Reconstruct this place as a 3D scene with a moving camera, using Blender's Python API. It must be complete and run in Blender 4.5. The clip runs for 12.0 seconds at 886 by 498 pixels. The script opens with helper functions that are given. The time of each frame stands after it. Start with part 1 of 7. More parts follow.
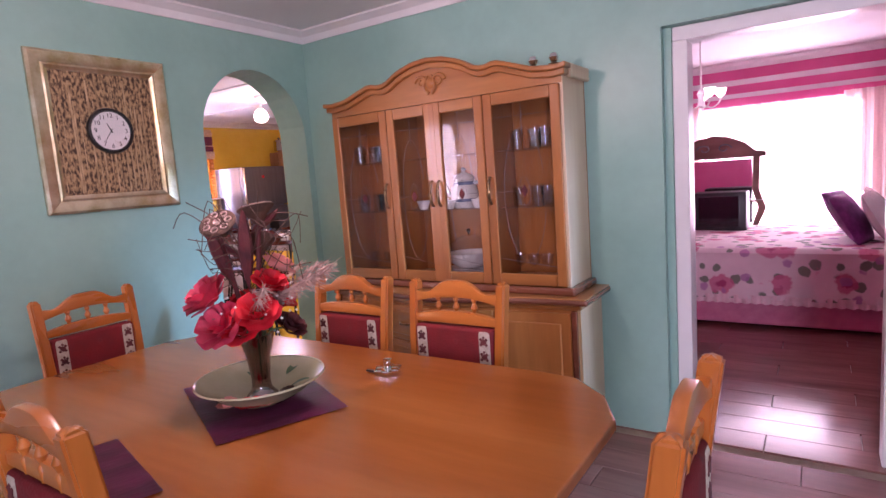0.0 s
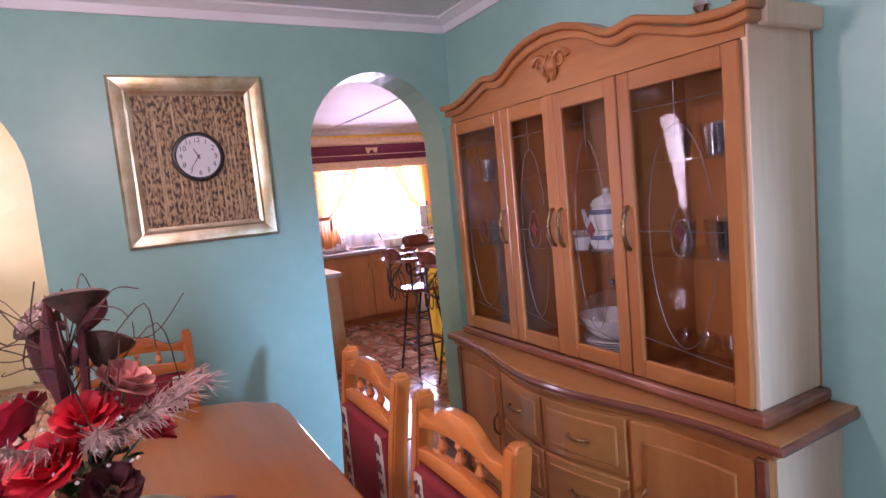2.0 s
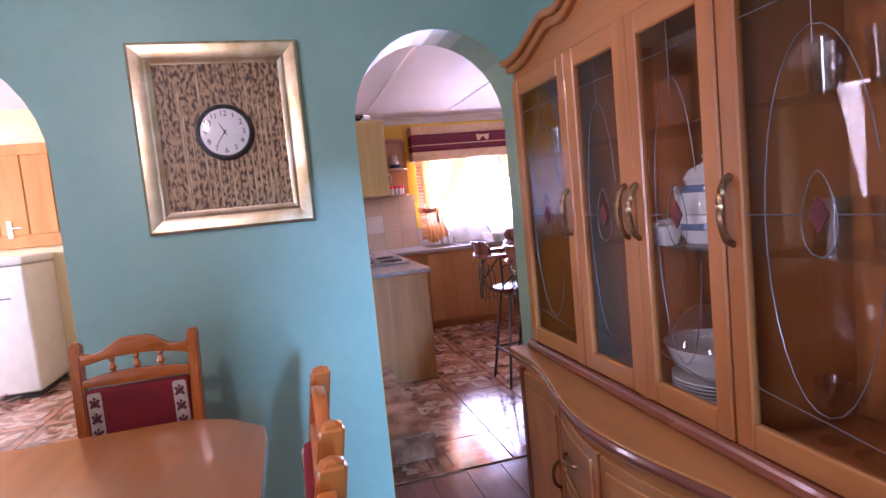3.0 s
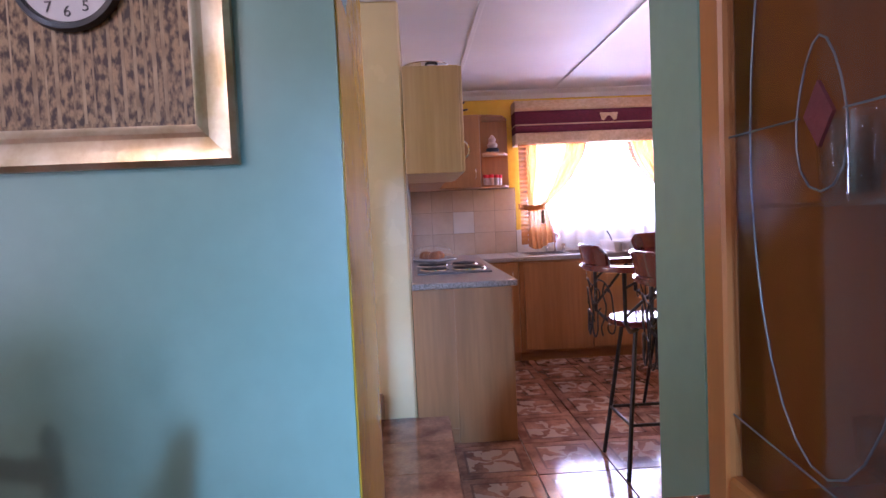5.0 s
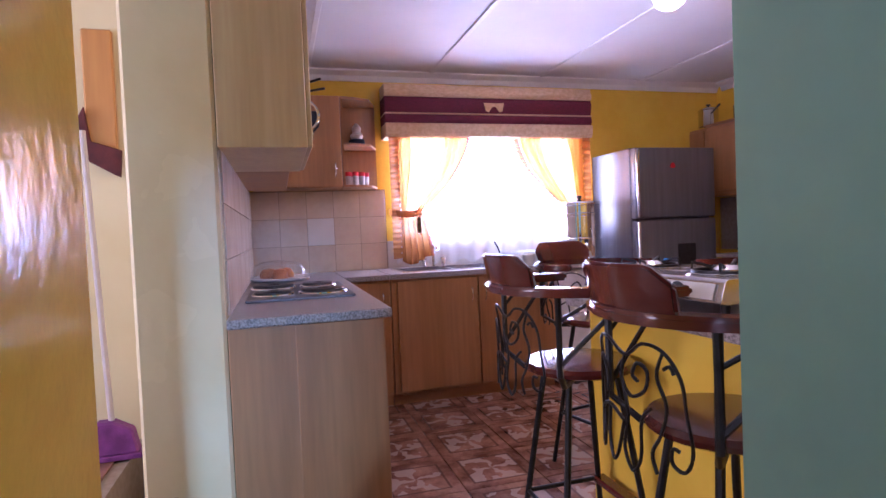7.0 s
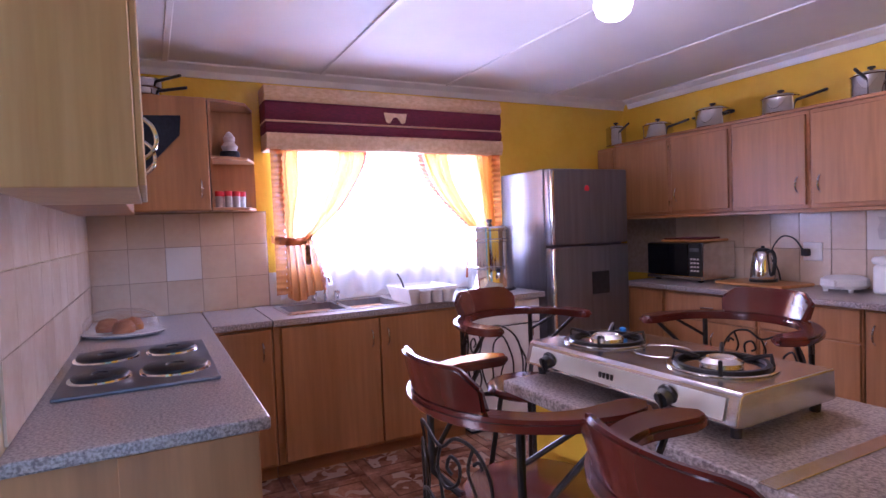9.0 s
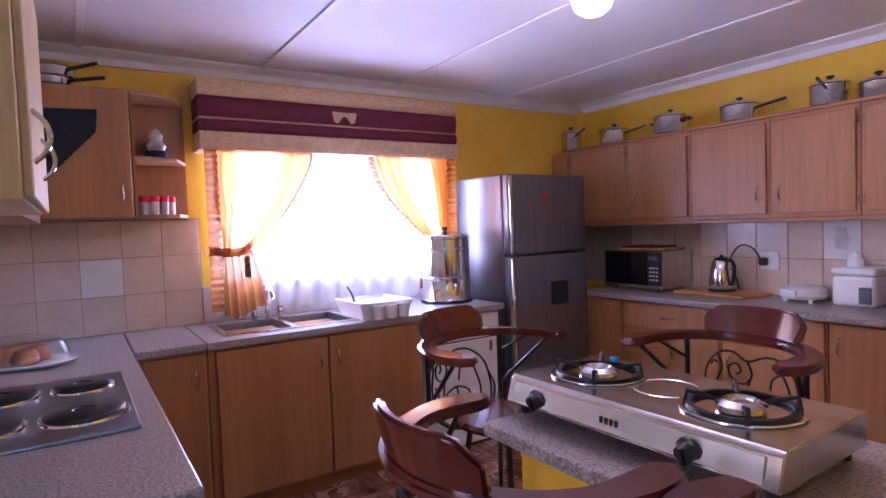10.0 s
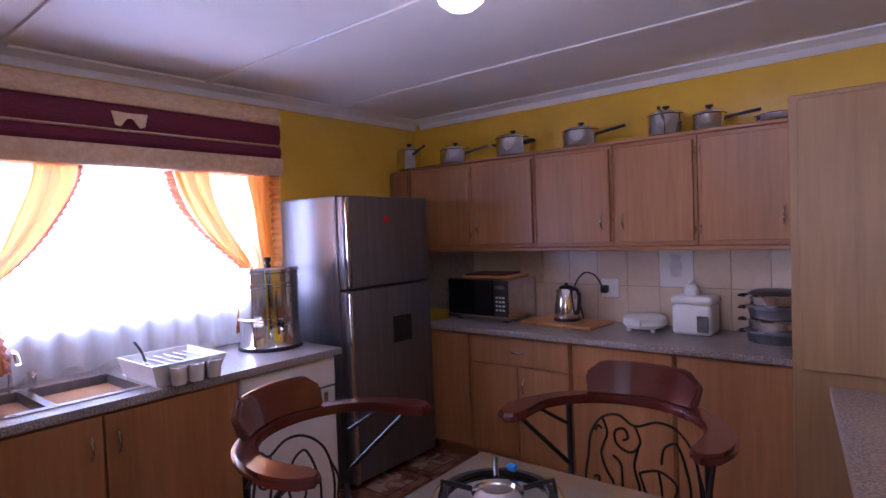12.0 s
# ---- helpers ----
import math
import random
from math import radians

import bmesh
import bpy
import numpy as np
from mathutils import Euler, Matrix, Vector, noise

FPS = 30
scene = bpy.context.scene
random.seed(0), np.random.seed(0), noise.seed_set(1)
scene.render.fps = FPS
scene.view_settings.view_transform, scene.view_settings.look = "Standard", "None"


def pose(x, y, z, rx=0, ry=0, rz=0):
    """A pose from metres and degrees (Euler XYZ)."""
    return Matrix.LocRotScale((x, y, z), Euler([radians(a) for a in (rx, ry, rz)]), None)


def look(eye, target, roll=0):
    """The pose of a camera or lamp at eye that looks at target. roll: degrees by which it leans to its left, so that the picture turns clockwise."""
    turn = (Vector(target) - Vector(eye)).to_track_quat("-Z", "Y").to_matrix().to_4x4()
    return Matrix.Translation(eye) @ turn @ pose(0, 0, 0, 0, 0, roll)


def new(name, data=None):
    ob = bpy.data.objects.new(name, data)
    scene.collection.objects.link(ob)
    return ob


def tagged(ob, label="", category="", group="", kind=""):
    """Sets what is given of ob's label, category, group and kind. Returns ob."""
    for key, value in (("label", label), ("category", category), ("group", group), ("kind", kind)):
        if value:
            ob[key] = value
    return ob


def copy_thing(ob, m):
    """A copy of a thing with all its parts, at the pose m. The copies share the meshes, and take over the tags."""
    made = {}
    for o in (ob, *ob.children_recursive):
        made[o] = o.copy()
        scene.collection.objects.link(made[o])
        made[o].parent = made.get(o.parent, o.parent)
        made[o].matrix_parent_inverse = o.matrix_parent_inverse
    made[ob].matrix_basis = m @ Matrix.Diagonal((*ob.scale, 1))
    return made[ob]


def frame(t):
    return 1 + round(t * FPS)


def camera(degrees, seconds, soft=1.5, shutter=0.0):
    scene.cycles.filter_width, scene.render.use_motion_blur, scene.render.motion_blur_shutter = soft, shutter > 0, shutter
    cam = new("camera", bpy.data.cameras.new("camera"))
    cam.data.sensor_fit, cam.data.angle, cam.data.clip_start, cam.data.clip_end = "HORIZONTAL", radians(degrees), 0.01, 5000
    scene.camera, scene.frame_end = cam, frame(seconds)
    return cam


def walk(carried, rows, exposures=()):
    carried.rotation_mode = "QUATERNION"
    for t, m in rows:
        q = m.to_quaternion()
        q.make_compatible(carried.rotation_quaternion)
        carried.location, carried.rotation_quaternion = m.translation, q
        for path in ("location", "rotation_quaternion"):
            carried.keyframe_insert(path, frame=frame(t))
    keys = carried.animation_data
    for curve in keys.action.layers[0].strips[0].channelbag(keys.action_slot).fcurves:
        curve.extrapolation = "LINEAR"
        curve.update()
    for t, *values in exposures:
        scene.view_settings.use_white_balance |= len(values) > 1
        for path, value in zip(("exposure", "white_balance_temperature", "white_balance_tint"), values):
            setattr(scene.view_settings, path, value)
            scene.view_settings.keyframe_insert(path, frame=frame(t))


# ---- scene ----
cam = camera(75.8, 12.0)
PATH = [
    (0, (0.412, -0.324, 1.434), (-0.688, 1.327, 1.181), -4.2),
    (0.5, (0.425, 0.018, 1.491), (-0.763, 1.606, 1.235), -4.5),
    (1, (0.424, 0.324, 1.493), (-0.931, 1.777, 1.267), -4.5),
    (1.5, (0.396, 0.604, 1.525), (-1.181, 1.814, 1.308), -5.1),
    (2, (0.301, 0.899, 1.516), (-1.443, 1.859, 1.316), -5.4),
    (2.5, (0.163, 1.191, 1.45), (-1.681, 1.94, 1.262), -5.8),
    (3, (-0.06, 1.468, 1.415), (-1.99, 1.969, 1.247), -5.5),
    (3.5, (-0.363, 1.644, 1.439), (-2.333, 1.942, 1.274), -5.5),
    (3.7, (-0.468, 1.689, 1.446), (-2.445, 1.94, 1.273), -5.4),
    (5.3, (-1.555, 1.988, 1.206), (-3.551, 2.081, 1.113), -2.3),
    (5.5, (-1.664, 2.013, 1.196), (-3.658, 2.141, 1.105), -2.2),
    (6, (-1.954, 2.035, 1.192), (-3.935, 2.293, 1.099), -2.1),
    (6.5, (-2.201, 2.049, 1.184), (-4.153, 2.477, 1.104), -2.2),
    (7, (-2.368, 2.100, 1.178), (-4.289, 2.654, 1.114), -2.4),
    (8.8, (-2.866, 2.217, 1.375), (-4.667, 3.083, 1.288), -2.1),
    (9, (-2.933, 2.240, 1.379), (-4.711, 3.151, 1.298), -2.2),
    (9.5, (-3.048, 2.249, 1.408), (-4.770, 3.263, 1.325), -2.1),
    (10, (-3.194, 2.292, 1.426), (-4.870, 3.380, 1.343), -2.1),
    (10.5, (-3.320, 2.373, 1.476), (-4.946, 3.534, 1.378), -2.0),
    (11, (-3.443, 2.464, 1.491), (-4.991, 3.728, 1.398), -2.1),
    (11.5, (-3.539, 2.546, 1.497), (-4.967, 3.944, 1.422), -2.0),
    (12, (-3.631, 2.573, 1.532), (-4.903, 4.116, 1.466), -2.2),
]
walk(cam, [(t, look(eye, target, roll)) for t, eye, target, roll in PATH], [(0, 0.75, 6350, 60), (2, 0.75, 6100, 55), (3.5, 0.62, 5700, 50), (5.5, 0.38, 5700, 48), (7.0, 0.42, 5250, 45), (9.0, 0.32, 5250, 46), (10.5, 0.08, 5150, 44), (12, -0.42, 5150, 40)])

# ---- world and light ----
world = bpy.data.worlds.new("world")
scene.world = world
world.use_nodes = True
sky = world.node_tree.nodes.new("ShaderNodeTexSky")
sky.sky_type, sky.sun_disc, sky.sun_elevation, sky.sun_rotation = "NISHITA", False, radians(50), radians(200)
world.node_tree.links.new(sky.outputs[0], world.node_tree.nodes["Background"].inputs[0])
world.node_tree.nodes["Background"].inputs[1].default_value = 0.12


def lamp(name, kind, at, aim, power, colour, size=0.1, size_y=None):
    data = bpy.data.lights.new(name, kind)
    data.energy, data.color = power, colour
    if kind == "AREA":
        data.shape, data.size, data.size_y = "RECTANGLE", size, size_y or size
    elif kind == "POINT":
        data.shadow_soft_size = size
    ob = new(name, data)
    ob.matrix_world = look(at, aim)
    return ob


sun = new("sun", bpy.data.lights.new("sun", "SUN"))
sun.data.energy, sun.data.angle, sun.data.color = 3.0, radians(0.5), (1, 0.95, 0.88)
sun.matrix_world = look((0, 0, 10), (3, 8, 0))
lamp("kitchen_window_daylight", "AREA", (-6.86, 3.78, 1.56), (-4.5, 3.78, 1.75), 80, (0.64, 0.79, 1.0), 1.5, 0.84)
lamp("bedroom_window_daylight", "AREA", (0.0, 6.98, 1.25), (0, 4, 0.9), 38, (1.0, 0.92, 0.95), 1.5, 1.3)
lamp("dining_door_daylight", "AREA", (1.65, -2.62, 1.2), (0.6, 0.2, 1.5), 54, (0.86, 0.94, 1.0), 0.8, 1.6)
lamp("open_sky_daylight", "AREA", (6.6, 1.9, 2.55), (-2.64, 1.85, 0.6), 480, (0.40, 0.78, 1.0), 0.5, 0.5)
# added lamp that brightens the passage, which has no window
lamp("passage_window_daylight", "AREA", (-4.0, -2.3, 1.6), (-4.0, 0, 1.0), 75, (1.0, 0.96, 0.93), 1.2, 1.2)
lamp("kitchen_bulb", "POINT", (-4.6, 3.92, 2.2), (-4.6, 3.92, 0), 15, (1.0, 0.88, 0.80), 0.08)
lamp("dining_bulb", "POINT", (-0.95, 0.8, 2.02), (-1, 0.8, 0), 15, (1.0, 0.84, 0.66), 0.05)


# ---- materials ----
def mat(name, c1, c2=None, scale=6.0, rough=0.5, bump=0.0, metal=0.0, coat=0.0, stretch=(1, 1, 1), detail=4, fine=0.0, trans=0.0, contrast=(0.35, 0.65)):
    m = bpy.data.materials.new(name)
    m.use_nodes = True
    nt = m.node_tree
    b = nt.nodes["Principled BSDF"]
    b.inputs["Roughness"].default_value, b.inputs["Metallic"].default_value = rough, metal
    b.inputs["Coat Weight"].default_value, b.inputs["Coat Roughness"].default_value = coat, 0.08
    b.inputs["Transmission Weight"].default_value = trans
    b.inputs["Base Color"].default_value = (*c1, 1)
    if c2 is None:
        return m
    tc, mp = nt.nodes.new("ShaderNodeTexCoord"), nt.nodes.new("ShaderNodeMapping")
    nt.links.new(tc.outputs["Object"], mp.inputs[0])
    mp.inputs["Scale"].default_value = stretch
    info = nt.nodes.new("ShaderNodeObjectInfo")
    sh = nt.nodes.new("ShaderNodeVectorMath")
    sh.operation = "MULTIPLY_ADD"
    nt.links.new(info.outputs["Random"], sh.inputs[0])
    sh.inputs[1].default_value = (9, 7, 5)
    nt.links.new(mp.outputs[0], sh.inputs[2])
    n1 = nt.nodes.new("ShaderNodeTexNoise")
    n1.inputs["Scale"].default_value, n1.inputs["Detail"].default_value = scale, detail
    nt.links.new(sh.outputs[0], n1.inputs["Vector"])
    ramp = nt.nodes.new("ShaderNodeValToRGB")
    ramp.color_ramp.elements[0].position, ramp.color_ramp.elements[1].position = contrast
    ramp.color_ramp.elements[0].color, ramp.color_ramp.elements[1].color = (*c1, 1), (*c2, 1)
    nt.links.new(n1.outputs[0], ramp.inputs[0])
    n2 = nt.nodes.new("ShaderNodeTexNoise")
    n2.inputs["Scale"].default_value, n2.inputs["Detail"].default_value = scale * 9, 3
    nt.links.new(sh.outputs[0], n2.inputs["Vector"])
    col = ramp.outputs[0]
    if fine:
        mx = nt.nodes.new("ShaderNodeMix")
        mx.data_type, mx.blend_type = "RGBA", "OVERLAY"
        mx.inputs[0].default_value = fine
        nt.links.new(col, mx.inputs[6])
        nt.links.new(n2.outputs[0], mx.inputs[7])
        col = mx.outputs[2]
    nt.links.new(col, b.inputs["Base Color"])
    rr = nt.nodes.new("ShaderNodeMapRange")
    rr.inputs[3].default_value, rr.inputs[4].default_value = max(0.02, rough * 0.8), min(1, rough * 1.25)
    nt.links.new(n1.outputs[0], rr.inputs[0])
    nt.links.new(rr.outputs[0], b.inputs["Roughness"])
    if bump:
        bp = nt.nodes.new("ShaderNodeBump")
        bp.inputs["Strength"].default_value, bp.inputs["Distance"].default_value = bump, 0.004
        nt.links.new(n2.outputs[0], bp.inputs["Height"])
        nt.links.new(bp.outputs[0], b.inputs["Normal"])
    return m


def glow(name, colour, strength):
    m = bpy.data.materials.new(name)
    m.use_nodes = True
    b = m.node_tree.nodes["Principled BSDF"]
    b.inputs["Base Color"].default_value = (*colour, 1)
    b.inputs["Emission Color"].default_value, b.inputs["Emission Strength"].default_value = (*colour, 1), strength
    return m


def glass(name, colour=(1, 1, 1), clear=0.9, rough=0.02):
    """Thin glass: clear with a glossy face."""
    m = bpy.data.materials.new(name)
    m.use_nodes = True
    nt = m.node_tree
    nt.nodes.remove(nt.nodes["Principled BSDF"])
    t, g, mx = nt.nodes.new("ShaderNodeBsdfTransparent"), nt.nodes.new("ShaderNodeBsdfGlossy"), nt.nodes.new("ShaderNodeMixShader")
    t.inputs[0].default_value, g.inputs["Roughness"].default_value = (*colour, 1), rough
    fr = nt.nodes.new("ShaderNodeLayerWeight")
    fr.inputs[0].default_value = 0.5
    pw = nt.nodes.new("ShaderNodeMath")
    pw.operation, pw.inputs[1].default_value = "POWER", 4
    nt.links.new(fr.outputs["Facing"], pw.inputs[0])
    ad = nt.nodes.new("ShaderNodeMath")
    ad.operation, ad.inputs[1].default_value, ad.inputs[2].default_value, ad.use_clamp = "MULTIPLY_ADD", 0.6, 1 - clear, True
    nt.links.new(pw.outputs[0], ad.inputs[0])
    nt.links.new(ad.outputs[0], mx.inputs[0])
    nt.links.new(t.outputs[0], mx.inputs[1])
    nt.links.new(g.outputs[0], mx.inputs[2])
    nt.links.new(mx.outputs[0], nt.nodes["Material Output"].inputs[0])
    return m


def sheer(name, colour, through_share):
    """Thin cloth that lets light through."""
    m = bpy.data.materials.new(name)
    m.use_nodes = True
    nt = m.node_tree
    nt.nodes.remove(nt.nodes["Principled BSDF"])
    t, d, l = nt.nodes.new("ShaderNodeBsdfTransparent"), nt.nodes.new("ShaderNodeBsdfDiffuse"), nt.nodes.new("ShaderNodeBsdfTranslucent")
    a, b = nt.nodes.new("ShaderNodeMixShader"), nt.nodes.new("ShaderNodeMixShader")
    nz, tc = nt.nodes.new("ShaderNodeTexNoise"), nt.nodes.new("ShaderNodeTexCoord")
    nz.inputs["Scale"].default_value = 240
    nt.links.new(tc.outputs["Object"], nz.inputs["Vector"])
    mr = nt.nodes.new("ShaderNodeMapRange")
    mr.inputs[3].default_value, mr.inputs[4].default_value = through_share - 0.12, through_share + 0.12
    nt.links.new(nz.outputs[0], mr.inputs[0])
    for q in (d, l):
        q.inputs[0].default_value = (*colour, 1)
    t.inputs[0].default_value = (0.5 + colour[0] * 0.5, 0.5 + colour[1] * 0.5, 0.5 + colour[2] * 0.5, 1)
    nt.links.new(d.outputs[0], a.inputs[1])
    nt.links.new(l.outputs[0], a.inputs[2])
    a.inputs[0].default_value = 0.6
    nt.links.new(mr.outputs[0], b.inputs[0])
    nt.links.new(a.outputs[0], b.inputs[1])
    nt.links.new(t.outputs[0], b.inputs[2])
    nt.links.new(b.outputs[0], nt.nodes["Material Output"].inputs[0])
    return m


TEAL = mat("teal_paint", (0.25, 0.48, 0.405), (0.29, 0.53, 0.45), 2.2, 0.34, 0.15, fine=0.06)
YELLOW = mat("yellow_paint", (0.75, 0.455, 0.03), (0.83, 0.535, 0.055), 2.0, 0.16, 0.6, fine=0.08)
CREAM = mat("cream_paint", (0.82, 0.67, 0.38), (0.88, 0.75, 0.47), 2.0, 0.25, 0.25, fine=0.05)
PINK = mat("pink_paint", (0.75, 0.10, 0.28), (0.80, 0.14, 0.33), 2, 0.5, 0.1)
WHITEWALL = mat("white_wall_paint", (0.80, 0.77, 0.76), (0.86, 0.83, 0.82), 2, 0.6, 0.1)
CEIL = mat("ceiling_paint", (0.76, 0.75, 0.76), (0.84, 0.83, 0.84), 1.2, 0.55, 0.15, fine=0.05)
GLOSSWHITE = mat("white_gloss_paint", (0.78, 0.76, 0.76), (0.85, 0.83, 0.83), 3, 0.3, 0.1)
OAK = mat("varnished_orange_wood", (0.41, 0.11, 0.014), (0.56, 0.175, 0.03), 5, 0.28, 0.06, coat=0.35, stretch=(1, 1, 0.12), fine=0.15)
OAKH = mat("varnished_orange_wood_along", (0.41, 0.11, 0.014), (0.56, 0.175, 0.03), 5, 0.28, 0.06, coat=0.35, stretch=(0.12, 1, 1), fine=0.15)
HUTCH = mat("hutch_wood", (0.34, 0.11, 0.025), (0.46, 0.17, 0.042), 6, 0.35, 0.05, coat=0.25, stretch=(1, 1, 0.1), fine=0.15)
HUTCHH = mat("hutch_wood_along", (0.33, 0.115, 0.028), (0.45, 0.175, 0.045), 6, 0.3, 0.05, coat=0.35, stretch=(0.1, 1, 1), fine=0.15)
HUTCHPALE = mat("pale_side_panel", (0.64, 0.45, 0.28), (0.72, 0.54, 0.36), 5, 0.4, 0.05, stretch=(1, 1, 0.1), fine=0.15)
MAHOG = mat("dark_red_wood_edge", (0.16, 0.045, 0.025), (0.26, 0.08, 0.04), 7, 0.25, 0.05, coat=0.4, stretch=(0.15, 1, 1))
BEECH = mat("beech_laminate", (0.33, 0.142, 0.047), (0.43, 0.20, 0.073), 5, 0.4, 0.05, stretch=(1, 1, 0.07), fine=0.25)
BEECHD = mat("beech_frame_brown", (0.34, 0.14, 0.05), (0.44, 0.20, 0.08), 6, 0.4, 0.05, stretch=(0.1, 0.1, 1), fine=0.2)
PALEBEECH = mat("pale_yellow_beech", (0.60, 0.42, 0.20), (0.70, 0.52, 0.28), 5, 0.4, 0.05, stretch=(1, 1, 0.06), fine=0.25)
YELLOWBEECH = mat("yellowed_beech_laminate", (0.30, 0.17, 0.065), (0.38, 0.23, 0.10), 5, 0.4, 0.05, stretch=(1, 1, 0.06), fine=0.25)
GRANITE = mat("speckled_grey_worktop", (0.17, 0.14, 0.135), (0.46, 0.40, 0.375), 130, 0.3, 0.05, detail=6, fine=0.6, contrast=(0.36, 0.62))
STOOLWOOD = mat("red_brown_stool_wood", (0.075, 0.013, 0.010), (0.125, 0.024, 0.017), 5, 0.18, 0.04, coat=0.6, stretch=(0.3, 1, 1), fine=0.1)
IRON = mat("wrought_iron", (0.018, 0.016, 0.016), (0.03, 0.027, 0.026), 30, 0.38, 0.2, metal=0.5)
STEEL = mat("brushed_steel", (0.60, 0.58, 0.56), (0.70, 0.68, 0.66), 20, 0.2, 0.03, metal=1.0, stretch=(0.1, 1, 1))
CHROME = mat("polished_chrome", (0.78, 0.77, 0.76), (0.85, 0.84, 0.83), 9, 0.08, 0, metal=1.0)
FRIDGE = mat("grey_fridge_steel", (0.19, 0.185, 0.205), (0.23, 0.225, 0.245), 30, 0.4, 0.03, metal=0.75, stretch=(1, 1, 0.05))
POTSTEEL = mat("dull_pot_steel", (0.60, 0.58, 0.55), (0.70, 0.68, 0.65), 9, 0.07, 0, metal=1.0)
TABLETOP = mat("glossy_table_wood", (0.31, 0.088, 0.014), (0.42, 0.145, 0.03), 3.5, 0.2, 0.03, coat=0.3, stretch=(0.12, 1, 1), fine=0.12)
BLACK = mat("black_plastic", (0.012, 0.012, 0.013), (0.022, 0.021, 0.022), 30, 0.32, 0.1)
BLACKGLASS = mat("black_glass", (0.008, 0.008, 0.01), None, rough=0.06)
WHITEPL = mat("white_plastic", (0.78, 0.76, 0.73), (0.84, 0.82, 0.79), 12, 0.35, 0.03)
PORC = mat("white_porcelain", (0.80, 0.79, 0.76), (0.86, 0.85, 0.82), 8, 0.12, 0)
GOLD = mat("gold_silver_frame", (0.56, 0.42, 0.22), (0.80, 0.70, 0.50), 9, 0.30, 0.15, metal=0.85, fine=0.2)
BRONZE = mat("aged_bronze", (0.15, 0.075, 0.035), (0.35, 0.2, 0.09), 40, 0.3, 0.1, metal=0.9)
RED = mat("red_petals", (0.62, 0.012, 0.02), (0.78, 0.03, 0.04), 14, 0.6, 0.2)
ROSE = mat("rose_pink_petals", (0.58, 0.025, 0.07), (0.74, 0.09, 0.14), 14, 0.6, 0.2)
PEACH = mat("peach_petals", (0.80, 0.28, 0.24), (0.86, 0.42, 0.36), 14, 0.6, 0.2)
WINE = mat("dried_wine_red", (0.07, 0.012, 0.015), (0.16, 0.03, 0.03), 18, 0.7, 0.4)
DRYBROWN = mat("dried_brown_pod", (0.06, 0.03, 0.018), (0.14, 0.07, 0.045), 25, 0.7, 0.5)
FEATHER = mat("dusty_feather_grass", (0.40, 0.25, 0.22), (0.55, 0.40, 0.35), 30, 0.8, 0.3)
LEAF = mat("dark_green_leaf", (0.03, 0.09, 0.03), (0.06, 0.15, 0.05), 20, 0.45, 0.2)
BOWLM = mat("olive_ceramic", (0.42, 0.38, 0.22), (0.52, 0.47, 0.30), 7, 0.18, 0.05)
PURPLE = mat("purple_satin_cloth", (0.10, 0.012, 0.045), (0.26, 0.04, 0.13), 9, 0.4, 0.3, stretch=(1, 0.3, 1))
VIOLET = mat("violet_velvet", (0.16, 0.025, 0.16), (0.28, 0.06, 0.27), 16, 0.5, 0.6)
SMOKE = glass("smoky_glass_vase", (0.62, 0.45, 0.42), 0.75, 0.08)
GLASS = glass("clear_glass")
CABGLASS = glass("cabinet_glass", (0.90, 0.90, 0.91), 0.985)
LEAD = mat("lead_came", (0.11, 0.11, 0.115), (0.18, 0.18, 0.185), 30, 0.4, 0.1, metal=0.4)
BURG = mat("burgundy_blind_cloth", (0.12, 0.012, 0.03), (0.18, 0.02, 0.045), 30, 0.75, 0.3, stretch=(1, 1, 6))
STRAW = mat("straw_gold_cloth", (0.62, 0.40, 0.22), (0.74, 0.52, 0.32), 30, 0.6, 0.35, stretch=(4, 1, 1))
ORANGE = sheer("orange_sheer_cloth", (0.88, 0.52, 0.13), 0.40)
# deeper orange: the shade between the folds is put into the colour
ORANGEM = sheer("shaded_orange_cloth", (0.80, 0.40, 0.09), 0.26)
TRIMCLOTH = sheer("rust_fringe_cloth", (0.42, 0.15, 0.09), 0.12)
# shade of the gathered tail as colour; also the darker frill and tie-back
ORANGED = sheer("dark_and_shaded_orange_cloth", (0.48, 0.19, 0.05), 0.08)
NET = sheer("white_net_cloth", (0.92, 0.92, 0.93), 0.25)
PINKCURT = sheer("pink_curtain_cloth", (0.90, 0.72, 0.70), 0.1)
OUTSIDE = glow("bright_daylight", (1.0, 0.98, 0.97), 3.0)
BULB = glow("lit_bulb", (1.0, 0.90, 0.78), 8)
TILEW = mat("beige_wall_tile", (0.60, 0.46, 0.33), (0.70, 0.56, 0.42), 3, 0.22, 0.06, fine=0.1)
TILEPALE = mat("pale_wall_tile", (0.70, 0.66, 0.60), (0.76, 0.72, 0.67), 3, 0.22, 0.05)
GROUT = mat("brown_grout", (0.30, 0.22, 0.16), (0.38, 0.29, 0.22), 30, 0.85, 0.3)
PINEW = mat("orange_pine", (0.50, 0.20, 0.05), (0.66, 0.31, 0.09), 4, 0.35, 0.08, stretch=(1, 1, 0.1), fine=0.2)
LAMIN = mat("red_brown_laminate", (0.17, 0.07, 0.055), (0.29, 0.135, 0.105), 5, 0.16, 0.05, stretch=(0.12, 1, 1), fine=0.25)


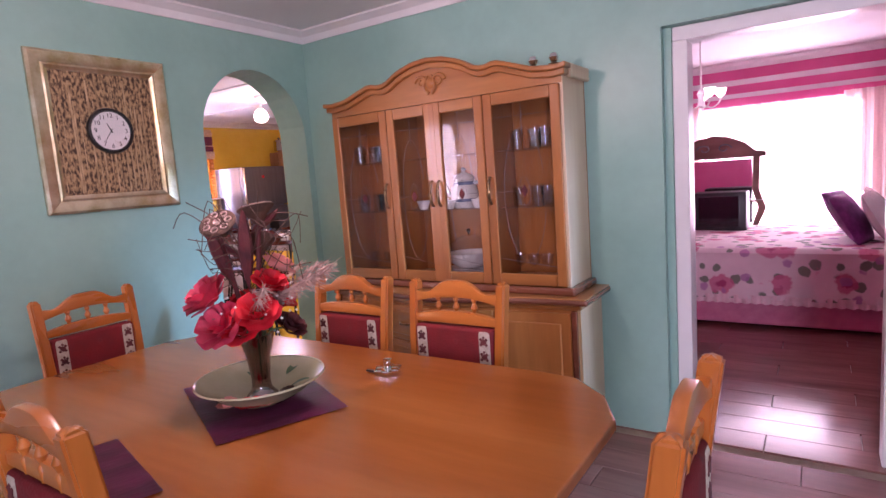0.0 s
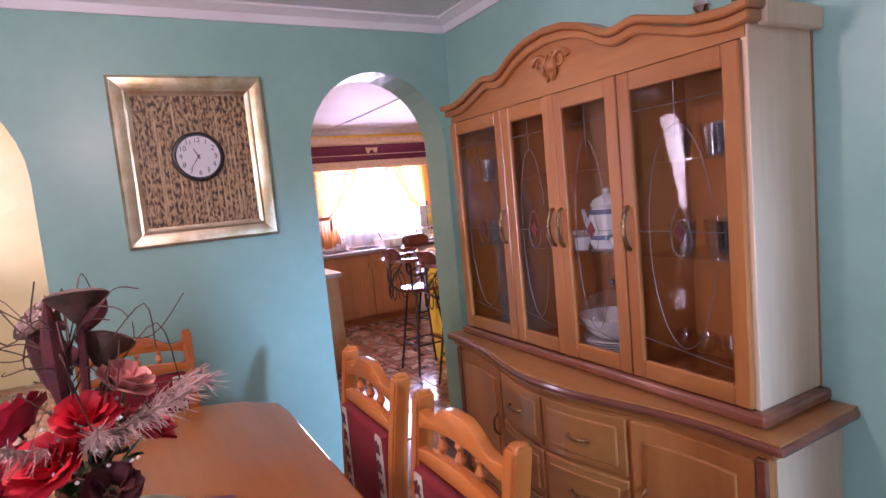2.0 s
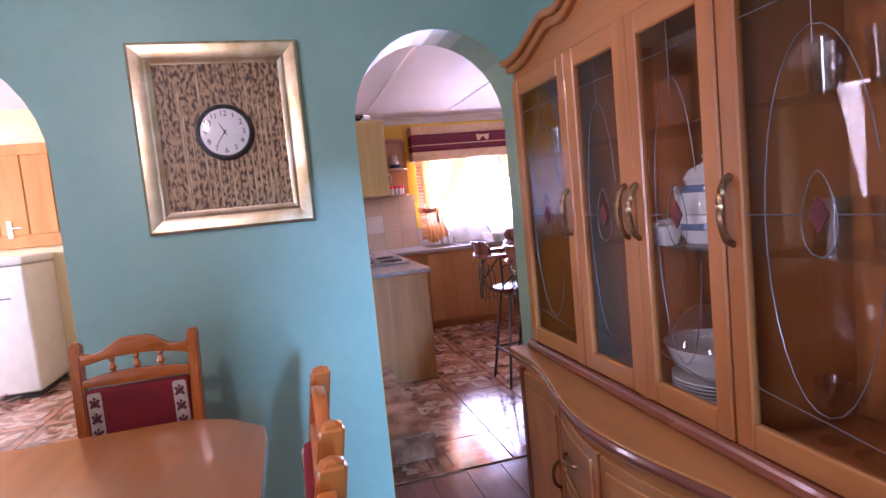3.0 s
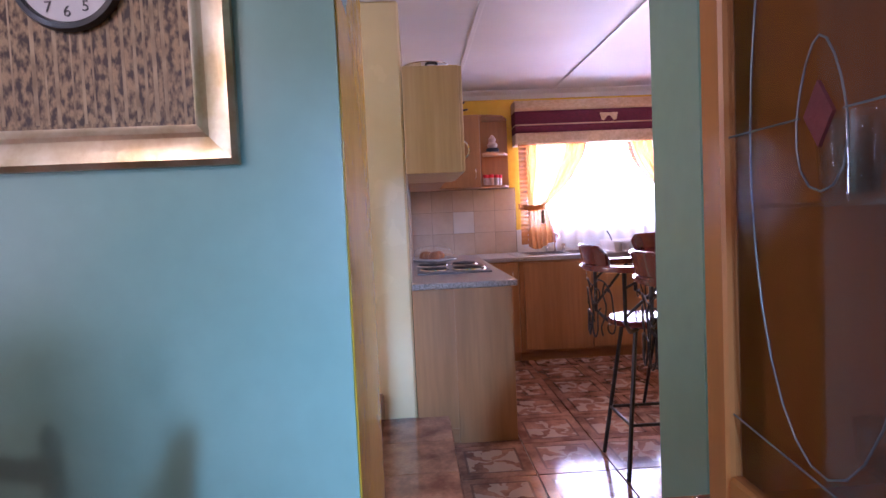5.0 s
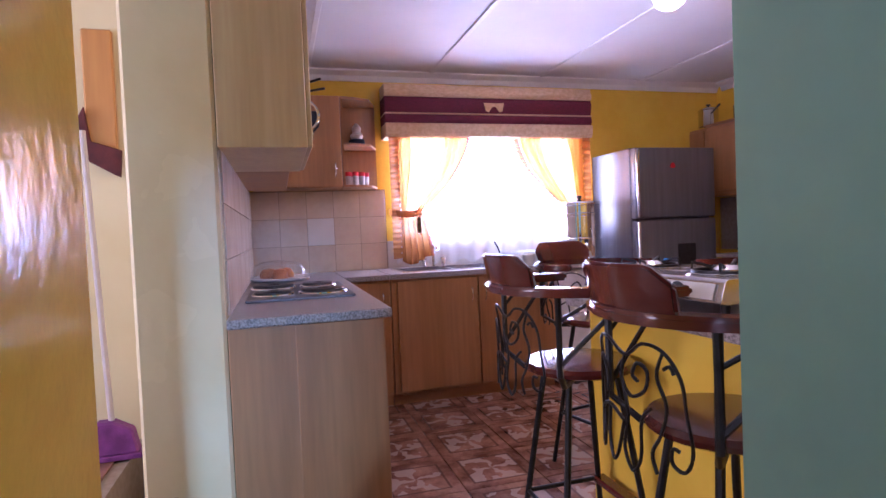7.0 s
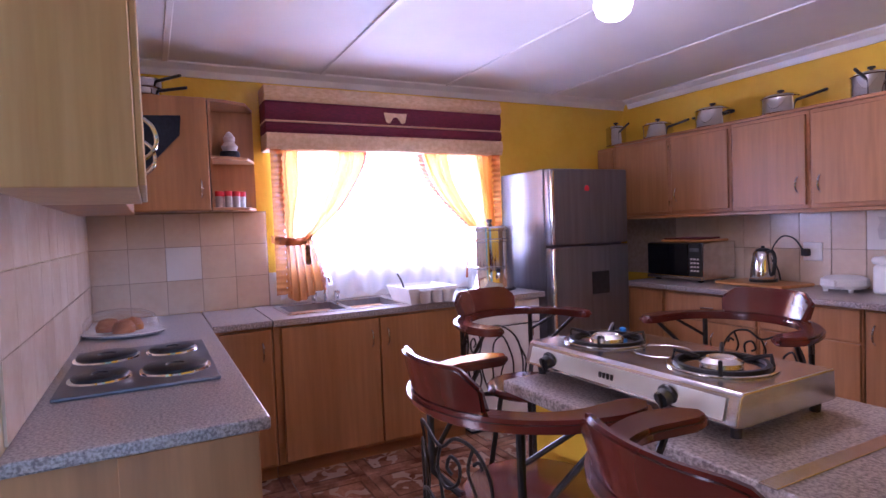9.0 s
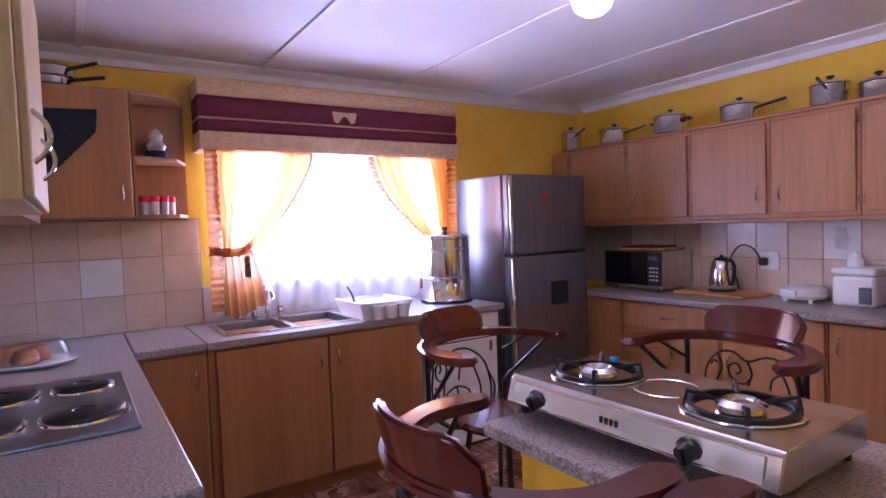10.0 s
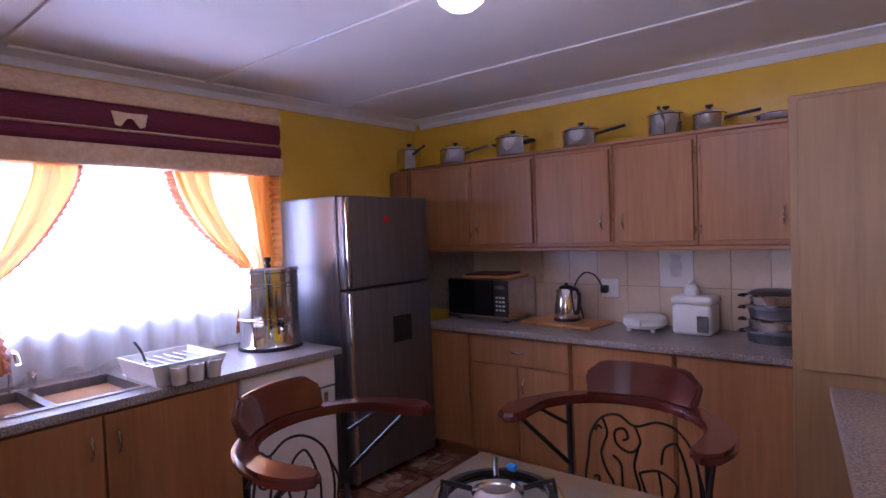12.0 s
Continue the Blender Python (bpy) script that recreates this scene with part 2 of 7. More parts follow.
def band_fabric(name):
    """Dark red woven cloth with small florets."""
    m = mat(name, (0.09, 0.004, 0.005), (0.21, 0.012, 0.014), 14, 0.85, 0.5)
    nt = m.node_tree
    b = nt.nodes["Principled BSDF"]
    tc, vo = nt.nodes.new("ShaderNodeTexCoord"), nt.nodes.new("ShaderNodeTexVoronoi")
    vo.inputs["Scale"].default_value = 16
    nt.links.new(tc.outputs["Object"], vo.inputs["Vector"])
    rp = nt.nodes.new("ShaderNodeValToRGB")
    e = rp.color_ramp.elements
    e[0].position, e[0].color = 0.0, (0.012, 0.01, 0.014, 1)
    e[1].position, e[1].color = 0.22, (0.24, 0.02, 0.02, 1)
    q = e.new(0.3)
    q.color = (0.22, 0.01, 0.012, 1)
    nt.links.new(vo.outputs[0], rp.inputs[0])
    mx = nt.nodes.new("ShaderNodeMix")
    mx.data_type = "RGBA"
    mx.inputs[0].default_value = 0.6
    old = b.inputs["Base Color"].links[0].from_socket
    nt.links.new(old, mx.inputs[6])
    nt.links.new(rp.outputs[0], mx.inputs[7])
    nt.links.new(mx.outputs[2], b.inputs["Base Color"])
    return m


SEATRED = band_fabric("dark_red_floral_cloth")
CREAMCLOTH = mat("cream_woven_cloth", (0.45, 0.38, 0.29), (0.58, 0.50, 0.40), 60, 0.9, 0.6, fine=0.3)


# ---- mesh helpers ----
def part(name, bm, material, parent=None, label="", smooth=False):
    me = bpy.data.meshes.new(name)
    bm.normal_update()
    bm.to_mesh(me)
    bm.free()
    me.materials.append(material)
    if smooth:
        for p in me.polygons:
            p.use_smooth = True
        me.set_sharp_from_angle(angle=radians(40))
    ob = new(name, me)
    if parent:
        ob.parent = parent
    if label:
        tagged(ob, label)
    return ob


SHIFT = [0.0, 0.0]   # where the space now being built stands in the house


def thing(name, label, category, at=(0, 0, 0), rz=0, group=""):
    ob = new(name)
    ob.empty_display_size = 0.1
    ob.matrix_world = pose(at[0] + SHIFT[0], at[1] + SHIFT[1], at[2], 0, 0, rz)
    return tagged(ob, label, category, group)


def single(name, bm, material, label, category, kind="", at=(0, 0, 0), rz=0, group="", smooth=False):
    ob = part(name, bm, material, smooth=smooth)
    ob.matrix_world = pose(at[0] + SHIFT[0], at[1] + SHIFT[1], at[2], 0, 0, rz)
    return tagged(ob, label, category, group, kind)


def box(x0, y0, z0, x1, y1, z1, bev=0.0, bm=None, seg=1):
    bm = bm or bmesh.new()
    t = bmesh.new()
    bmesh.ops.create_cube(t, size=1)
    bmesh.ops.scale(t, vec=(abs(x1 - x0), abs(y1 - y0), abs(z1 - z0)), verts=t.verts)
    bmesh.ops.translate(t, vec=((x0 + x1) / 2, (y0 + y1) / 2, (z0 + z1) / 2), verts=t.verts)
    if bev:
        bmesh.ops.bevel(t, geom=t.edges[:], offset=bev, segments=seg, affect="EDGES", profile=0.5)
    return merge(bm, t)


def merge(bm, t, m=None):
    me = bpy.data.meshes.new("tmp")
    if m is not None:
        t.transform(m)
    t.to_mesh(me)
    t.free()
    bm.from_mesh(me)
    bpy.data.meshes.remove(me)
    return bm


def prism(outline, axis, a, b, bev=0.0, bm=None, seg=1):
    """An outline of pairs drawn out along an axis from a to b."""
    t = bmesh.new()
    place = {"x": lambda u, v, w: (w, u, v), "y": lambda u, v, w: (u, w, v), "z": lambda u, v, w: (u, v, w)}[axis]
    lo = [t.verts.new(place(u, v, a)) for u, v in outline]
    hi = [t.verts.new(place(u, v, b)) for u, v in outline]
    n = len(lo)
    t.faces.new(lo[::-1])
    t.faces.new(hi)
    for i in range(n):
        t.faces.new((lo[i], lo[(i + 1) % n], hi[(i + 1) % n], hi[i]))
    bmesh.ops.recalc_face_normals(t, faces=t.faces)
    if bev:
        es = [e for e in t.edges if len(e.link_faces) == 2 and e.calc_face_angle(0) > 0.6]
        bmesh.ops.bevel(t, geom=es, offset=bev, segments=seg, affect="EDGES", profile=0.5)
    return merge(bm or bmesh.new(), t)


def lathe(profile, n=24, at=(0, 0, 0), bm=None):
    """A profile of (radius, height) turned about z."""
    t = bmesh.new()
    rings = []
    for r, z in profile:
        if r < 1e-5:
            rings.append([t.verts.new((0, 0, z))])
        else:
            rings.append([t.verts.new((r * math.cos(2 * math.pi * i / n), r * math.sin(2 * math.pi * i / n), z)) for i in range(n)])
    for a, b in zip(rings, rings[1:]):
        for i in range(n):
            q = [a[i % len(a)], a[(i + 1) % len(a)], b[(i + 1) % len(b)], b[i % len(b)]]
            q = list(dict.fromkeys(q))
            if len(q) > 2:
                t.faces.new(q)
    bmesh.ops.recalc_face_normals(t, faces=t.faces)
    return merge(bm or bmesh.new(), t, Matrix.Translation(at))


def smoothline(pts, n=6):
    """Points along a Catmull-Rom line through pts."""
    p = [Vector(q) for q in pts]
    out = []
    for i in range(len(p) - 1):
        a, b, c, d = p[max(i - 1, 0)], p[i], p[i + 1], p[min(i + 2, len(p) - 1)]
        for k in range(n):
            s = k / n
            out.append(0.5 * ((2 * b) + (c - a) * s + (2 * a - 5 * b + 4 * c - d) * s * s + (3 * b - a - 3 * c + d) * s ** 3))
    return out + [p[-1]]


def tube(pts, r, n=6, bm=None, taper=1.0):
    """A round bar along points."""
    t = bmesh.new()
    p = [Vector(q) for q in pts]
    rings = []
    up = Vector((0.13, 0.21, 0.97))
    for i, c in enumerate(p):
        d = (p[min(i + 1, len(p) - 1)] - p[max(i - 1, 0)]).normalized()
        s = d.cross(up)
        if s.length < 0.05:
            s = d.cross(Vector((1, 0, 0)))
        s.normalize()
        u = s.cross(d)
        rr = r * (1 + (taper - 1) * i / max(1, len(p) - 1))
        rings.append([t.verts.new(c + rr * (math.cos(2 * math.pi * k / n) * s + math.sin(2 * math.pi * k / n) * u)) for k in range(n)])
    for a, b in zip(rings, rings[1:]):
        for k in range(n):
            t.faces.new((a[k], a[(k + 1) % n], b[(k + 1) % n], b[k]))
    t.faces.new(rings[0][::-1])
    t.faces.new(rings[-1])
    bmesh.ops.recalc_face_normals(t, faces=t.faces)
    return merge(bm or bmesh.new(), t)


def sheet(f, nu, nv, bm=None, thick=0.0):
    """A surface f(u, v), u and v from 0 to 1."""
    t = bmesh.new()
    g = [[t.verts.new(f(i / nu, j / nv)) for j in range(nv + 1)] for i in range(nu + 1)]
    for i in range(nu):
        for j in range(nv):
            t.faces.new((g[i][j], g[i + 1][j], g[i + 1][j + 1], g[i][j + 1]))
    if thick:
        bmesh.ops.solidify(t, geom=t.faces[:], thickness=thick)
    return merge(bm or bmesh.new(), t)


# ---- the rooms ----
WX, NX = -2.64, -2.895       # dining and kitchen faces of the wall with the arches
DY = 2.66                    # wall behind the dresser
DC, KC = 2.50, 2.43          # ceilings


def arch_outline(y0, y1, spring, top, n=18):
    c, r, h = (y0 + y1) / 2, (y1 - y0) / 2, top - spring
    return [(c + r * math.cos(math.pi * i / n), spring + h * math.sin(math.pi * i / n)) for i in range(n + 1)]


def arch_wall():
    """The wall with two arched openings, cut into bands round them."""
    bm = bmesh.new()
    a1, a2 = (1.79, 2.60, 1.78, 2.20), (-0.35, 0.58, 1.72, 2.20)
    prism([(-2.6, 0), (a2[0], 0), (a2[0], DC), (-2.6, DC)], "x", NX, WX, bm=bm)
    prism([(a2[1], 0), (a1[0], 0), (a1[0], DC), (a2[1], DC)], "x", NX, WX, bm=bm)
    prism([(a1[1], 0), (DY + 0.2, 0), (DY + 0.2, DC), (a1[1], DC)], "x", NX, WX, bm=bm)
    for y0, y1, s, t in (a1, a2):
        o = arch_outline(y0, y1, s, t)
        for (ua, va), (ub, vb) in zip(o, o[1:]):
            prism([(ub, vb), (ua, va), (ua, DC), (ub, DC)], "x", NX, WX, bm=bm)
    bmesh.ops.remove_doubles(bm, verts=bm.verts, dist=0.0005)
    return bm


single("wall_west", arch_wall(), TEAL, "teal gloss painted wall with two arched openings", "wall", "structure")
bm = box(WX, DY, 0, -0.23, DY + 0.2, DC)
box(-0.23, DY, 2.07, 0.72, DY + 0.2, DC, bm=bm)
box(0.72, DY, 0, 2.6, DY + 0.2, DC, bm=bm)
single("wall_north", bm, TEAL, "teal gloss painted wall with a bedroom doorway", "wall", "structure")
bm = box(-2.87, -2.75, 0, 1.19, -2.55, DC)
box(1.19, -2.75, 2.03, 2.1, -2.55, DC, bm=bm)
box(2.1, -2.75, 0, 2.8, -2.55, DC, bm=bm)
single("wall_south", bm, TEAL, "teal painted wall with an open doorway", "wall", "structure")
bm = box(2.6, -2.55, 0, 2.8, 1.70, DC)
box(2.6, 1.70, 2.03, 2.8, 2.15, DC, bm=bm)
box(2.6, 1.70, 0, 2.8, 2.15, 0.85, bm=bm)
box(2.6, 2.15, 0, 2.8, DY + 0.2, DC, bm=bm)
single("wall_east", bm, TEAL, "teal painted wall with a narrow window opening", "wall", "structure")
single("ceiling_dining", box(-2.87, -2.75, DC, 2.8, DY + 0.2, DC + 0.1), CEIL, "white painted ceiling board", "ceiling", "structure")
single("floor_dining", box(-2.87, -2.75, -0.1, 2.8, DY, -0.012), GROUT, "red-brown laminate floor", "floor", "structure")


def coving(name, y0, y1, x, z, d, along="y"):
    """Plaster coving in the angle of wall and ceiling; d: the side to which it stands out."""
    s = 0.075
    prof = [(0, 0), (0, -s), (d * 0.012, -s), (d * 0.016, -s * 0.86), (d * s * 0.35, -s * 0.5), (d * s * 0.86, -0.016), (d * s, -0.012), (d * s, 0)]
    if along == "y":
        bm = prism([(x + u, z + v - 0.001) for u, v in prof], "y", y0, y1)
    else:
        bm = prism([(x + u, z + v - 0.001) for u, v in prof], "x", y0, y1)
    return single(name, bm, GLOSSWHITE, "white plaster coving", "coving", "structure")


coving("coving_west", -2.55, DY, WX, DC, 1)
coving("coving_north", -2.62, 2.6, DY, DC, -1, "x")
# yellow lining of the arch's side towards the steps, and the short yellow wall beside the steps
single("wall_steps", box(-3.47, 1.55, 0, NX, 1.785, KC), YELLOW, "mustard yellow gloss painted wall beside steps", "wall", "structure")
single("trim_arch", box(-2.897, 1.785, 0, -2.655, 1.794, 1.78), YELLOW, "mustard yellow gloss paint on the arch side", "wall", "structure")
# kitchen
SHIFT[:] = (-0.27, -0.08)
bm = box(-6.72, 1.7, 0, -6.52, 3.06, KC)
box(-6.72, 3.06, 0, -6.52, 4.66, 1.12, bm=bm)
box(-6.72, 3.06, 2.0, -6.52, 4.66, KC, bm=bm)
box(-6.72, 4.66, 0, -6.52, 6.4, KC, bm=bm)
single("wall_kitchen_west", bm, YELLOW, "mustard yellow painted kitchen wall with a window", "wall", "structure")
single("wall_kitchen_north", box(-6.52, 6.17, 0, -2.6, 6.37, KC), YELLOW, "mustard yellow painted kitchen wall", "wall", "structure")
single("wall_kitchen_east", box(-2.60, DY + 0.04, 0, -2.40, 6.17, KC), YELLOW, "mustard yellow painted kitchen wall", "wall", "structure")
single("wall_kitchen_south", box(-6.52, 1.70, 0, -4.22, 1.99, KC, 0.012), CREAM, "cream gloss painted wall end by the hob", "wall", "structure")
single("ceiling_kitchen", box(-6.72, 1.55, KC, -2.60, 6.37, KC + 0.1), CEIL, "white painted ceiling boards", "ceiling", "structure")
single("floor_kitchen", box(-6.72, 1.55, -0.1, -2.60, 6.37, -0.012), GROUT, "brown patterned tile floor", "floor", "structure")
for i, y in enumerate((2.45, 3.40, 4.35, 5.32)):
    single("trim_ceiling_strip", box(-6.5, y - 0.018, KC - 0.012, -2.61, y + 0.018, KC - 0.001, 0.004), GLOSSWHITE, "white ceiling cover strip", "ceiling strip", "structure")
coving("coving_kitchen_west", 1.99, 6.17, -6.52, KC, 1)
coving("coving_kitchen_north", -6.44, -2.6, 6.17, KC, -1, "x")
# passage behind the steps
single("floor_passage", box(-6.0, -2.75, 0.0, NX, 1.55, 0.29), GROUT, "brown patterned tile floor of the passage", "floor", "structure")
single("wall_passage_west", box(-5.15, -2.75, 0.29, -4.95, 1.70, KC), CREAM, "cream painted passage wall", "wall", "structure")
single("wall_passage_south", box(-4.95, -2.75, 0.29, NX, -2.6, KC), CREAM, "cream painted passage wall", "wall", "structure")
single("ceiling_passage", box(-5.15, -2.75, KC, NX, 1.55, KC + 0.1), CEIL, "white painted passage ceiling", "ceiling", "structure")
# bedroom
SHIFT[:] = (0.0, 0.0)
bm = box(-2.2, 7.0, 0, -0.75, 7.2, 2.45)
box(-0.75, 7.0, 0, 0.75, 7.2, 0.5, bm=bm)
box(-0.75, 7.0, 1.95, 0.75, 7.2, 2.45, bm=bm)
box(0.75, 7.0, 0, 2.6, 7.2, 2.45, bm=bm)
single("wall_bedroom_north", bm, WHITEWALL, "white bedroom wall with a wide window", "wall", "structure")
single("wall_bedroom_west", box(-2.4, DY + 0.2, 0, -2.2, 7.2, 2.45), PINK, "deep pink bedroom wall", "wall", "structure")
bm = box(-2.2, DY + 0.201, 0, -0.231, DY + 0.212, 2.45)
box(-0.231, DY + 0.201, 2.071, 0.721, DY + 0.212, 2.45, bm=bm)
box(0.721, DY + 0.201, 0, 2.4, DY + 0.212, 2.45, bm=bm)
single("wall_bedroom_south", bm, PINK, "deep pink bedroom wall round the doorway", "wall", "structure")
single("wall_bedroom_east", box(2.4, DY + 0.2, 0, 2.6, 7.0, 2.45), WHITEWALL, "white bedroom wall", "wall", "structure")
single("ceiling_bedroom", box(-2.4, DY + 0.2, 2.45, 2.6, 7.2, 2.55), CEIL, "white bedroom ceiling", "ceiling", "structure")
single("floor_bedroom", box(-2.4, DY, -0.1, 2.6, 7.2, -0.012), GROUT, "red-brown laminate bedroom floor", "floor", "structure")
for z0, z1 in ((1.97, 2.06), (2.11, 2.20), (2.26, 2.37)):
    single("trim_pink_stripe", box(-2.2, 6.992, z0, 2.4, 6.999, z1), PINK, "deep pink painted wall stripe", "wall stripe", "structure")
coving("coving_bedroom", -2.2, 2.4, 7.0, 2.45, -1, "x")
single("backdrop_kitchen", box(-8.1, 2.0, 0.2, -8.08, 5.8, 3.0), OUTSIDE, "glaring daylight outside the kitchen window", "backdrop", "structure")
single("backdrop_bedroom", box(-2, 8.3, 0, 2.2, 8.32, 3), OUTSIDE, "glaring daylight outside the bedroom window", "backdrop", "structure")
single("ground", box(-60, -60, -0.3, 60, 60, -0.2), mat("dry_ground", (0.25, 0.2, 0.14), (0.3, 0.25, 0.18), 1, 0.9), "dry bare ground outside", "ground", "structure")

# bedroom door frame
frame_ob = thing("door_frame", "white painted steel door frame of the bedroom", "door frame")
tagged(frame_ob, kind="structure")
for x0, x1 in ((-0.19, -0.12), (0.66, 0.719)):
    part("jamb", box(x0, DY + 0.05, 0, x1, DY + 0.19, 1.999, 0.004), GLOSSWHITE, frame_ob)
part("head", box(-0.189, DY + 0.052, 2.0, 0.717, DY + 0.188, 2.066, 0.004), GLOSSWHITE, frame_ob)
part("reveal", box(-0.228, DY + 0.042, 0, -0.191, DY + 0.198, 2.066), TEAL, frame_ob)

# ---- dining room ----
def dining_table():
    t = thing("dining_table", "glossy orange wooden dining table with cut corners", "table", (-1.04, 0.73, 0))
    L, W, c = 1.02, 0.60, 0.26
    def out(g):
        pts = []
        for sx, sy, flip in ((1, 1, 0), (-1, 1, 1), (-1, -1, 0), (1, -1, 1)):
            q = [(sx * (L - g), sy * (W - c)), (sx * (L - c * 0.28 - g * 0.6), sy * (W - c * 0.45 - g * 0.4)), (sx * (L - c * 0.75), sy * (W - 0.012 - g)), (sx * (L - c * 1.2), sy * (W - g))]
            pts += q[::-1] if flip else q
        return pts
    part("tabletop", prism(out(0), "z", 0.745, 0.78, 0.006, seg=2), TABLETOP, t)
    part("moulding", prism(out(0.012), "z", 0.722, 0.745, 0.008, seg=2), MAHOG, t, "dark red-brown moulded edge")
    part("apron", prism(out(0.10), "z", 0.63, 0.722, 0.004), OAKH, t)
    for sx in (-1, 1):
        for sy in (-1, 1):
            part("leg", lathe([(0.0, 0), (0.028, 0), (0.03, 0.02), (0.045, 0.09), (0.05, 0.3), (0.04, 0.46), (0.055, 0.5), (0.055, 0.63), (0, 0.63)], 20, (sx * 0.76, sy * 0.34, 0)), OAK, t, smooth=True)


dining_table()


def dining_chair(at, rz, first=None):
    if first:
        return copy_thing(first, pose(*at, 0, 0, rz))
    t = thing("dining_chair", "varnished orange wooden dining chair with dark red patterned upholstery", "chair", at, rz, "chairs round the dining table")
    for sx in (-1, 1):
        leg = smoothline([(sx * 0.185, -0.19, 0), (sx * 0.185, -0.185, 0.42), (sx * 0.19, -0.20, 0.75), (sx * 0.195, -0.235, 1.03)], 6)
        bm = bmesh.new()
        rows = []
        for p in leg:
            hx, hy = 0.019, 0.024
            rows.append([bm.verts.new(p + Vector((a * hx, b * hy, 0))) for a, b in ((-1, -1), (1, -1), (1, 1), (-1, 1))])
        top = bm.verts.new(leg[-1] + Vector((0, 0, 0.014)))
        for a, b in zip(rows, rows[1:]):
            for k in range(4):
                bm.faces.new((a[k], a[(k + 1) % 4], b[(k + 1) % 4], b[k]))
        for k in range(4):
            bm.faces.new((rows[-1][k], rows[-1][(k + 1) % 4], top))
        bm.faces.new(rows[0][::-1])
        bmesh.ops.recalc_face_normals(bm, faces=bm.faces)
        bmesh.ops.bevel(bm, geom=[e for e in bm.edges if len(e.link_faces) == 2 and e.calc_face_angle(0) > 0.7], offset=0.006, segments=2, affect="EDGES")
        part("back_post", bm, OAK, t, smooth=True)
        part("front_leg", box(sx * 0.19 - 0.02, 0.17, 0, sx * 0.19 + 0.02, 0.21, 0.42, 0.006), OAK, t)
    n = 16
    def crest(lo, hi, y, th):
        o = [(-0.178 + 0.356 * i / n, lo(i / n * 2 - 1)) for i in range(n + 1)] + [(0.178 - 0.356 * i / n, hi(1 - i / n * 2)) for i in range(n + 1)]
        return prism(o, "y", y - th / 2, y + th / 2, 0.005, seg=2)
    bump = lambda u: math.exp(-(u / 0.5) ** 2)
    part("top_rail", crest(lambda u: 0.95 + 0.025 * (1 - u * u), lambda u: 0.99 + 0.055 * bump(u) - 0.006 * math.cos(u * 9), -0.222, 0.03), OAKH, t, smooth=True)
    part("middle_rail", crest(lambda u: 0.875 + 0.0 * u, lambda u: 0.905 + 0.018 * (1 - u * u), -0.208, 0.028), OAKH, t, smooth=True)
    part("lower_rail", box(-0.178, -0.208, 0.50, 0.178, -0.18, 0.545, 0.005), OAKH, t)
    for x in (-0.08, 0.0, 0.08):
        part("spindle", lathe([(0.006, 0), (0.011, 0.034), (0.006, 0.042), (0.009, 0.05), (0.014, 0.06), (0.009, 0.072), (0.006, 0.08), (0.011, 0.09), (0.006, 0.105)], 12, (x, -0.217, 0.875)), OAK, t, smooth=True)
    pad = box(-0.172, -0.232, 0.555, 0.172, -0.172, 0.868, 0.014, seg=3)
    part("back_pad", pad, SEATRED, t, "dark red floral upholstery", smooth=True)
    for s in (-1, 1):
        band = part("side_band", box(s * 0.138 - 0.027, -0.235, 0.56, s * 0.138 + 0.027, -0.169, 0.864, 0.012, seg=2), CREAMCLOTH, t, "cream woven band with dark red motifs", smooth=True)
        for k in range(5):
            z = 0.60 + k * 0.056
            for f in (-0.2362, -0.1678):
                bm = bmesh.new()
                for dx, dz, r in ((0, 0, 0.013), (0.011, 0.010, 0.007), (-0.011, 0.010, 0.007), (0.011, -0.010, 0.007), (-0.011, -0.010, 0.007), (0, 0.018, 0.006)):
                    prism([(s * 0.138 + dx + r, z + dz), (s * 0.138 + dx, z + dz + r), (s * 0.138 + dx - r, z + dz), (s * 0.138 + dx, z + dz - r)], "y", f - 0.001, f + 0.001, bm=bm)
                part("motif", bm, WINE, band)
    part("seat_frame", box(-0.205, -0.19, 0.37, 0.205, 0.21, 0.425, 0.006), OAKH, t)
    part("seat", box(-0.195, -0.17, 0.425, 0.195, 0.205, 0.475, 0.02, seg=3), SEATRED, t, "dark red floral seat cushion", smooth=True)
    for s in (-1, 1):
        part("stretcher", box(s * 0.19 - 0.01, -0.17, 0.18, s * 0.19 + 0.01, 0.18, 0.205, 0.003), OAK, t)
    return t


chair = dining_chair((-1.285, 1.26, 0), 180)
for at, rz in (((-0.74, 1.25, 0), 180), ((-2.10, 0.87, 0), -90), ((0.0, 0.70, 0), 90), ((-0.90, 0.34, 0), 0), ((-1.60, 0.36, 0), 0)):
    dining_chair(at, rz, chair)


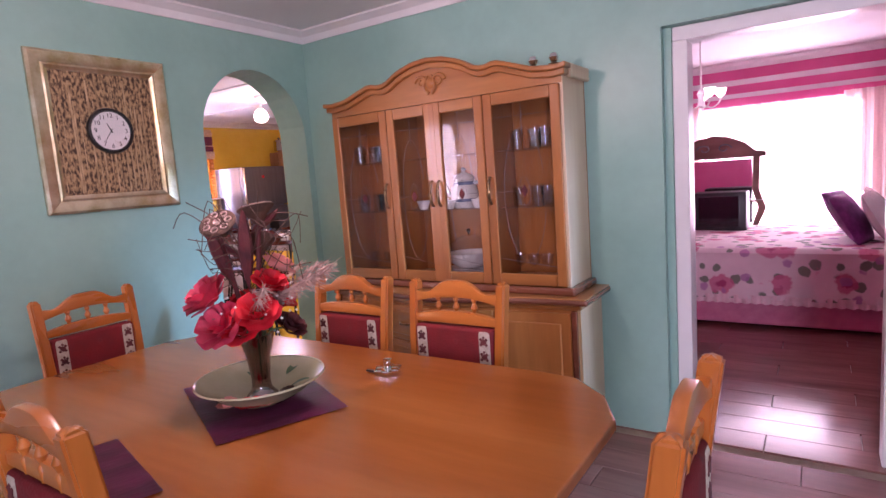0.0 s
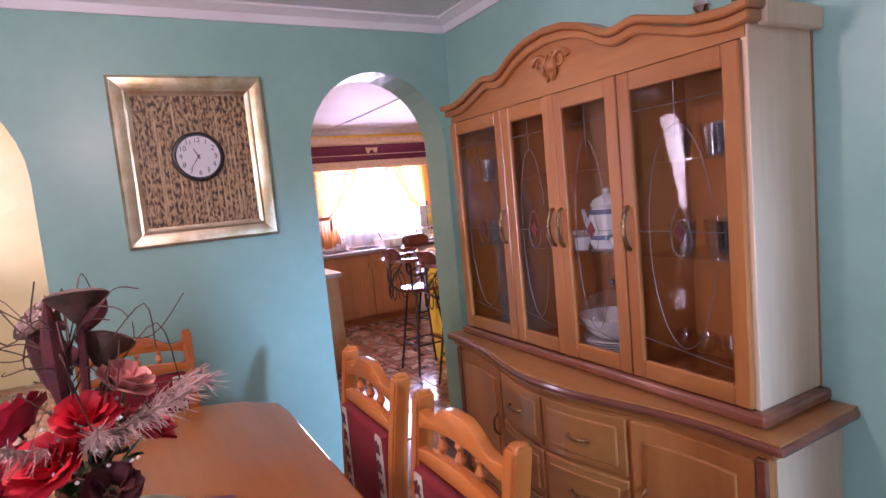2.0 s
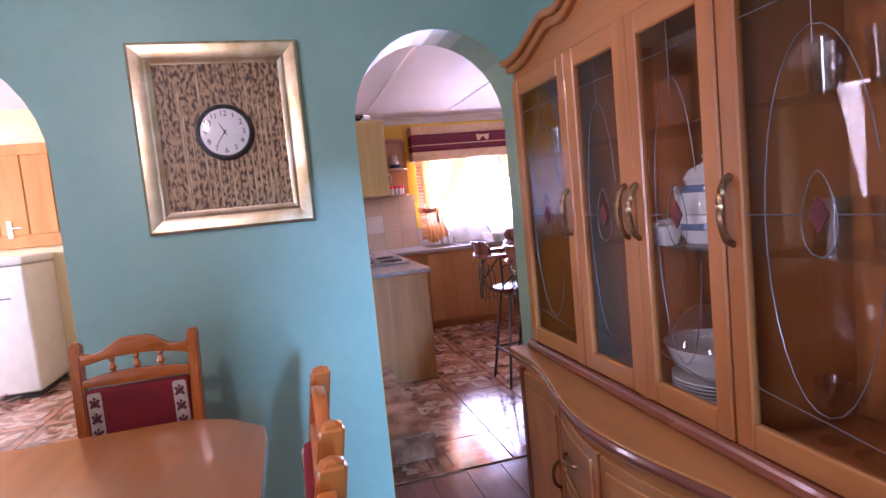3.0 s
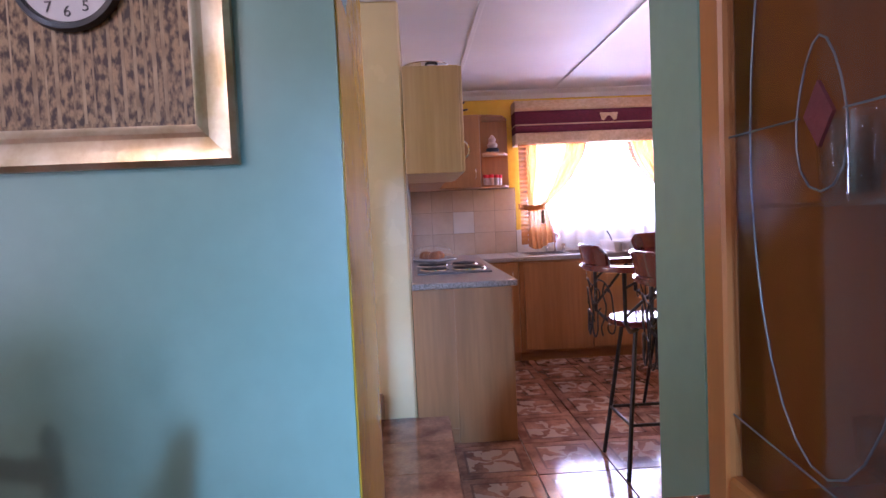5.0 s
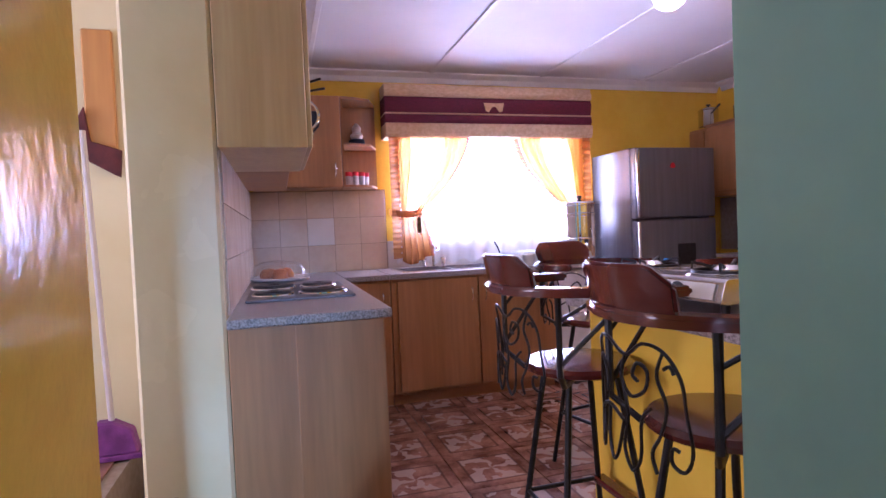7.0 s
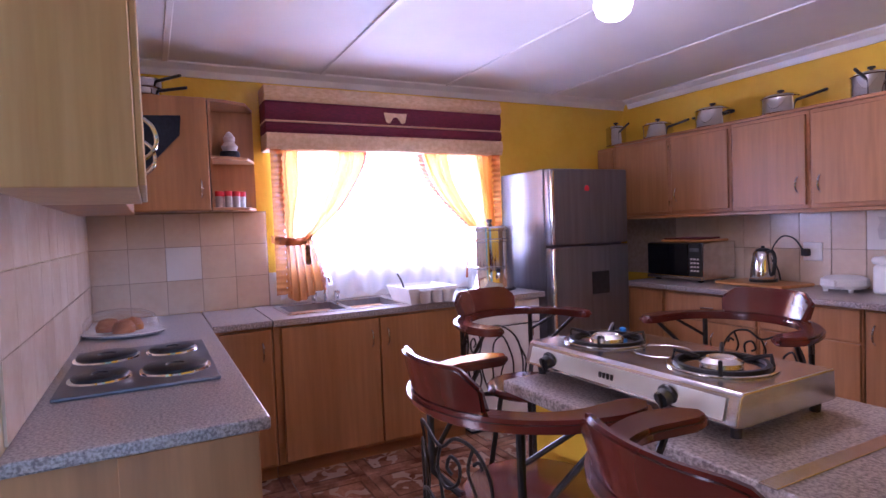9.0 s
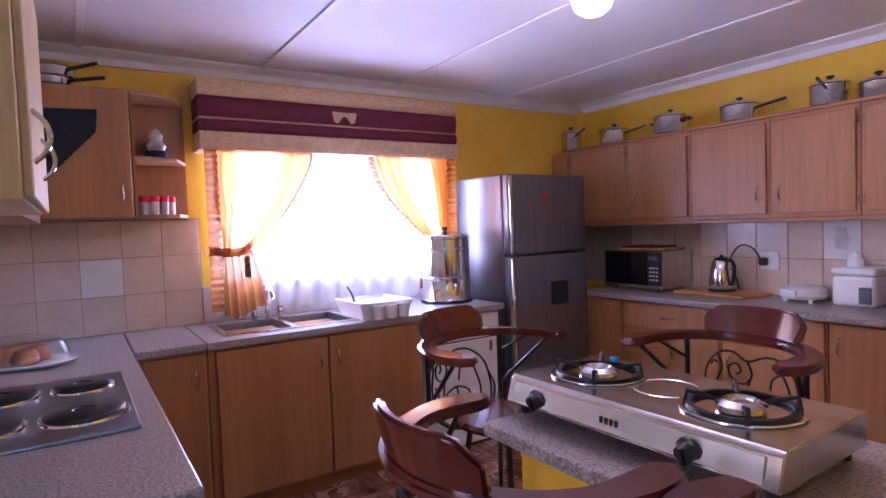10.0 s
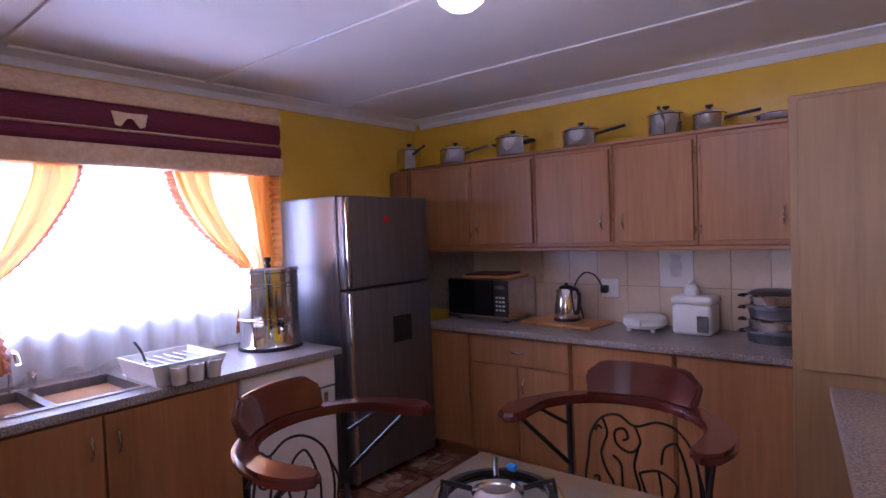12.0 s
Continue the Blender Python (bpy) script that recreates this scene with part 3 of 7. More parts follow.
def dresser():
    t = thing("display_dresser", "honey-brown wooden display dresser with leaded glass doors", "dresser", (-1.37, 0, 0))
    B = DY - 0.005
    hw = 0.80
    def front(u, g=0.0):
        a = u / (hw + g)
        return 2.30 - 0.115 * (0.5 + 0.5 * math.cos(math.pi * min(1, abs(a) * 1.25))) - g * 0.6
    def bowed(g, z0, z1, bev):
        n = 28
        w = hw + g
        o = [(-w + 2 * w * i / n, front(-w + 2 * w * i / n, g)) for i in range(n + 1)] + [(w, B), (-w, B)]
        return prism(o, "z", z0, z1, bev, seg=2)
    part("base_body", bowed(0.0, 0.07, 0.735, 0.0), HUTCH, t)
    part("plinth", bowed(0.02, 0.0, 0.075, 0.008), MAHOG, t)
    part("base_moulding", bowed(0.025, 0.735, 0.76, 0.008), HUTCHH, t)
    part("ledge", bowed(0.06, 0.76, 0.79, 0.012), MAHOG, t, "dark red-brown moulded ledge edge")
    part("ledge_top", bowed(0.05, 0.788, 0.795, 0.002), HUTCHH, t)
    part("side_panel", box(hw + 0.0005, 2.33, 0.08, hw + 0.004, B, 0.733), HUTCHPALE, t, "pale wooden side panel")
    # doors and drawers on the bowed front
    def plate(x0, x1, z0, z1, out):
        n = 10
        o = [(x0 + (x1 - x0) * i / n, front(x0 + (x1 - x0) * i / n) - out) for i in range(n + 1)] + [(x1 - (x1 - x0) * i / n, front(x1 - (x1 - x0) * i / n) + 0.002) for i in range(n + 1)]
        return prism(o, "z", z0, z1, 0.004)
    def pull(parent, x, z, r=0.0, upright=True):
        y = front(x) - 0.014
        q = [(0, 0, -0.05), (0, -0.022, -0.03), (0, -0.028, 0), (0, -0.022, 0.03), (0, 0, 0.05)]
        if not upright:
            q = [(c, b, 0) for a, b, c in q]
        part("handle", tube([Vector((x, y, z)) + Vector(p) for p in smoothline(q, 4)], 0.006), BRONZE, parent, "aged bronze handle", smooth=True)
    for x0, x1, hx in ((-0.765, -0.37, -0.42), (0.37, 0.765, 0.42)):
        d = part("door", plate(x0, x1, 0.10, 0.715, 0.012), HUTCH, t)
        part("raised_panel", plate(x0 + 0.05, x1 - 0.05, 0.16, 0.66, 0.02), HUTCH, d)
        pull(d, hx, 0.45)
    for z0, z1 in ((0.10, 0.29), (0.305, 0.50), (0.515, 0.715)):
        for x0, x1 in ((-0.355, -0.005), (0.005, 0.355)):
            d = part("drawer", plate(x0, x1, z0, z1, 0.012), HUTCHH, t)
            part("raised_panel", plate(x0 + 0.03, x1 - 0.03, z0 + 0.03, z1 - 0.03, 0.018), HUTCHH, d)
            pull(d, (x0 + x1) / 2, (z0 + z1) / 2, upright=False)
    part("pilaster", plate(0.77, 0.80, 0.08, 0.73, 0.016), MAHOG, t)
    part("pilaster", plate(-0.80, -0.77, 0.08, 0.73, 0.016), MAHOG, t)
    # upper case
    F, U, Z0, Z1 = 2.35, 0.755, 0.835, 1.84
    part("foot_moulding", prism([(-0.785, F - 0.03), (0.785, F - 0.03), (0.785, B), (-0.785, B)], "z", 0.795, 0.835, 0.012, seg=2), MAHOG, t)
    part("back_panel", box(-U, B - 0.012, Z0, U, B, Z1 + 0.06), HUTCH, t)
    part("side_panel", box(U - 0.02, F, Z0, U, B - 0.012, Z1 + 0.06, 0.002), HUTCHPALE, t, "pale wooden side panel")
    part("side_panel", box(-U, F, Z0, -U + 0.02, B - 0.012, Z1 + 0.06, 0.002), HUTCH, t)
    part("floor_board", box(-U + 0.02, F + 0.02, Z0, U - 0.02, B - 0.012, Z0 + 0.018), HUTCHH, t)
    part("roof_board", box(-U + 0.02, F + 0.02, Z1, U - 0.02, B - 0.012, Z1 + 0.018), HUTCHH, t)
    for x in (-0.33, 0.33):
        part("divider", box(x - 0.009, F + 0.03, Z0 + 0.018, x + 0.009, B - 0.012, Z1), HUTCH, t)
    def top(x):
        u = abs(x)
        keys = ((0, 2.07), (0.1, 2.06), (0.2, 2.03), (0.28, 1.985), (0.33, 1.972), (0.38, 1.985), (0.42, 1.985), (0.5, 1.958), (0.6, 1.925), (0.7, 1.915), (0.78, 1.925))
        for (a, p), (b, q) in zip(keys, keys[1:]):
            if u <= b:
                return p + (q - p) * (u - a) / (b - a)
        return 1.925
    n = 44
    xs = [-0.765 + 1.53 * i / n for i in range(n + 1)]
    part("crest_board", prism([(-U + 0.004, Z1)] + [(U - 0.004, Z1)] + [(x * (U - 0.004) / 0.765, top(x) - 0.02) for x in xs[::-1]], "y", F - 0.005, F + 0.03), HUTCHH, t)
    def cornice(lo, hi, y0, w):
        bm = bmesh.new()
        o = [(x * w, top(x) + lo) for x in xs] + [(x * w, top(x) + hi) for x in xs[::-1]]
        return prism(o, "y", y0, F + 0.035, 0.005, bm)
    part("cornice", cornice(-0.02, 0.005, F - 0.045, 1.03), HUTCHH, t)
    part("cornice_lower", cornice(-0.05, -0.02, F - 0.028, 1.015), HUTCHH, t)
    for s in (-1, 1):
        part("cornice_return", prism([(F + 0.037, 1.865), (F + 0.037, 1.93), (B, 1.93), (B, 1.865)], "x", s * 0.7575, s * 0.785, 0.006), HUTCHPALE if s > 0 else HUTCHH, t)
    # carved scrolls of the crest
    carve = part("carving", lathe([(0, 0), (0.03, 0.002), (0.02, 0.012), (0, 0.015)], 14, (0, 0, 0)), HUTCHH, t, "carved leaf ornament", smooth=True)
    carve.matrix_local = pose(0, F - 0.006, 1.945, 90)
    for s in (-1, 1):
        spiral = [(s * (0.055 + 0.045 * math.cos(a) * (1 - a / 11)), F - 0.01, 1.955 + 0.035 * math.sin(a) * (1 - a / 11)) for a in [i * 0.45 for i in range(18)]]
        part("scroll", tube(spiral, 0.009, taper=0.5), HUTCHH, t, smooth=True)
        part("carved_leaf", tube(smoothline([(s * 0.01, F - 0.01, 1.89), (s * 0.035, F - 0.016, 1.915), (s * 0.03, F - 0.012, 1.955), (s * 0.012, F - 0.008, 1.985)], 4), 0.011, taper=0.5), HUTCHH, t, smooth=True)
    # leaded glass doors
    cuts = (-0.745, -0.32, 0.0, 0.32, 0.745)
    for i in range(4):
        x0, x1 = cuts[i] + 0.003, cuts[i + 1] - 0.003
        w = 0.05
        d = part("door", box(x0, F - 0.022, Z0 + 0.005, x0 + w, F, Z1 - 0.005, 0.004), HUTCH, t)
        part("stile", box(x1 - w, F - 0.022, Z0 + 0.005, x1, F, Z1 - 0.005, 0.004), HUTCH, d)
        part("rail", box(x0 + w, F - 0.021, Z0 + 0.005, x1 - w, F, Z0 + 0.065, 0.004), HUTCHH, d)
        part("rail", box(x0 + w, F - 0.021, Z1 - 0.065, x1 - w, F, Z1 - 0.005, 0.004), HUTCHH, d)
        g = part("pane", box(x0 + w, F - 0.011, Z0 + 0.065, x1 - w, F - 0.008, Z1 - 0.065), CABGLASS, d, "clear glass pane with lead lines")
        g.visible_shadow = False
        a, b, cx, zm = x0 + w, x1 - w, (x0 + x1) / 2, 1.33
        y = F - 0.012
        rx = (b - a) * 0.36
        lines = ([(cx, y, Z1 - 0.065), (cx, y, 1.62)], [(a, y, 1.71), (b, y, 1.71)], [(a, y, zm), (cx - 0.03, y, zm)], [(cx + 0.03, y, zm), (b, y, zm)], [(a, y, 0.98), (b, y, 0.94)],
                 [(cx + rx * math.cos(q), y, zm - 0.02 + 0.34 * math.sin(q)) for q in [0.35 + i * 0.21 for i in range(28)]])
        lines += ([(cx + 0.034 * math.sin(q) * (1 - 0.3 * math.cos(q)), y, zm + 0.075 * math.cos(q)) for q in [i * 2 * math.pi / 16 for i in range(17)]],)
        for line in lines:
            part("lead_line", tube(line, 0.0012, 5), LEAD, d, "grey lead line")
        part("diamond", prism([(cx, zm + 0.032), (cx + 0.02, zm), (cx, zm - 0.032), (cx - 0.02, zm)], "y", y - 0.003, y + 0.001), WINE, d, "dark red glass diamond")
        hx = x1 - 0.022 if i in (0, 1) else x0 + 0.022
        part("handle", tube([Vector((hx, F - 0.022, 1.34)) + p for p in smoothline([(0, 0, -0.07), (0, -0.018, -0.055), (0, -0.03, 0), (0, -0.018, 0.055), (0, 0, 0.07)], 5)], 0.008), BRONZE, d, "aged bronze handle", smooth=True)
    for z in (1.24, 1.54):
        for x0, x1 in ((-0.735, -0.34), (-0.32, 0.32), (0.34, 0.735)):
            g = part("glass_shelf", box(x0, F + 0.04, z, x1, B - 0.015, z + 0.006), GLASS, t, "clear glass shelf")
            g.visible_shadow = False
    part("centre_post", box(-0.016, F - 0.024, Z0 + 0.005, 0.016, F - 0.0225, Z1 - 0.005, 0.0005), HUTCH, t)


dresser()

# ---- kitchen units ----
SHIFT[:] = (-0.27, -0.08)
def handle(parent, at, axis, up=(0, 0, 1), size=0.05, material=None):
    a, u = Vector(axis), Vector(up)
    pts = smoothline([-u * size, -u * size * 0.6 + a * 0.02, a * 0.028, u * size * 0.6 + a * 0.02, u * size], 4)
    part("handle", tube([Vector(at) + p for p in pts], 0.0055), material or STEEL, parent, "silver bow handle", smooth=True)


def unit(name, label, lo, hi, face, doors, material=None, plinth=0.08, group="kitchen base units", frame_material=None, hinges=""):
    """A cabinet between two corners with doors on one face: each (from, to, bottom, top, handle side or '')."""
    x0, y0, z0 = lo
    x1, y1, z1 = hi
    material = material or BEECH
    t = thing(name, label, "cabinet", ((x0 + x1) / 2, (y0 + y1) / 2, z0), 0, group)
    cx, cy = (x0 + x1) / 2, (y0 + y1) / 2
    X0, X1, Y0, Y1, H = x0 - cx, x1 - cx, y0 - cy, y1 - cy, z1 - z0
    part("body", box(X0, Y0, plinth, X1, Y1, H, 0.003), frame_material or material, t)
    k = 0.05
    p = {"+x": (X0, Y0, X1 - k, Y1), "-x": (X0 + k, Y0, X1, Y1), "+y": (X0, Y0, X1, Y1 - k), "-y": (X0, Y0 + k, X1, Y1)}[face]
    if plinth:
        part("plinth", box(p[0], p[1], 0, p[2], p[3], plinth), BEECHD, t, "brown plinth")
    for a, b, c, d, side in doors:
        e = 0.018
        if face[1] == "x":
            fx = X1 if face == "+x" else X0 - e
            door = part("door", box(fx, a - cy, c - z0, fx + e, b - cy, d - z0, 0.003), material, t)
            out = Vector((1 if face == "+x" else -1, 0, 0))
            q = lambda s, z: Vector((X1 + e if face == "+x" else X0 - e, s - cy, z - z0))
        else:
            fy = Y1 if face == "+y" else Y0 - e
            door = part("door", box(a - cx, fy, c - z0, b - cx, fy + e, d - z0, 0.003), material, t)
            out = Vector((0, 1 if face == "+y" else -1, 0))
            q = lambda s, z: Vector((s - cx, Y1 + e if face == "+y" else Y0 - e, z - z0))
        for dz in (0.06, d - c - 0.06) if hinges else ():
            hx = a - 0.006 if hinges == "a" else b + 0.006
            part("hinge", tube([q(hx, c + dz - 0.02) - out * 0.012, q(hx, c + dz + 0.02) - out * 0.012], 0.006, 8), BRONZE, door, "dark metal hinge", smooth=True)
        if side in ("a", "A"):
            handle(door, q(a + 0.045, d - 0.12 if side == "a" else c + 0.12), out)
        elif side in ("b", "B"):
            handle(door, q(b - 0.045, d - 0.12 if side == "b" else c + 0.12), out)
        elif side == "h":
            handle(door, q((a + b) / 2, (c + d) / 2), out, (0, 1, 0) if face[1] == "x" else (1, 0, 0))
    return t


def worktop(name, label, outline, z=0.9, th=0.035):
    return single(name, prism(outline, "z", z - th, z, 0.006, seg=2), GRANITE, label, "worktop")


# hob side
unit("hob_cabinet", "beech laminate cabinet under the hob", (-5.98, 1.995, 0), (-4.205, 2.53, 0.865), "+y", ((-5.96, -5.1, 0.1, 0.85, "b"), (-5.09, -4.22, 0.1, 0.85, "a")))
part("end_panel", box(0.889, -0.04, 0.0, 0.902, 0.283, 0.864, 0.002), BEECH, bpy.data.objects["hob_cabinet"])
worktop("hob_worktop", "grey speckled laminate worktop by the hob", [(-6.515, 1.993), (-4.185, 1.993), (-4.185, 2.575), (-6.515, 2.575)])
# sink side
unit("sink_cabinet", "beech laminate corner cabinet", (-6.51, 2.58, 0), (-5.86, 2.885, 0.865), "+x", ((2.61, 2.875, 0.1, 0.85, "b"),))
unit("sink_cabinet", "beech laminate cabinet under the sink", (-6.51, 2.89, 0), (-5.86, 4.10, 0.865), "+x", ((2.93, 3.50, 0.1, 0.85, "b"), (3.51, 4.09, 0.1, 0.85, "a")))
worktop("sink_worktop", "grey speckled laminate corner worktop", [(-6.515, 2.58), (-5.83, 2.58), (-5.83, 2.885), (-6.515, 2.885)])
SINK = (3.02, 3.72)
bm = bmesh.new()
for o in (((-6.515, 2.89), (-5.83, 2.89), (-5.83, 3.0), (-6.515, 3.0)), ((-6.515, 3.0), (-6.38, 3.0), (-6.38, 4.72), (-6.515, 4.72)), ((-5.93, 3.0), (-5.83, 3.0), (-5.83, 4.72), (-5.93, 4.72)), ((-6.38, 3.74), (-5.93, 3.74), (-5.93, 4.72), (-6.38, 4.72))):
    prism(o, "z", 0.865, 0.9, 0.0, bm)
single("sink_worktop", bm, GRANITE, "grey speckled laminate worktop round the sink", "worktop")
# back wall
unit("drawer_cabinet", "beech laminate corner base cabinet", (-5.95, 5.62, 0), (-5.60, 6.165, 0.865), "-y", ((-5.93, -5.61, 0.1, 0.85, ""),))
unit("drawer_cabinet", "beech laminate base cabinet with a drawer", (-5.595, 5.62, 0), (-4.88, 6.165, 0.865), "-y", ((-5.585, -4.89, 0.68, 0.85, "h"), (-5.585, -5.24, 0.1, 0.67, ""), (-5.235, -4.89, 0.1, 0.67, "a")))
unit("drawer_cabinet", "beech laminate base cabinet", (-4.875, 5.62, 0), (-4.30, 6.165, 0.865), "-y", ((-4.865, -4.31, 0.68, 0.85, ""), (-4.865, -4.31, 0.1, 0.67, "a")))
unit("drawer_cabinet", "beech laminate base cabinet with a tall door", (-4.295, 5.62, 0), (-3.74, 6.165, 0.865), "-y", ((-4.285, -3.75, 0.1, 0.85, "a"),))
worktop("back_worktop", "grey speckled laminate worktop along the tiled wall", [(-5.95, 5.565), (-3.735, 5.565), (-3.735, 6.165), (-5.95, 6.165)])
edges = (-6.30, -5.73, -5.22, -4.70, -4.235, -3.77)
for i, (a, b) in enumerate(zip(edges, edges[1:])):
    unit("wall_cabinet", "beech laminate wall cabinet with a brown frame", (a, 5.86, 1.40), (b - 0.002, 6.165, 1.99), "-y", ((a + 0.02, b - 0.02, 1.425, 1.965, "BABAB"[i] if i != 0 else ""),), plinth=0.0, group="wall cabinets", frame_material=BEECHD, hinges="baabab"[i])
part_rail = single("cabinet_rail", box(-6.3, 5.845, 1.375, -3.74, 6.165, 1.3985, 0.003), BEECHD, "brown wooden rail under the wall cabinets", "rail")
single("cabinet_rail", box(-6.3, 5.845, 1.991, -3.74, 6.165, 2.01, 0.003), BEECHD, "brown wooden top board of the wall cabinets", "rail")
unit("wall_cabinet", "beech laminate corner wall cabinet", (-6.515, 5.86, 1.40), (-6.303, 6.165, 1.99), "-y", ((-6.5, -6.32, 1.425, 1.965, ""),), plinth=0.0, group="wall cabinets")
unit("tall_cabinet", "tall pale beech laminate larder cabinet", (-3.72, 5.18, 0), (-2.9, 6.165, 1.99), "-y", ((-3.69, -2.92, 0.95, 1.97, ""),), YELLOWBEECH, group="")
unit("side_cabinet", "beech laminate base cabinet beside the larder", (-3.40, 4.0, 0), (-2.9, 5.155, 0.865), "-x", ((4.02, 4.58, 0.1, 0.85, "a"), (4.60, 5.15, 0.1, 0.85, "b")), BEECH, group="")
worktop("side_worktop", "grey speckled laminate worktop beside the larder", [(-3.43, 3.97), (-2.88, 3.97), (-2.88, 5.16), (-3.60, 5.16)])
# hob wall cabinet and corner cabinet with open shelves
unit("wall_cabinet", "pale beech laminate wall cabinet over the hob", (-5.0, 1.993, 1.50), (-4.22, 2.30, 2.08), "+y", ((-4.99, -4.615, 1.505, 2.075, "B"), (-4.61, -4.225, 1.505, 2.075, "B")), PALEBEECH, 0.0, group="")
unit("extractor_cabinet", "low beech laminate extractor cabinet", (-6.18, 1.993, 1.50), (-5.005, 2.25, 1.56), "+y", (), BEECH, 0.0, group="")
unit("wall_cabinet", "beech laminate corner wall cabinet with a cloth on its door", (-6.515, 2.02, 1.52), (-6.22, 2.645, 2.17), "+x", ((2.03, 2.64, 1.525, 2.165, "B"),), BEECH, 0.0, group="")
shelf = thing("corner_shelf", "beech laminate open corner shelf with rounded boards", "shelf", (-6.515, 2.65, 1.52))
q = lambda r: [(0, 0), (r, 0), (r * 0.93, 0.10), (r * 0.72, 0.22), (0.02, 0.29), (0, 0.29)]
for z in (0.0, 0.30, 0.63):
    part("board", prism(q(0.30), "z", z, z + 0.018, 0.002), BEECH, shelf)
part("back", box(0, 0, 0.018, 0.012, 0.29, 0.63), BEECH, shelf)
part("side", box(0.012, 0.0, 0.018, 0.29, 0.014, 0.63), BEECH, shelf)
# island
isl = thing("island", "yellow painted kitchen island with a grey speckled worktop", "kitchen island", (-3.5, 3.56, 0))
part("body", box(-0.55, -0.24, 0, 0.6, 0.26, 0.862, 0.006), YELLOW, isl)
part("worktop", prism([(-0.63, -0.30), (0.62, -0.30), (0.62, 0.32), (-0.63, 0.32)], "z", 0.863, 0.9, 0.008, seg=2), GRANITE, isl, "grey speckled laminate worktop")
part("joint_strip", box(0.20, -0.302, 0.9, 0.235, 0.322, 0.903, 0.001), STEEL, isl, "aluminium joint strip")


def fridge():
    t = thing("fridge", "grey steel fridge freezer with two doors", "fridge", (-6.2, 5.20, 0))
    part("body", box(-0.31, -0.37, 0.03, 0.24, 0.37, 1.76, 0.012, seg=2), FRIDGE, t)
    for z0, z1 in ((0.05, 1.195), (1.205, 1.755)):
        d = part("door", box(0.245, -0.37, z0, 0.31, 0.37, z1, 0.014, seg=3), FRIDGE, t, smooth=True)
        part("handle", box(0.302, -0.362, z0 + 0.01, 0.325, -0.335, z1 - 0.01, 0.007, seg=2), CHROME, d, "bright chrome handle strip", smooth=True)
    part("dispenser", box(0.306, 0.0, 0.83, 0.313, 0.17, 1.0, 0.004), BLACK, t, "black water dispenser")
    m = part("magnet", prism([(-0.03 + 0.022 * math.cos(a) * (1 - 0.35 * math.sin(a)), 1.615 + 0.022 * math.sin(a)) for a in [i * 0.52 for i in range(12)]], "x", 0.311, 0.316), RED, t, "small red heart magnet")
    for x in (-0.27, 0.2):
        for y in (-0.32, 0.32):
            part("foot", box(x - 0.02, y - 0.02, 0, x + 0.02, y + 0.02, 0.03), BLACK, t)


fridge()


def washer():
    t = thing("washing_machine", "white washing machine under the worktop", "washing machine", (-6.17, 4.41, 0))
    part("body", box(-0.3, -0.29, 0.02, 0.3, 0.29, 0.86, 0.012, seg=2), WHITEPL, t)
    part("front_panel", box(0.3, -0.285, 0.70, 0.306, 0.285, 0.852, 0.003), WHITEPL, t)
    part("groove", box(0.3, -0.285, 0.688, 0.302, 0.285, 0.695), BLACK, t)
    part("handle", box(0.306, 0.20, 0.60, 0.318, 0.225, 0.67, 0.004), STEEL, t)
    part("foot", box(-0.28, -0.27, 0, 0.28, 0.27, 0.02), BLACK, t)


washer()


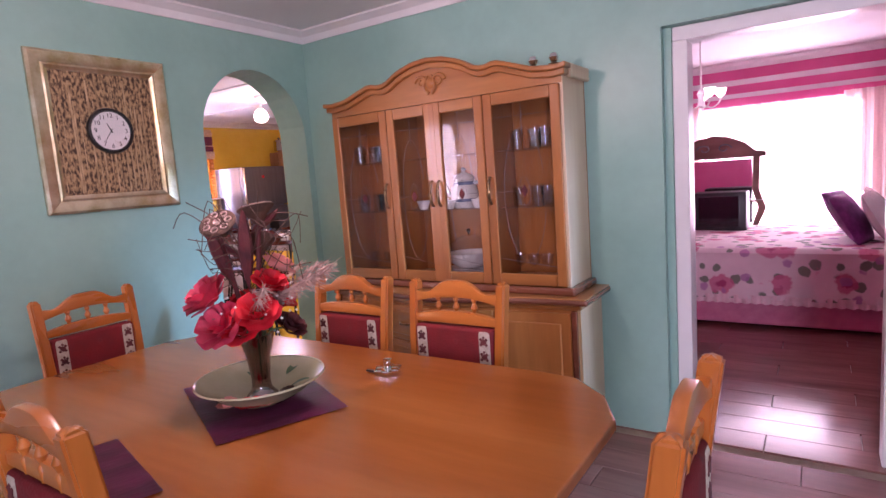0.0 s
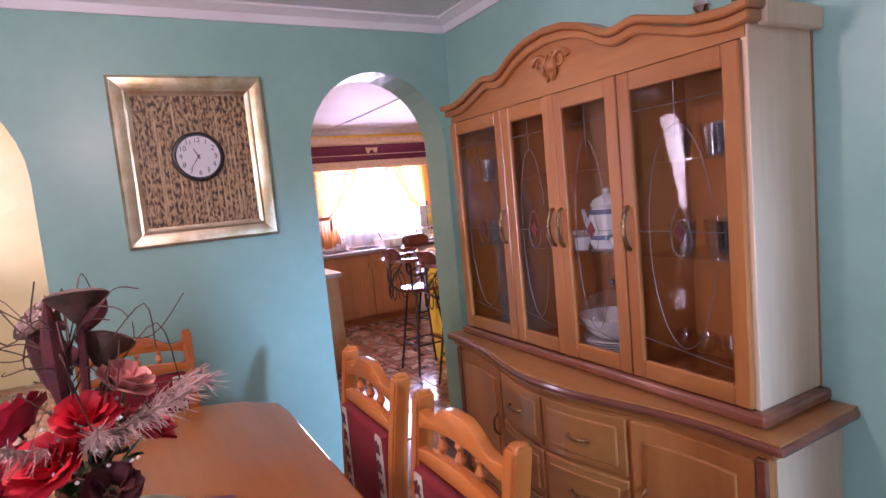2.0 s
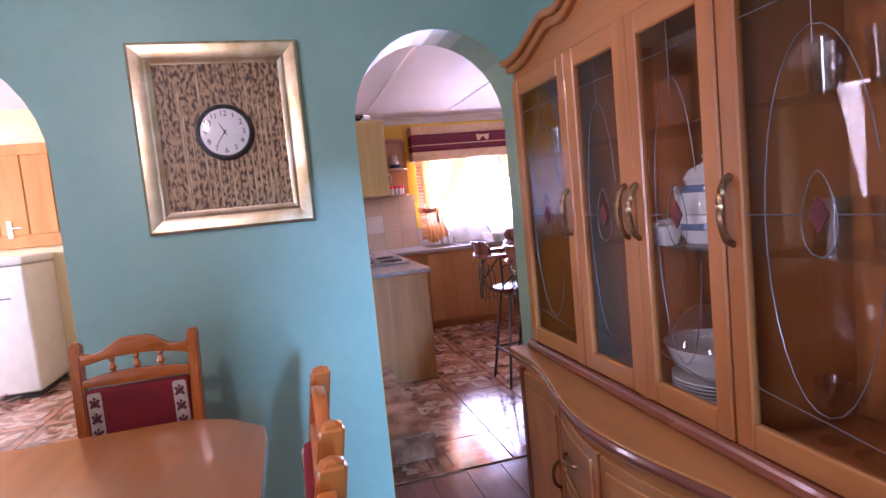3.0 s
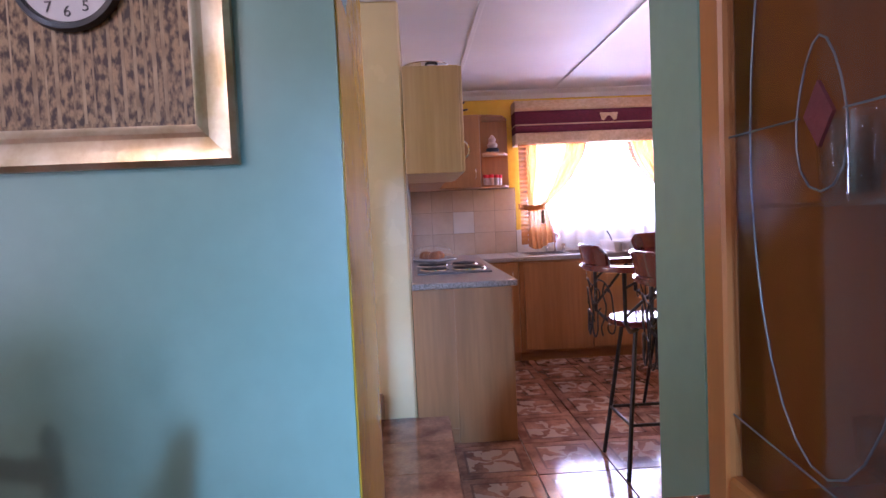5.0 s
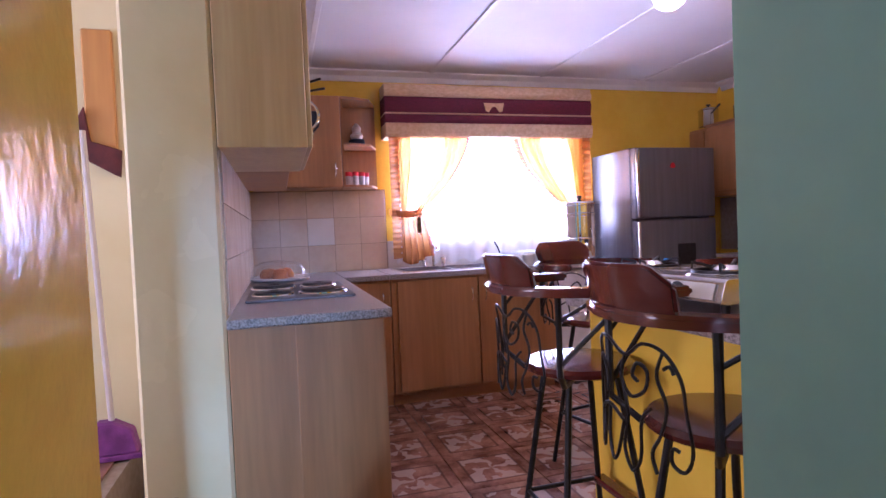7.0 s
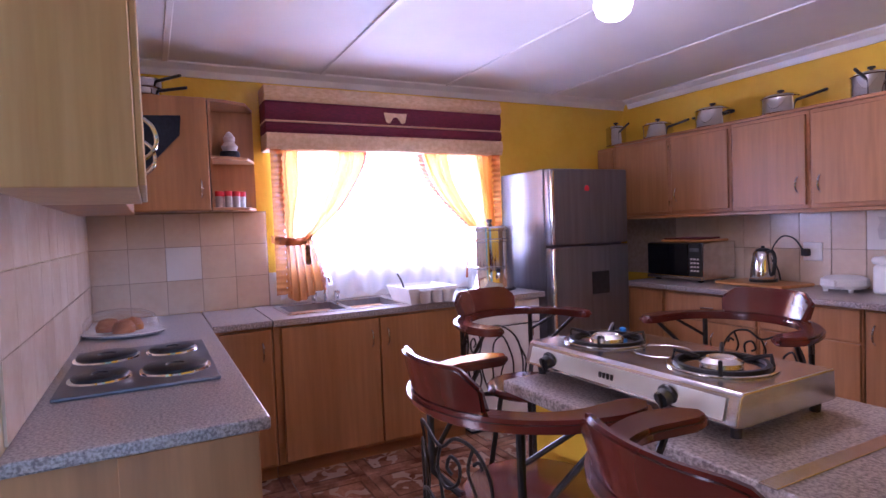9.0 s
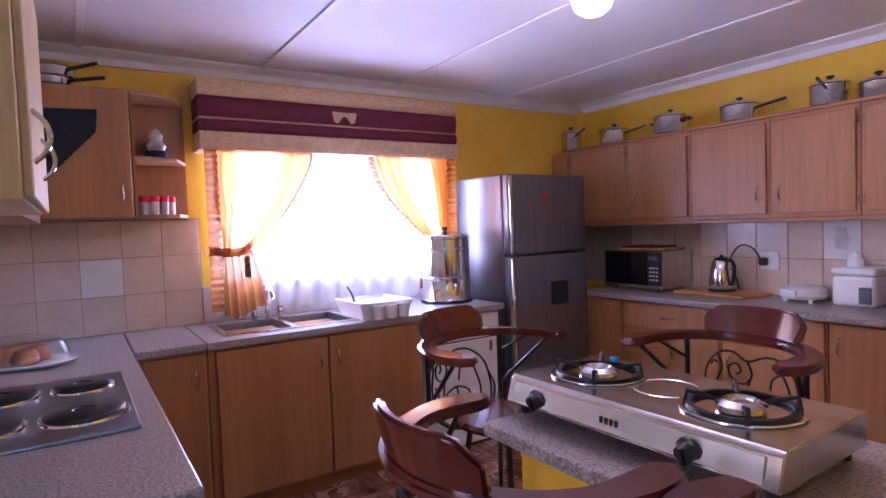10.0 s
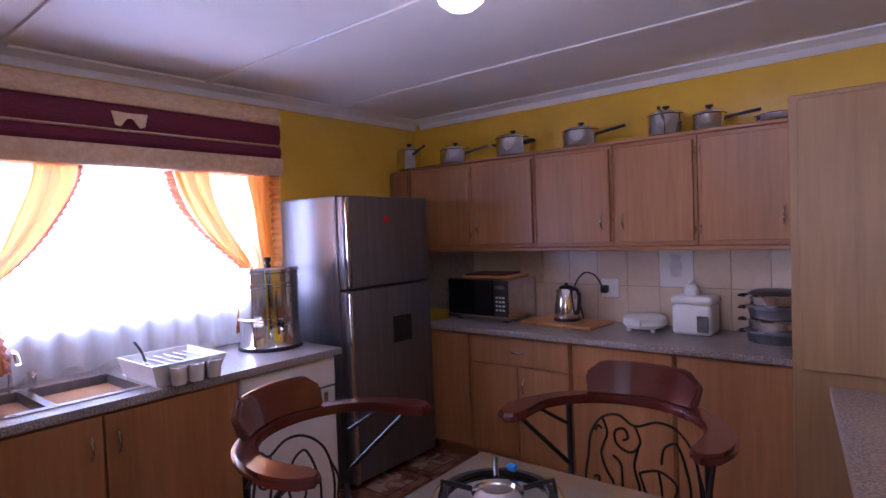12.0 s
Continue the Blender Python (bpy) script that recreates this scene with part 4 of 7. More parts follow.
def bar_stool(at, rz, first=None):
    if first:
        return copy_thing(first, pose(at[0] + SHIFT[0], at[1] + SHIFT[1], 0, 0, 0, rz))
    t = thing("bar_stool", "wrought iron bar stool with red-brown wooden arms and seat", "bar stool", at, rz, "bar stools round the island")
    part("seat", lathe([(0, 0.70), (0.165, 0.70), (0.18, 0.708), (0.182, 0.72), (0.172, 0.732), (0, 0.735)], 32), STOOLWOOD, t, smooth=True)
    for i in range(4):
        a = math.pi / 4 + i * math.pi / 2
        c, s = math.cos(a), math.sin(a)
        part("leg", tube([(0.12 * c, 0.12 * s, 0.70), (0.24 * c, 0.24 * s, 0.0)], 0.0105, 8), IRON, t, smooth=True)
    k = [(0.198 * math.cos(math.pi / 4 + i * math.pi / 2), 0.198 * math.sin(math.pi / 4 + i * math.pi / 2), 0.25) for i in range(4)]
    for i in (1, 2, 3):
        part("foot_bar", tube([k[i], k[(i + 1) % 4]], 0.008, 8), IRON, t, smooth=True)
    part("foot_rest", box(-0.15, 0.12, 0.235, 0.15, 0.17, 0.26, 0.006), STOOLWOOD, t, "red-brown wooden foot rest")
    # curved arm board, back at -y
    n = 30
    R = 0.275
    def ring(a, r):
        return Vector((r * math.sin(a), -r * math.cos(a) * 0.98, 0))
    angs = [-1.95 + 3.9 * i / n for i in range(n + 1)]
    def width(a):
        return 0.034 + 0.012 * math.exp(-((abs(a) - 1.6) / 0.3) ** 2)
    inner = [ring(a, R - width(a) * (0.5 if abs(a) > 1.93 else 1)) for a in angs]
    outer = [ring(a, R + width(a) * (0.5 if abs(a) > 1.93 else 1)) for a in angs]
    bm = bmesh.new()
    lo = [[bm.verts.new((p.x, p.y, z)) for p in q] for q, z in ((outer, 0.972), (inner, 0.972), (inner, 1.0), (outer, 1.0))]
    for a, b in ((0, 1), (1, 2), (2, 3), (3, 0)):
        for i in range(n):
            bm.faces.new((lo[a][i], lo[a][i + 1], lo[b][i + 1], lo[b][i]))
    for i in (0, n):
        bm.faces.new([lo[j][i] for j in range(4)])
    bmesh.ops.recalc_face_normals(bm, faces=bm.faces)
    bmesh.ops.bevel(bm, geom=[e for e in bm.edges if len(e.link_faces) == 2 and e.calc_face_angle(0) > 0.8], offset=0.009, segments=2, affect="EDGES")
    part("arm_rest", bm, STOOLWOOD, t, smooth=True)
    bm = bmesh.new()
    m = 16
    cols = []
    for i in range(m + 1):
        a = -0.62 + 1.24 * i / m
        h = 0.098 - 0.04 * max(0, abs(a) / 0.62 - 0.72) / 0.28
        cols.append([bm.verts.new(ring(a, r) + Vector((0, 0, z))) for r, z in ((R - 0.012, 0.998), (R + 0.022, 0.998), (R + 0.042, 0.998 + h), (R + 0.02, 0.998 + h))])
    for a, b in zip(cols, cols[1:]):
        for j in range(4):
            bm.faces.new((a[j], a[(j + 1) % 4], b[(j + 1) % 4], b[j]))
    bm.faces.new(cols[0])
    bm.faces.new(cols[-1][::-1])
    bmesh.ops.recalc_face_normals(bm, faces=bm.faces)
    bmesh.ops.bevel(bm, geom=[e for e in bm.edges if len(e.link_faces) == 2 and e.calc_face_angle(0) > 0.8], offset=0.007, segments=2, affect="EDGES")
    part("back_rest", bm, STOOLWOOD, t, smooth=True)
    for s in (-1, 1):
        a = 0.85 * s
        p = ring(a, R)
        part("upright", tube([(p.x, p.y, 0.975), (p.x, p.y, 0.74), (p.x * 0.7, p.y * 0.75, 0.69), (p.x * 0.45, p.y * 0.45, 0.69)], 0.010, 8), IRON, t, smooth=True)
        e = ring(1.65 * s, R)
        part("brace", tube([(e.x, e.y, 0.975), (p.x, p.y, 0.77)], 0.0075, 6), IRON, t, smooth=True)
        e2 = ring(1.3 * s, R)
        part("brace", tube([(e2.x, e2.y, 0.975), (p.x, p.y, 0.90)], 0.006, 6), IRON, t, smooth=True)
    # bent bar outline of an elephant between the uprights
    def bent(pts, r=0.004):
        q = []
        for x, z, _ in smoothline([(u, v, 0) for u, v in pts], 5):
            a = x / R
            w = ring(a, R)
            q.append((w.x, w.y, z))
        return tube(q, r, 6)
    lines = (
        [(-0.19, 0.66), (-0.195, 0.76), (-0.17, 0.86), (-0.11, 0.915), (-0.04, 0.925), (0.03, 0.90), (0.08, 0.93), (0.13, 0.92), (0.165, 0.87), (0.175, 0.80), (0.185, 0.73), (0.17, 0.69), (0.145, 0.70), (0.145, 0.73), (0.16, 0.728)],
        [(0.03, 0.90), (0.015, 0.85), (0.045, 0.815), (0.085, 0.835), (0.092, 0.875), (0.066, 0.888), (0.052, 0.862), (0.068, 0.85)],
        [(0.13, 0.92), (0.115, 0.87), (0.135, 0.81), (0.12, 0.75), (0.10, 0.71), (0.11, 0.67)],
        [(0.02, 0.84), (0.035, 0.77), (0.02, 0.70), (0.045, 0.655), (0.07, 0.69), (0.075, 0.77), (0.10, 0.80)],
        [(0.02, 0.755), (-0.04, 0.775), (-0.10, 0.75), (-0.09, 0.70), (-0.11, 0.655), (-0.145, 0.68), (-0.15, 0.76), (-0.125, 0.84)],
        [(-0.04, 0.775), (-0.05, 0.70), (-0.03, 0.655), (-0.005, 0.68), (0.02, 0.755)],
        [(-0.185, 0.82), (-0.21, 0.76), (-0.205, 0.70), (-0.22, 0.68)],
        [(-0.125, 0.84), (-0.10, 0.875), (-0.06, 0.85), (-0.05, 0.80)],
        [(0.13, 0.885), (0.143, 0.893), (0.152, 0.878)],
    )
    for l in lines:
        part("bent_bar", bent(l), IRON, t, "bent iron bar", smooth=True)
    return t


stool = bar_stool((-3.79, 3.125, 0), 0)
bar_stool((-4.54, 3.66, 0), -77, stool)
bar_stool((-4.0, 4.10, 0), 180, stool)
bar_stool((-3.16, 3.145, 0), -4, stool)

# window, blind and curtains
win = thing("window_1", "brown framed kitchen window with bright daylight", "window", (-6.62, 3.86, 1.12))
tagged(win, kind="structure")
for a in ((-0.8, 0, -0.75, 0.88), (0.75, 0, 0.8, 0.88), (-0.02, 0.05, 0.02, 0.83)):
    part("window_frame", box(-0.02, a[0], a[1], 0.02, a[2], a[3], 0.003), GLOSSWHITE, win)
for z in (0.0, 0.83):
    part("window_frame", box(-0.021, -0.749, z, 0.021, 0.749, z + 0.05, 0.003), GLOSSWHITE, win)
part("window_sill", box(0.02, -0.8, -0.0, 0.13, 0.8, 0.022, 0.004), TILEW, win)
for y0, y1 in ((-0.75, -0.02), (0.02, 0.75)):
    g = part("pane", box(-0.003, y0, 0.05, 0.003, y1, 0.83), GLASS, win)
    g.visible_shadow = False
bl = thing("roman_blind", "burgundy and straw striped roman blind over the window", "blind", (-6.52, 3.86, 1.90))
W = 0.87
def fold(z0, z1, d0, d1):
    return prism([(0.004, z0), (d0, z0), (d0 + 0.014, z0 + (z1 - z0) * 0.3), (d1 + 0.008, z0 + (z1 - z0) * 0.7), (d1, z1), (0.004, z1)], "y", -W, W, 0.004, seg=2)
part("straw_band", fold(0.305, 0.40, 0.20, 0.19), STRAW, bl, "straw gold woven band", smooth=True)
part("burgundy_band", fold(0.185, 0.303, 0.185, 0.195), BURG, bl, "burgundy woven band", smooth=True)
part("burgundy_band", fold(0.105, 0.172, 0.19, 0.195), BURG, bl, "burgundy woven band", smooth=True)
part("piping", fold(0.173, 0.184, 0.195, 0.198), STRAW, bl, "pale straw piping")
part("straw_band", fold(0.0, 0.103, 0.20, 0.21), STRAW, bl, "straw gold woven band", smooth=True)
bow = prism([(-0.085, 0.265), (-0.012, 0.262), (0.012, 0.262), (0.085, 0.265), (0.07, 0.20), (0.045, 0.192), (0.012, 0.235), (-0.012, 0.235), (-0.045, 0.192), (-0.07, 0.20)], "x", 0.208, 0.216, 0.002)
part("bow", bow, STRAW, bl, "pale straw fabric bow")


def tie_curtain(side):
    """A curtain swept to the side by a tie; side -1 at the smaller y."""
    t = thing("curtain", "orange sheer curtain tied back at the window side", "curtain", (-6.40, 3.86, 0.0), 0, "kitchen curtains")
    o = side * 0.80
    TOP, TIE = 1.93, 1.33
    def f(u, v, lift=0.0):
        fold = 0.030 * math.sin(u * 41 + 0.6 * side) + 0.010 * math.sin(u * 97)
        yt = o - side * 0.60 * u
        yb = o - side * (0.03 + 0.15 * u)
        k = v ** (1.25 + 0.55 * u)
        return Vector((lift + fold * (1 - 0.45 * v) + 0.05 * v, yt + (yb - yt) * k + 0.006 * math.sin(v * 9 + u * 20), TOP - (TOP - TIE + 0.05 * (1 - u)) * v))
    part("drape", sheet(f, 90, 20), ORANGE, t, smooth=True)
    # extra layers in deeper orange stand in for shade in the folds
    part("inner_fold", sheet(lambda u, v: f(0.66 + 0.3 * u, v, 0.018), 30, 16), ORANGEM, t, "added darker layer for the fold shade along the inner edge", smooth=True)
    part("outer_fold", sheet(lambda u, v: f(u * 0.22, v, 0.022), 24, 16), ORANGEM, t, "bunched cloth along the window side with shade in its colour", smooth=True)
    part("fringe", sheet(lambda u, v: f(0.965 + 0.045 * u, v, 0.008) + Vector((0.004 * math.sin(v * 160), -side * 0.006 * math.sin(v * 120) * u, 0)), 3, 120), TRIMCLOTH, t, "rust fringe along the inner edge", smooth=True)
    def g(u, v):
        w = 0.17 + 0.12 * v - 0.05 * v * v
        return Vector((0.06 + 0.028 * math.sin(u * 30) * (0.5 + 0.5 * v), o - side * (0.02 + w * u), TIE - 0.01 - v * (0.36 + 0.03 * math.sin(u * 5))))
    part("tail", sheet(g, 60, 10), ORANGED, t, "gathered orange cloth below the tie with shade in its colour", smooth=True)
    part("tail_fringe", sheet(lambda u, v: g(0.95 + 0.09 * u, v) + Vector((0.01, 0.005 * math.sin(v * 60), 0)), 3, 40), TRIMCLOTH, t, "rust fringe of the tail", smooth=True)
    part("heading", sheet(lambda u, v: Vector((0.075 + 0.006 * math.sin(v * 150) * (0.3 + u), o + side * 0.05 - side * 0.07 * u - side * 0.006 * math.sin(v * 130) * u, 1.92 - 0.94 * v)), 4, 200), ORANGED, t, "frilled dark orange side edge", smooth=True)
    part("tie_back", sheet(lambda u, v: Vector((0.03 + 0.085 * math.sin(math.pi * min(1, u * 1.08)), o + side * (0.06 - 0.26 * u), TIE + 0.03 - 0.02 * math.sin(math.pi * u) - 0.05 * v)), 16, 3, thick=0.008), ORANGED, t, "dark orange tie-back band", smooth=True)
    part("tassel", lathe([(0.0, 0.0), (0.022, 0.01), (0.017, 0.09), (0.02, 0.11), (0.012, 0.13), (0, 0.135)], 12, (0.115, o - side * 0.15, TIE - 0.17)), BRONZE, t, "bronze tassel", smooth=True)


tie_curtain(-1)
tie_curtain(1)
single("net_curtain", sheet(lambda u, v: Vector((-6.46 + 0.018 * math.sin(u * 75), 3.06 + 1.6 * u, 1.95 - v * (1.02 - 0.02 * math.sin(u * 60)))), 120, 4), NET, "white net curtain with a scalloped hem", "net curtain", smooth=True)

# sink, tap, rack, urn
sk = thing("sink", "stainless steel double bowl sink set in the worktop", "sink", (-6.155, 3.37, 0.9))
bm = bmesh.new()
for x0, y0, x1, y1 in ((-0.23, -0.38, -0.19, 0.375), (0.19, -0.38, 0.23, 0.375), (-0.19, -0.38, 0.19, -0.345), (-0.19, -0.02, 0.19, 0.015), (-0.19, 0.335, 0.19, 0.375)):
    box(x0, y0, 0.0, x1, y1, 0.006, bm=bm)
part("rim", bm, STEEL, sk)
for y0, y1 in ((-0.345, -0.02), (0.015, 0.335)):
    b = bmesh.new()
    lo = [(-0.19, y0), (0.19, y0), (0.19, y1), (-0.19, y1)]
    vt = [b.verts.new((x, y, 0.004)) for x, y in lo]
    vb = [b.verts.new((x * 0.9, y + (0.02 if y == y0 else -0.02), -0.15)) for x, y in lo]
    for i in range(4):
        b.faces.new((vt[i], vb[i], vb[(i + 1) % 4], vt[(i + 1) % 4]))
    b.faces.new(vb)
    part("bowl", b, FRIDGE, sk)
tap = thing("tap", "chrome kitchen mixer tap behind the sink", "tap", (-6.44, 3.35, 0.9))
part("spout", tube(smoothline([(0, 0, 0), (0, 0, 0.12), (0.02, 0, 0.17), (0.10, 0, 0.17), (0.14, 0, 0.13)], 5), 0.012, 10), CHROME, tap, smooth=True)
for s in (-1, 1):
    part("tap_handle", lathe([(0.018, 0), (0.018, 0.04), (0.024, 0.05), (0.024, 0.07), (0, 0.075)], 14, (0, s * 0.08, 0)), CHROME, tap, smooth=True)
rk = thing("dish_rack", "white plastic dish rack with cutlery cups", "dish rack", (-6.02, 3.86, 0.9))
bm = bmesh.new()
lo, hi = [(-0.16, -0.13), (0.15, -0.13), (0.15, 0.15), (-0.16, 0.15)], [(-0.19, -0.16), (0.18, -0.16), (0.18, 0.18), (-0.19, 0.18)]
a, b, c = [bm.verts.new((x, y, 0.0)) for x, y in lo], [bm.verts.new((x, y, 0.10)) for x, y in hi], [bm.verts.new((x * 0.93, y * 0.93, 0.10)) for x, y in hi]
d = [bm.verts.new((x * 0.95, y * 0.95, 0.012)) for x, y in lo]
for p, q in ((a, b), (b, c), (c, d)):
    for i in range(4):
        bm.faces.new((p[i], p[(i + 1) % 4], q[(i + 1) % 4], q[i]))
bm.faces.new(a[::-1])
bm.faces.new(d)
part("tray", bm, WHITEPL, rk)
for k in range(3):
    part("cup", lathe([(0, 0.01), (0.03, 0.01), (0.036, 0.085), (0.032, 0.085), (0.027, 0.015), (0, 0.015)], 14, (0.205, -0.06 + k * 0.08, 0.0)), WHITEPL, rk, smooth=True)
for k in range(6):
    part("divider", tube([(-0.14, -0.1 + k * 0.045, 0.012), (-0.14, -0.1 + k * 0.045, 0.085), (0.12, -0.1 + k * 0.045, 0.085), (0.12, -0.1 + k * 0.045, 0.012)], 0.003, 5), WHITEPL, rk)
single("ladle", tube(smoothline([(-6.12, 3.80, 0.93), (-6.10, 3.77, 1.02), (-6.08, 3.73, 1.08)], 4), 0.006, 6), BLACK, "dark kitchen ladle standing in the rack", "ladle", smooth=True)
ur = thing("hot_water_urn", "shiny stainless steel hot water urn on the worktop", "urn", (-6.22, 4.53, 0.9))
part("body", lathe([(0, 0.0), (0.169, 0.0), (0.175, 0.02), (0.167, 0.03), (0.167, 0.16), (0.173, 0.165), (0.173, 0.175), (0.167, 0.18), (0.167, 0.35), (0.174, 0.355), (0.174, 0.37), (0.167, 0.375), (0.167, 0.43), (0.177, 0.435), (0.177, 0.45), (0, 0.45)], 40), CHROME, ur, smooth=True)
part("lid", lathe([(0.175, 0.45), (0.17, 0.462), (0.05, 0.48), (0, 0.482)], 40), CHROME, ur, smooth=True)
part("knob", lathe([(0.01, 0.48), (0.022, 0.50), (0.02, 0.515), (0, 0.52)], 16), BLACK, ur, smooth=True)
part("tap", tube(smoothline([(0.14, -0.03, 0.13), (0.19, -0.05, 0.13), (0.20, -0.055, 0.10)], 4), 0.01, 8), POTSTEEL, ur, smooth=True)
part("tap_lever", box(0.18, -0.06, 0.14, 0.20, -0.04, 0.17, 0.004), BLACK, ur)
part("base_ring", lathe([(0.176, 0.0), (0.181, 0.0), (0.181, 0.018), (0.176, 0.018)], 40), BLACK, ur, smooth=True)

# hob
hb = thing("hob", "stainless steel hob with four solid black plates", "hob", (-5.03, 2.26, 0.9))
part("plate", box(-0.40, -0.23, 0, 0.36, 0.245, 0.012, 0.005, seg=2), FRIDGE, hb, "steel hob surface")
for x, y, r in ((-0.21, 0.115, 0.085), (-0.21, -0.115, 0.105), (0.15, 0.115, 0.105), (0.15, -0.115, 0.085)):
    p = part("hotplate", lathe([(r, 0.012), (r, 0.026), (r - 0.006, 0.031), (r * 0.3, 0.031), (r * 0.27, 0.027), (0, 0.027)], 36, (x, y, 0)), BLACK, hb, "solid black hotplate", smooth=True)
    part("ring", lathe([(r + 0.012, 0.012), (r + 0.01, 0.018), (r, 0.020), (r, 0.012)], 36, (x, y, 0)), CHROME, p, smooth=True)
cp = thing("cake_plate", "cream oval platter with bread under a clear glass dome", "platter", (-5.88, 2.17, 0.9), 60)
def oval(prof):
    bm = lathe(prof, 36)
    bmesh.ops.scale(bm, vec=(1.35, 0.9, 1), verts=bm.verts)
    return bm
part("platter", oval([(0, 0.0), (0.10, 0.0), (0.15, 0.012), (0.16, 0.022), (0.15, 0.024), (0.10, 0.012), (0, 0.01)]), PORC, cp, smooth=True)
g = part("dome", oval([(0.135, 0.024), (0.135, 0.06), (0.12, 0.10), (0.08, 0.125), (0, 0.135)]), GLASS, cp, "clear glass dome", smooth=True)
g.visible_shadow = False
LOAF = mat("brown_bread_crust", (0.30, 0.09, 0.03), (0.48, 0.18, 0.06), 20, 0.7, 0.5)
for x, y, r in ((-0.08, 0.02, 0.055), (0.03, -0.03, 0.05), (0.03, 0.05, 0.045)):
    part("loaf", lathe([(0, 0.016), (r, 0.02), (r * 1.05, 0.045), (r * 0.7, 0.075), (0, 0.085)], 18, (x, y, 0)), LOAF, cp, "brown bread roll", smooth=True)


def cooking_pot(at, rz, r=0.085, h=0.085, lid=True, long_handle=True, label="shiny steel saucepan with a lid and a black handle", name="saucepan"):
    t = thing(name, label, "pot", at, rz, "pots on the cabinets")
    part("pan", lathe([(0, 0), (r, 0), (r + 0.004, 0.006), (r, 0.012), (r, h), (r + 0.006, h + 0.004), (r - 0.004, h + 0.002), (r - 0.006, 0.008), (0, 0.008)], 30), POTSTEEL, t, smooth=True)
    if lid:
        l = part("lid", lathe([(r + 0.004, h + 0.003), (r * 0.9, h + 0.018), (r * 0.4, h + 0.03), (0, h + 0.032)], 30), POTSTEEL, t, smooth=True)
        part("knob", lathe([(0.008, h + 0.03), (0.008, h + 0.04), (0.02, h + 0.046), (0.02, h + 0.056), (0, h + 0.06)], 16), BLACK, l, "black knob with a steel cap", smooth=True)
    if long_handle:
        part("handle", tube(smoothline([(r, 0, h * 0.8), (r + 0.06, 0, h * 0.9), (r + 0.16, 0, h * 1.05)], 4), 0.009, 8), BLACK, t, "black long handle", smooth=True)
    else:
        for s in (-1, 1):
            part("handle", tube(smoothline([(s * r, -0.03, h * 0.75), (s * (r + 0.035), -0.025, h * 0.8), (s * (r + 0.035), 0.025, h * 0.8), (s * r, 0.03, h * 0.75)], 4), 0.008, 8), BLACK, t, "black side handle", smooth=True)
    return t


for x, r, h, rz, lh in ((-6.41, 0.085, 0.15, -20, True), (-5.95, 0.115, 0.10, 5, True), (-5.45, 0.115, 0.12, 0, False), (-4.95, 0.115, 0.10, 4, True), (-4.43, 0.10, 0.115, -80, True), (-4.20, 0.085, 0.085, 12, True)):
    cooking_pot((x, 5.98, 2.012), rz, r, h, True, lh)
pan = cooking_pot((-3.86, 5.98, 2.012), 12, 0.12, 0.035, False, True, "shallow steel frying pan with a black handle", "frying_pan")
cooking_pot((-4.62, 2.14, 2.082), 10, 0.14, 0.09, False, False, "wide golden steel casserole on the wall cabinet", "casserole")
cooking_pot((-6.33, 2.32, 2.172), 60, 0.10, 0.04, False, True, "shallow steel frying pan with a black handle", "frying_pan")
cooking_pot((-6.33, 2.33, 2.214), 45, 0.10, 0.05, False, True, "steel frying pan stacked on another pan", "frying_pan")
CLOTH = mat("dark_navy_cloth", (0.012, 0.016, 0.03), (0.025, 0.03, 0.05), 50, 0.85, 0.5)
single("hanging_cloth", prism([(2.12, 2.04), (2.505, 2.055), (2.495, 1.945), (2.29, 1.72), (2.12, 1.69)], "x", -6.200, -6.190, 0.003), CLOTH, "dark navy cloth hung over the cabinet door", "cloth")
# on the open shelves
STONEW = mat("pale_glazed_figurine", (0.55, 0.45, 0.40), (0.75, 0.68, 0.62), 25, 0.3, 0.1)
single("figurine", lathe([(0, 0), (0.05, 0), (0.055, 0.03), (0.04, 0.05), (0.05, 0.075), (0.03, 0.10), (0.035, 0.13), (0.015, 0.16), (0, 0.17)], 20), STONEW, "pale ceramic ornament on a dark blue base", "ornament", at=(-6.38, 2.78, 1.838), smooth=True)
single("ornament_base", lathe([(0.058, 0), (0.06, 0.03), (0.055, 0.045), (0.052, 0.045), (0.054, 0.0)], 20), CLOTH, "dark blue ceramic dish under the ornament", "dish", at=(-6.38, 2.78, 1.8385), smooth=True)
jar0 = None
for k, (dx, dy) in enumerate(((0.18, 0.05), (0.20, 0.10), (0.17, 0.15), (0.12, 0.19), (0.12, 0.07), (0.11, 0.13))):
    m = pose(-6.515 + dx + SHIFT[0], 2.65 + dy + SHIFT[1], 1.538)
    if jar0 is None:
        jar0 = thing("spice_jar", "small spice jar with a red lid", "jar", (-6.515 + dx, 2.65 + dy, 1.538), 0, "spice jars")
        part("jar", lathe([(0, 0), (0.02, 0), (0.021, 0.07), (0, 0.07)], 14), STONEW, jar0, smooth=True)
        part("lid", lathe([(0.023, 0.07), (0.023, 0.10), (0, 0.102)], 14), RED, jar0, "red lid", smooth=True)
    else:
        copy_thing(jar0, m)

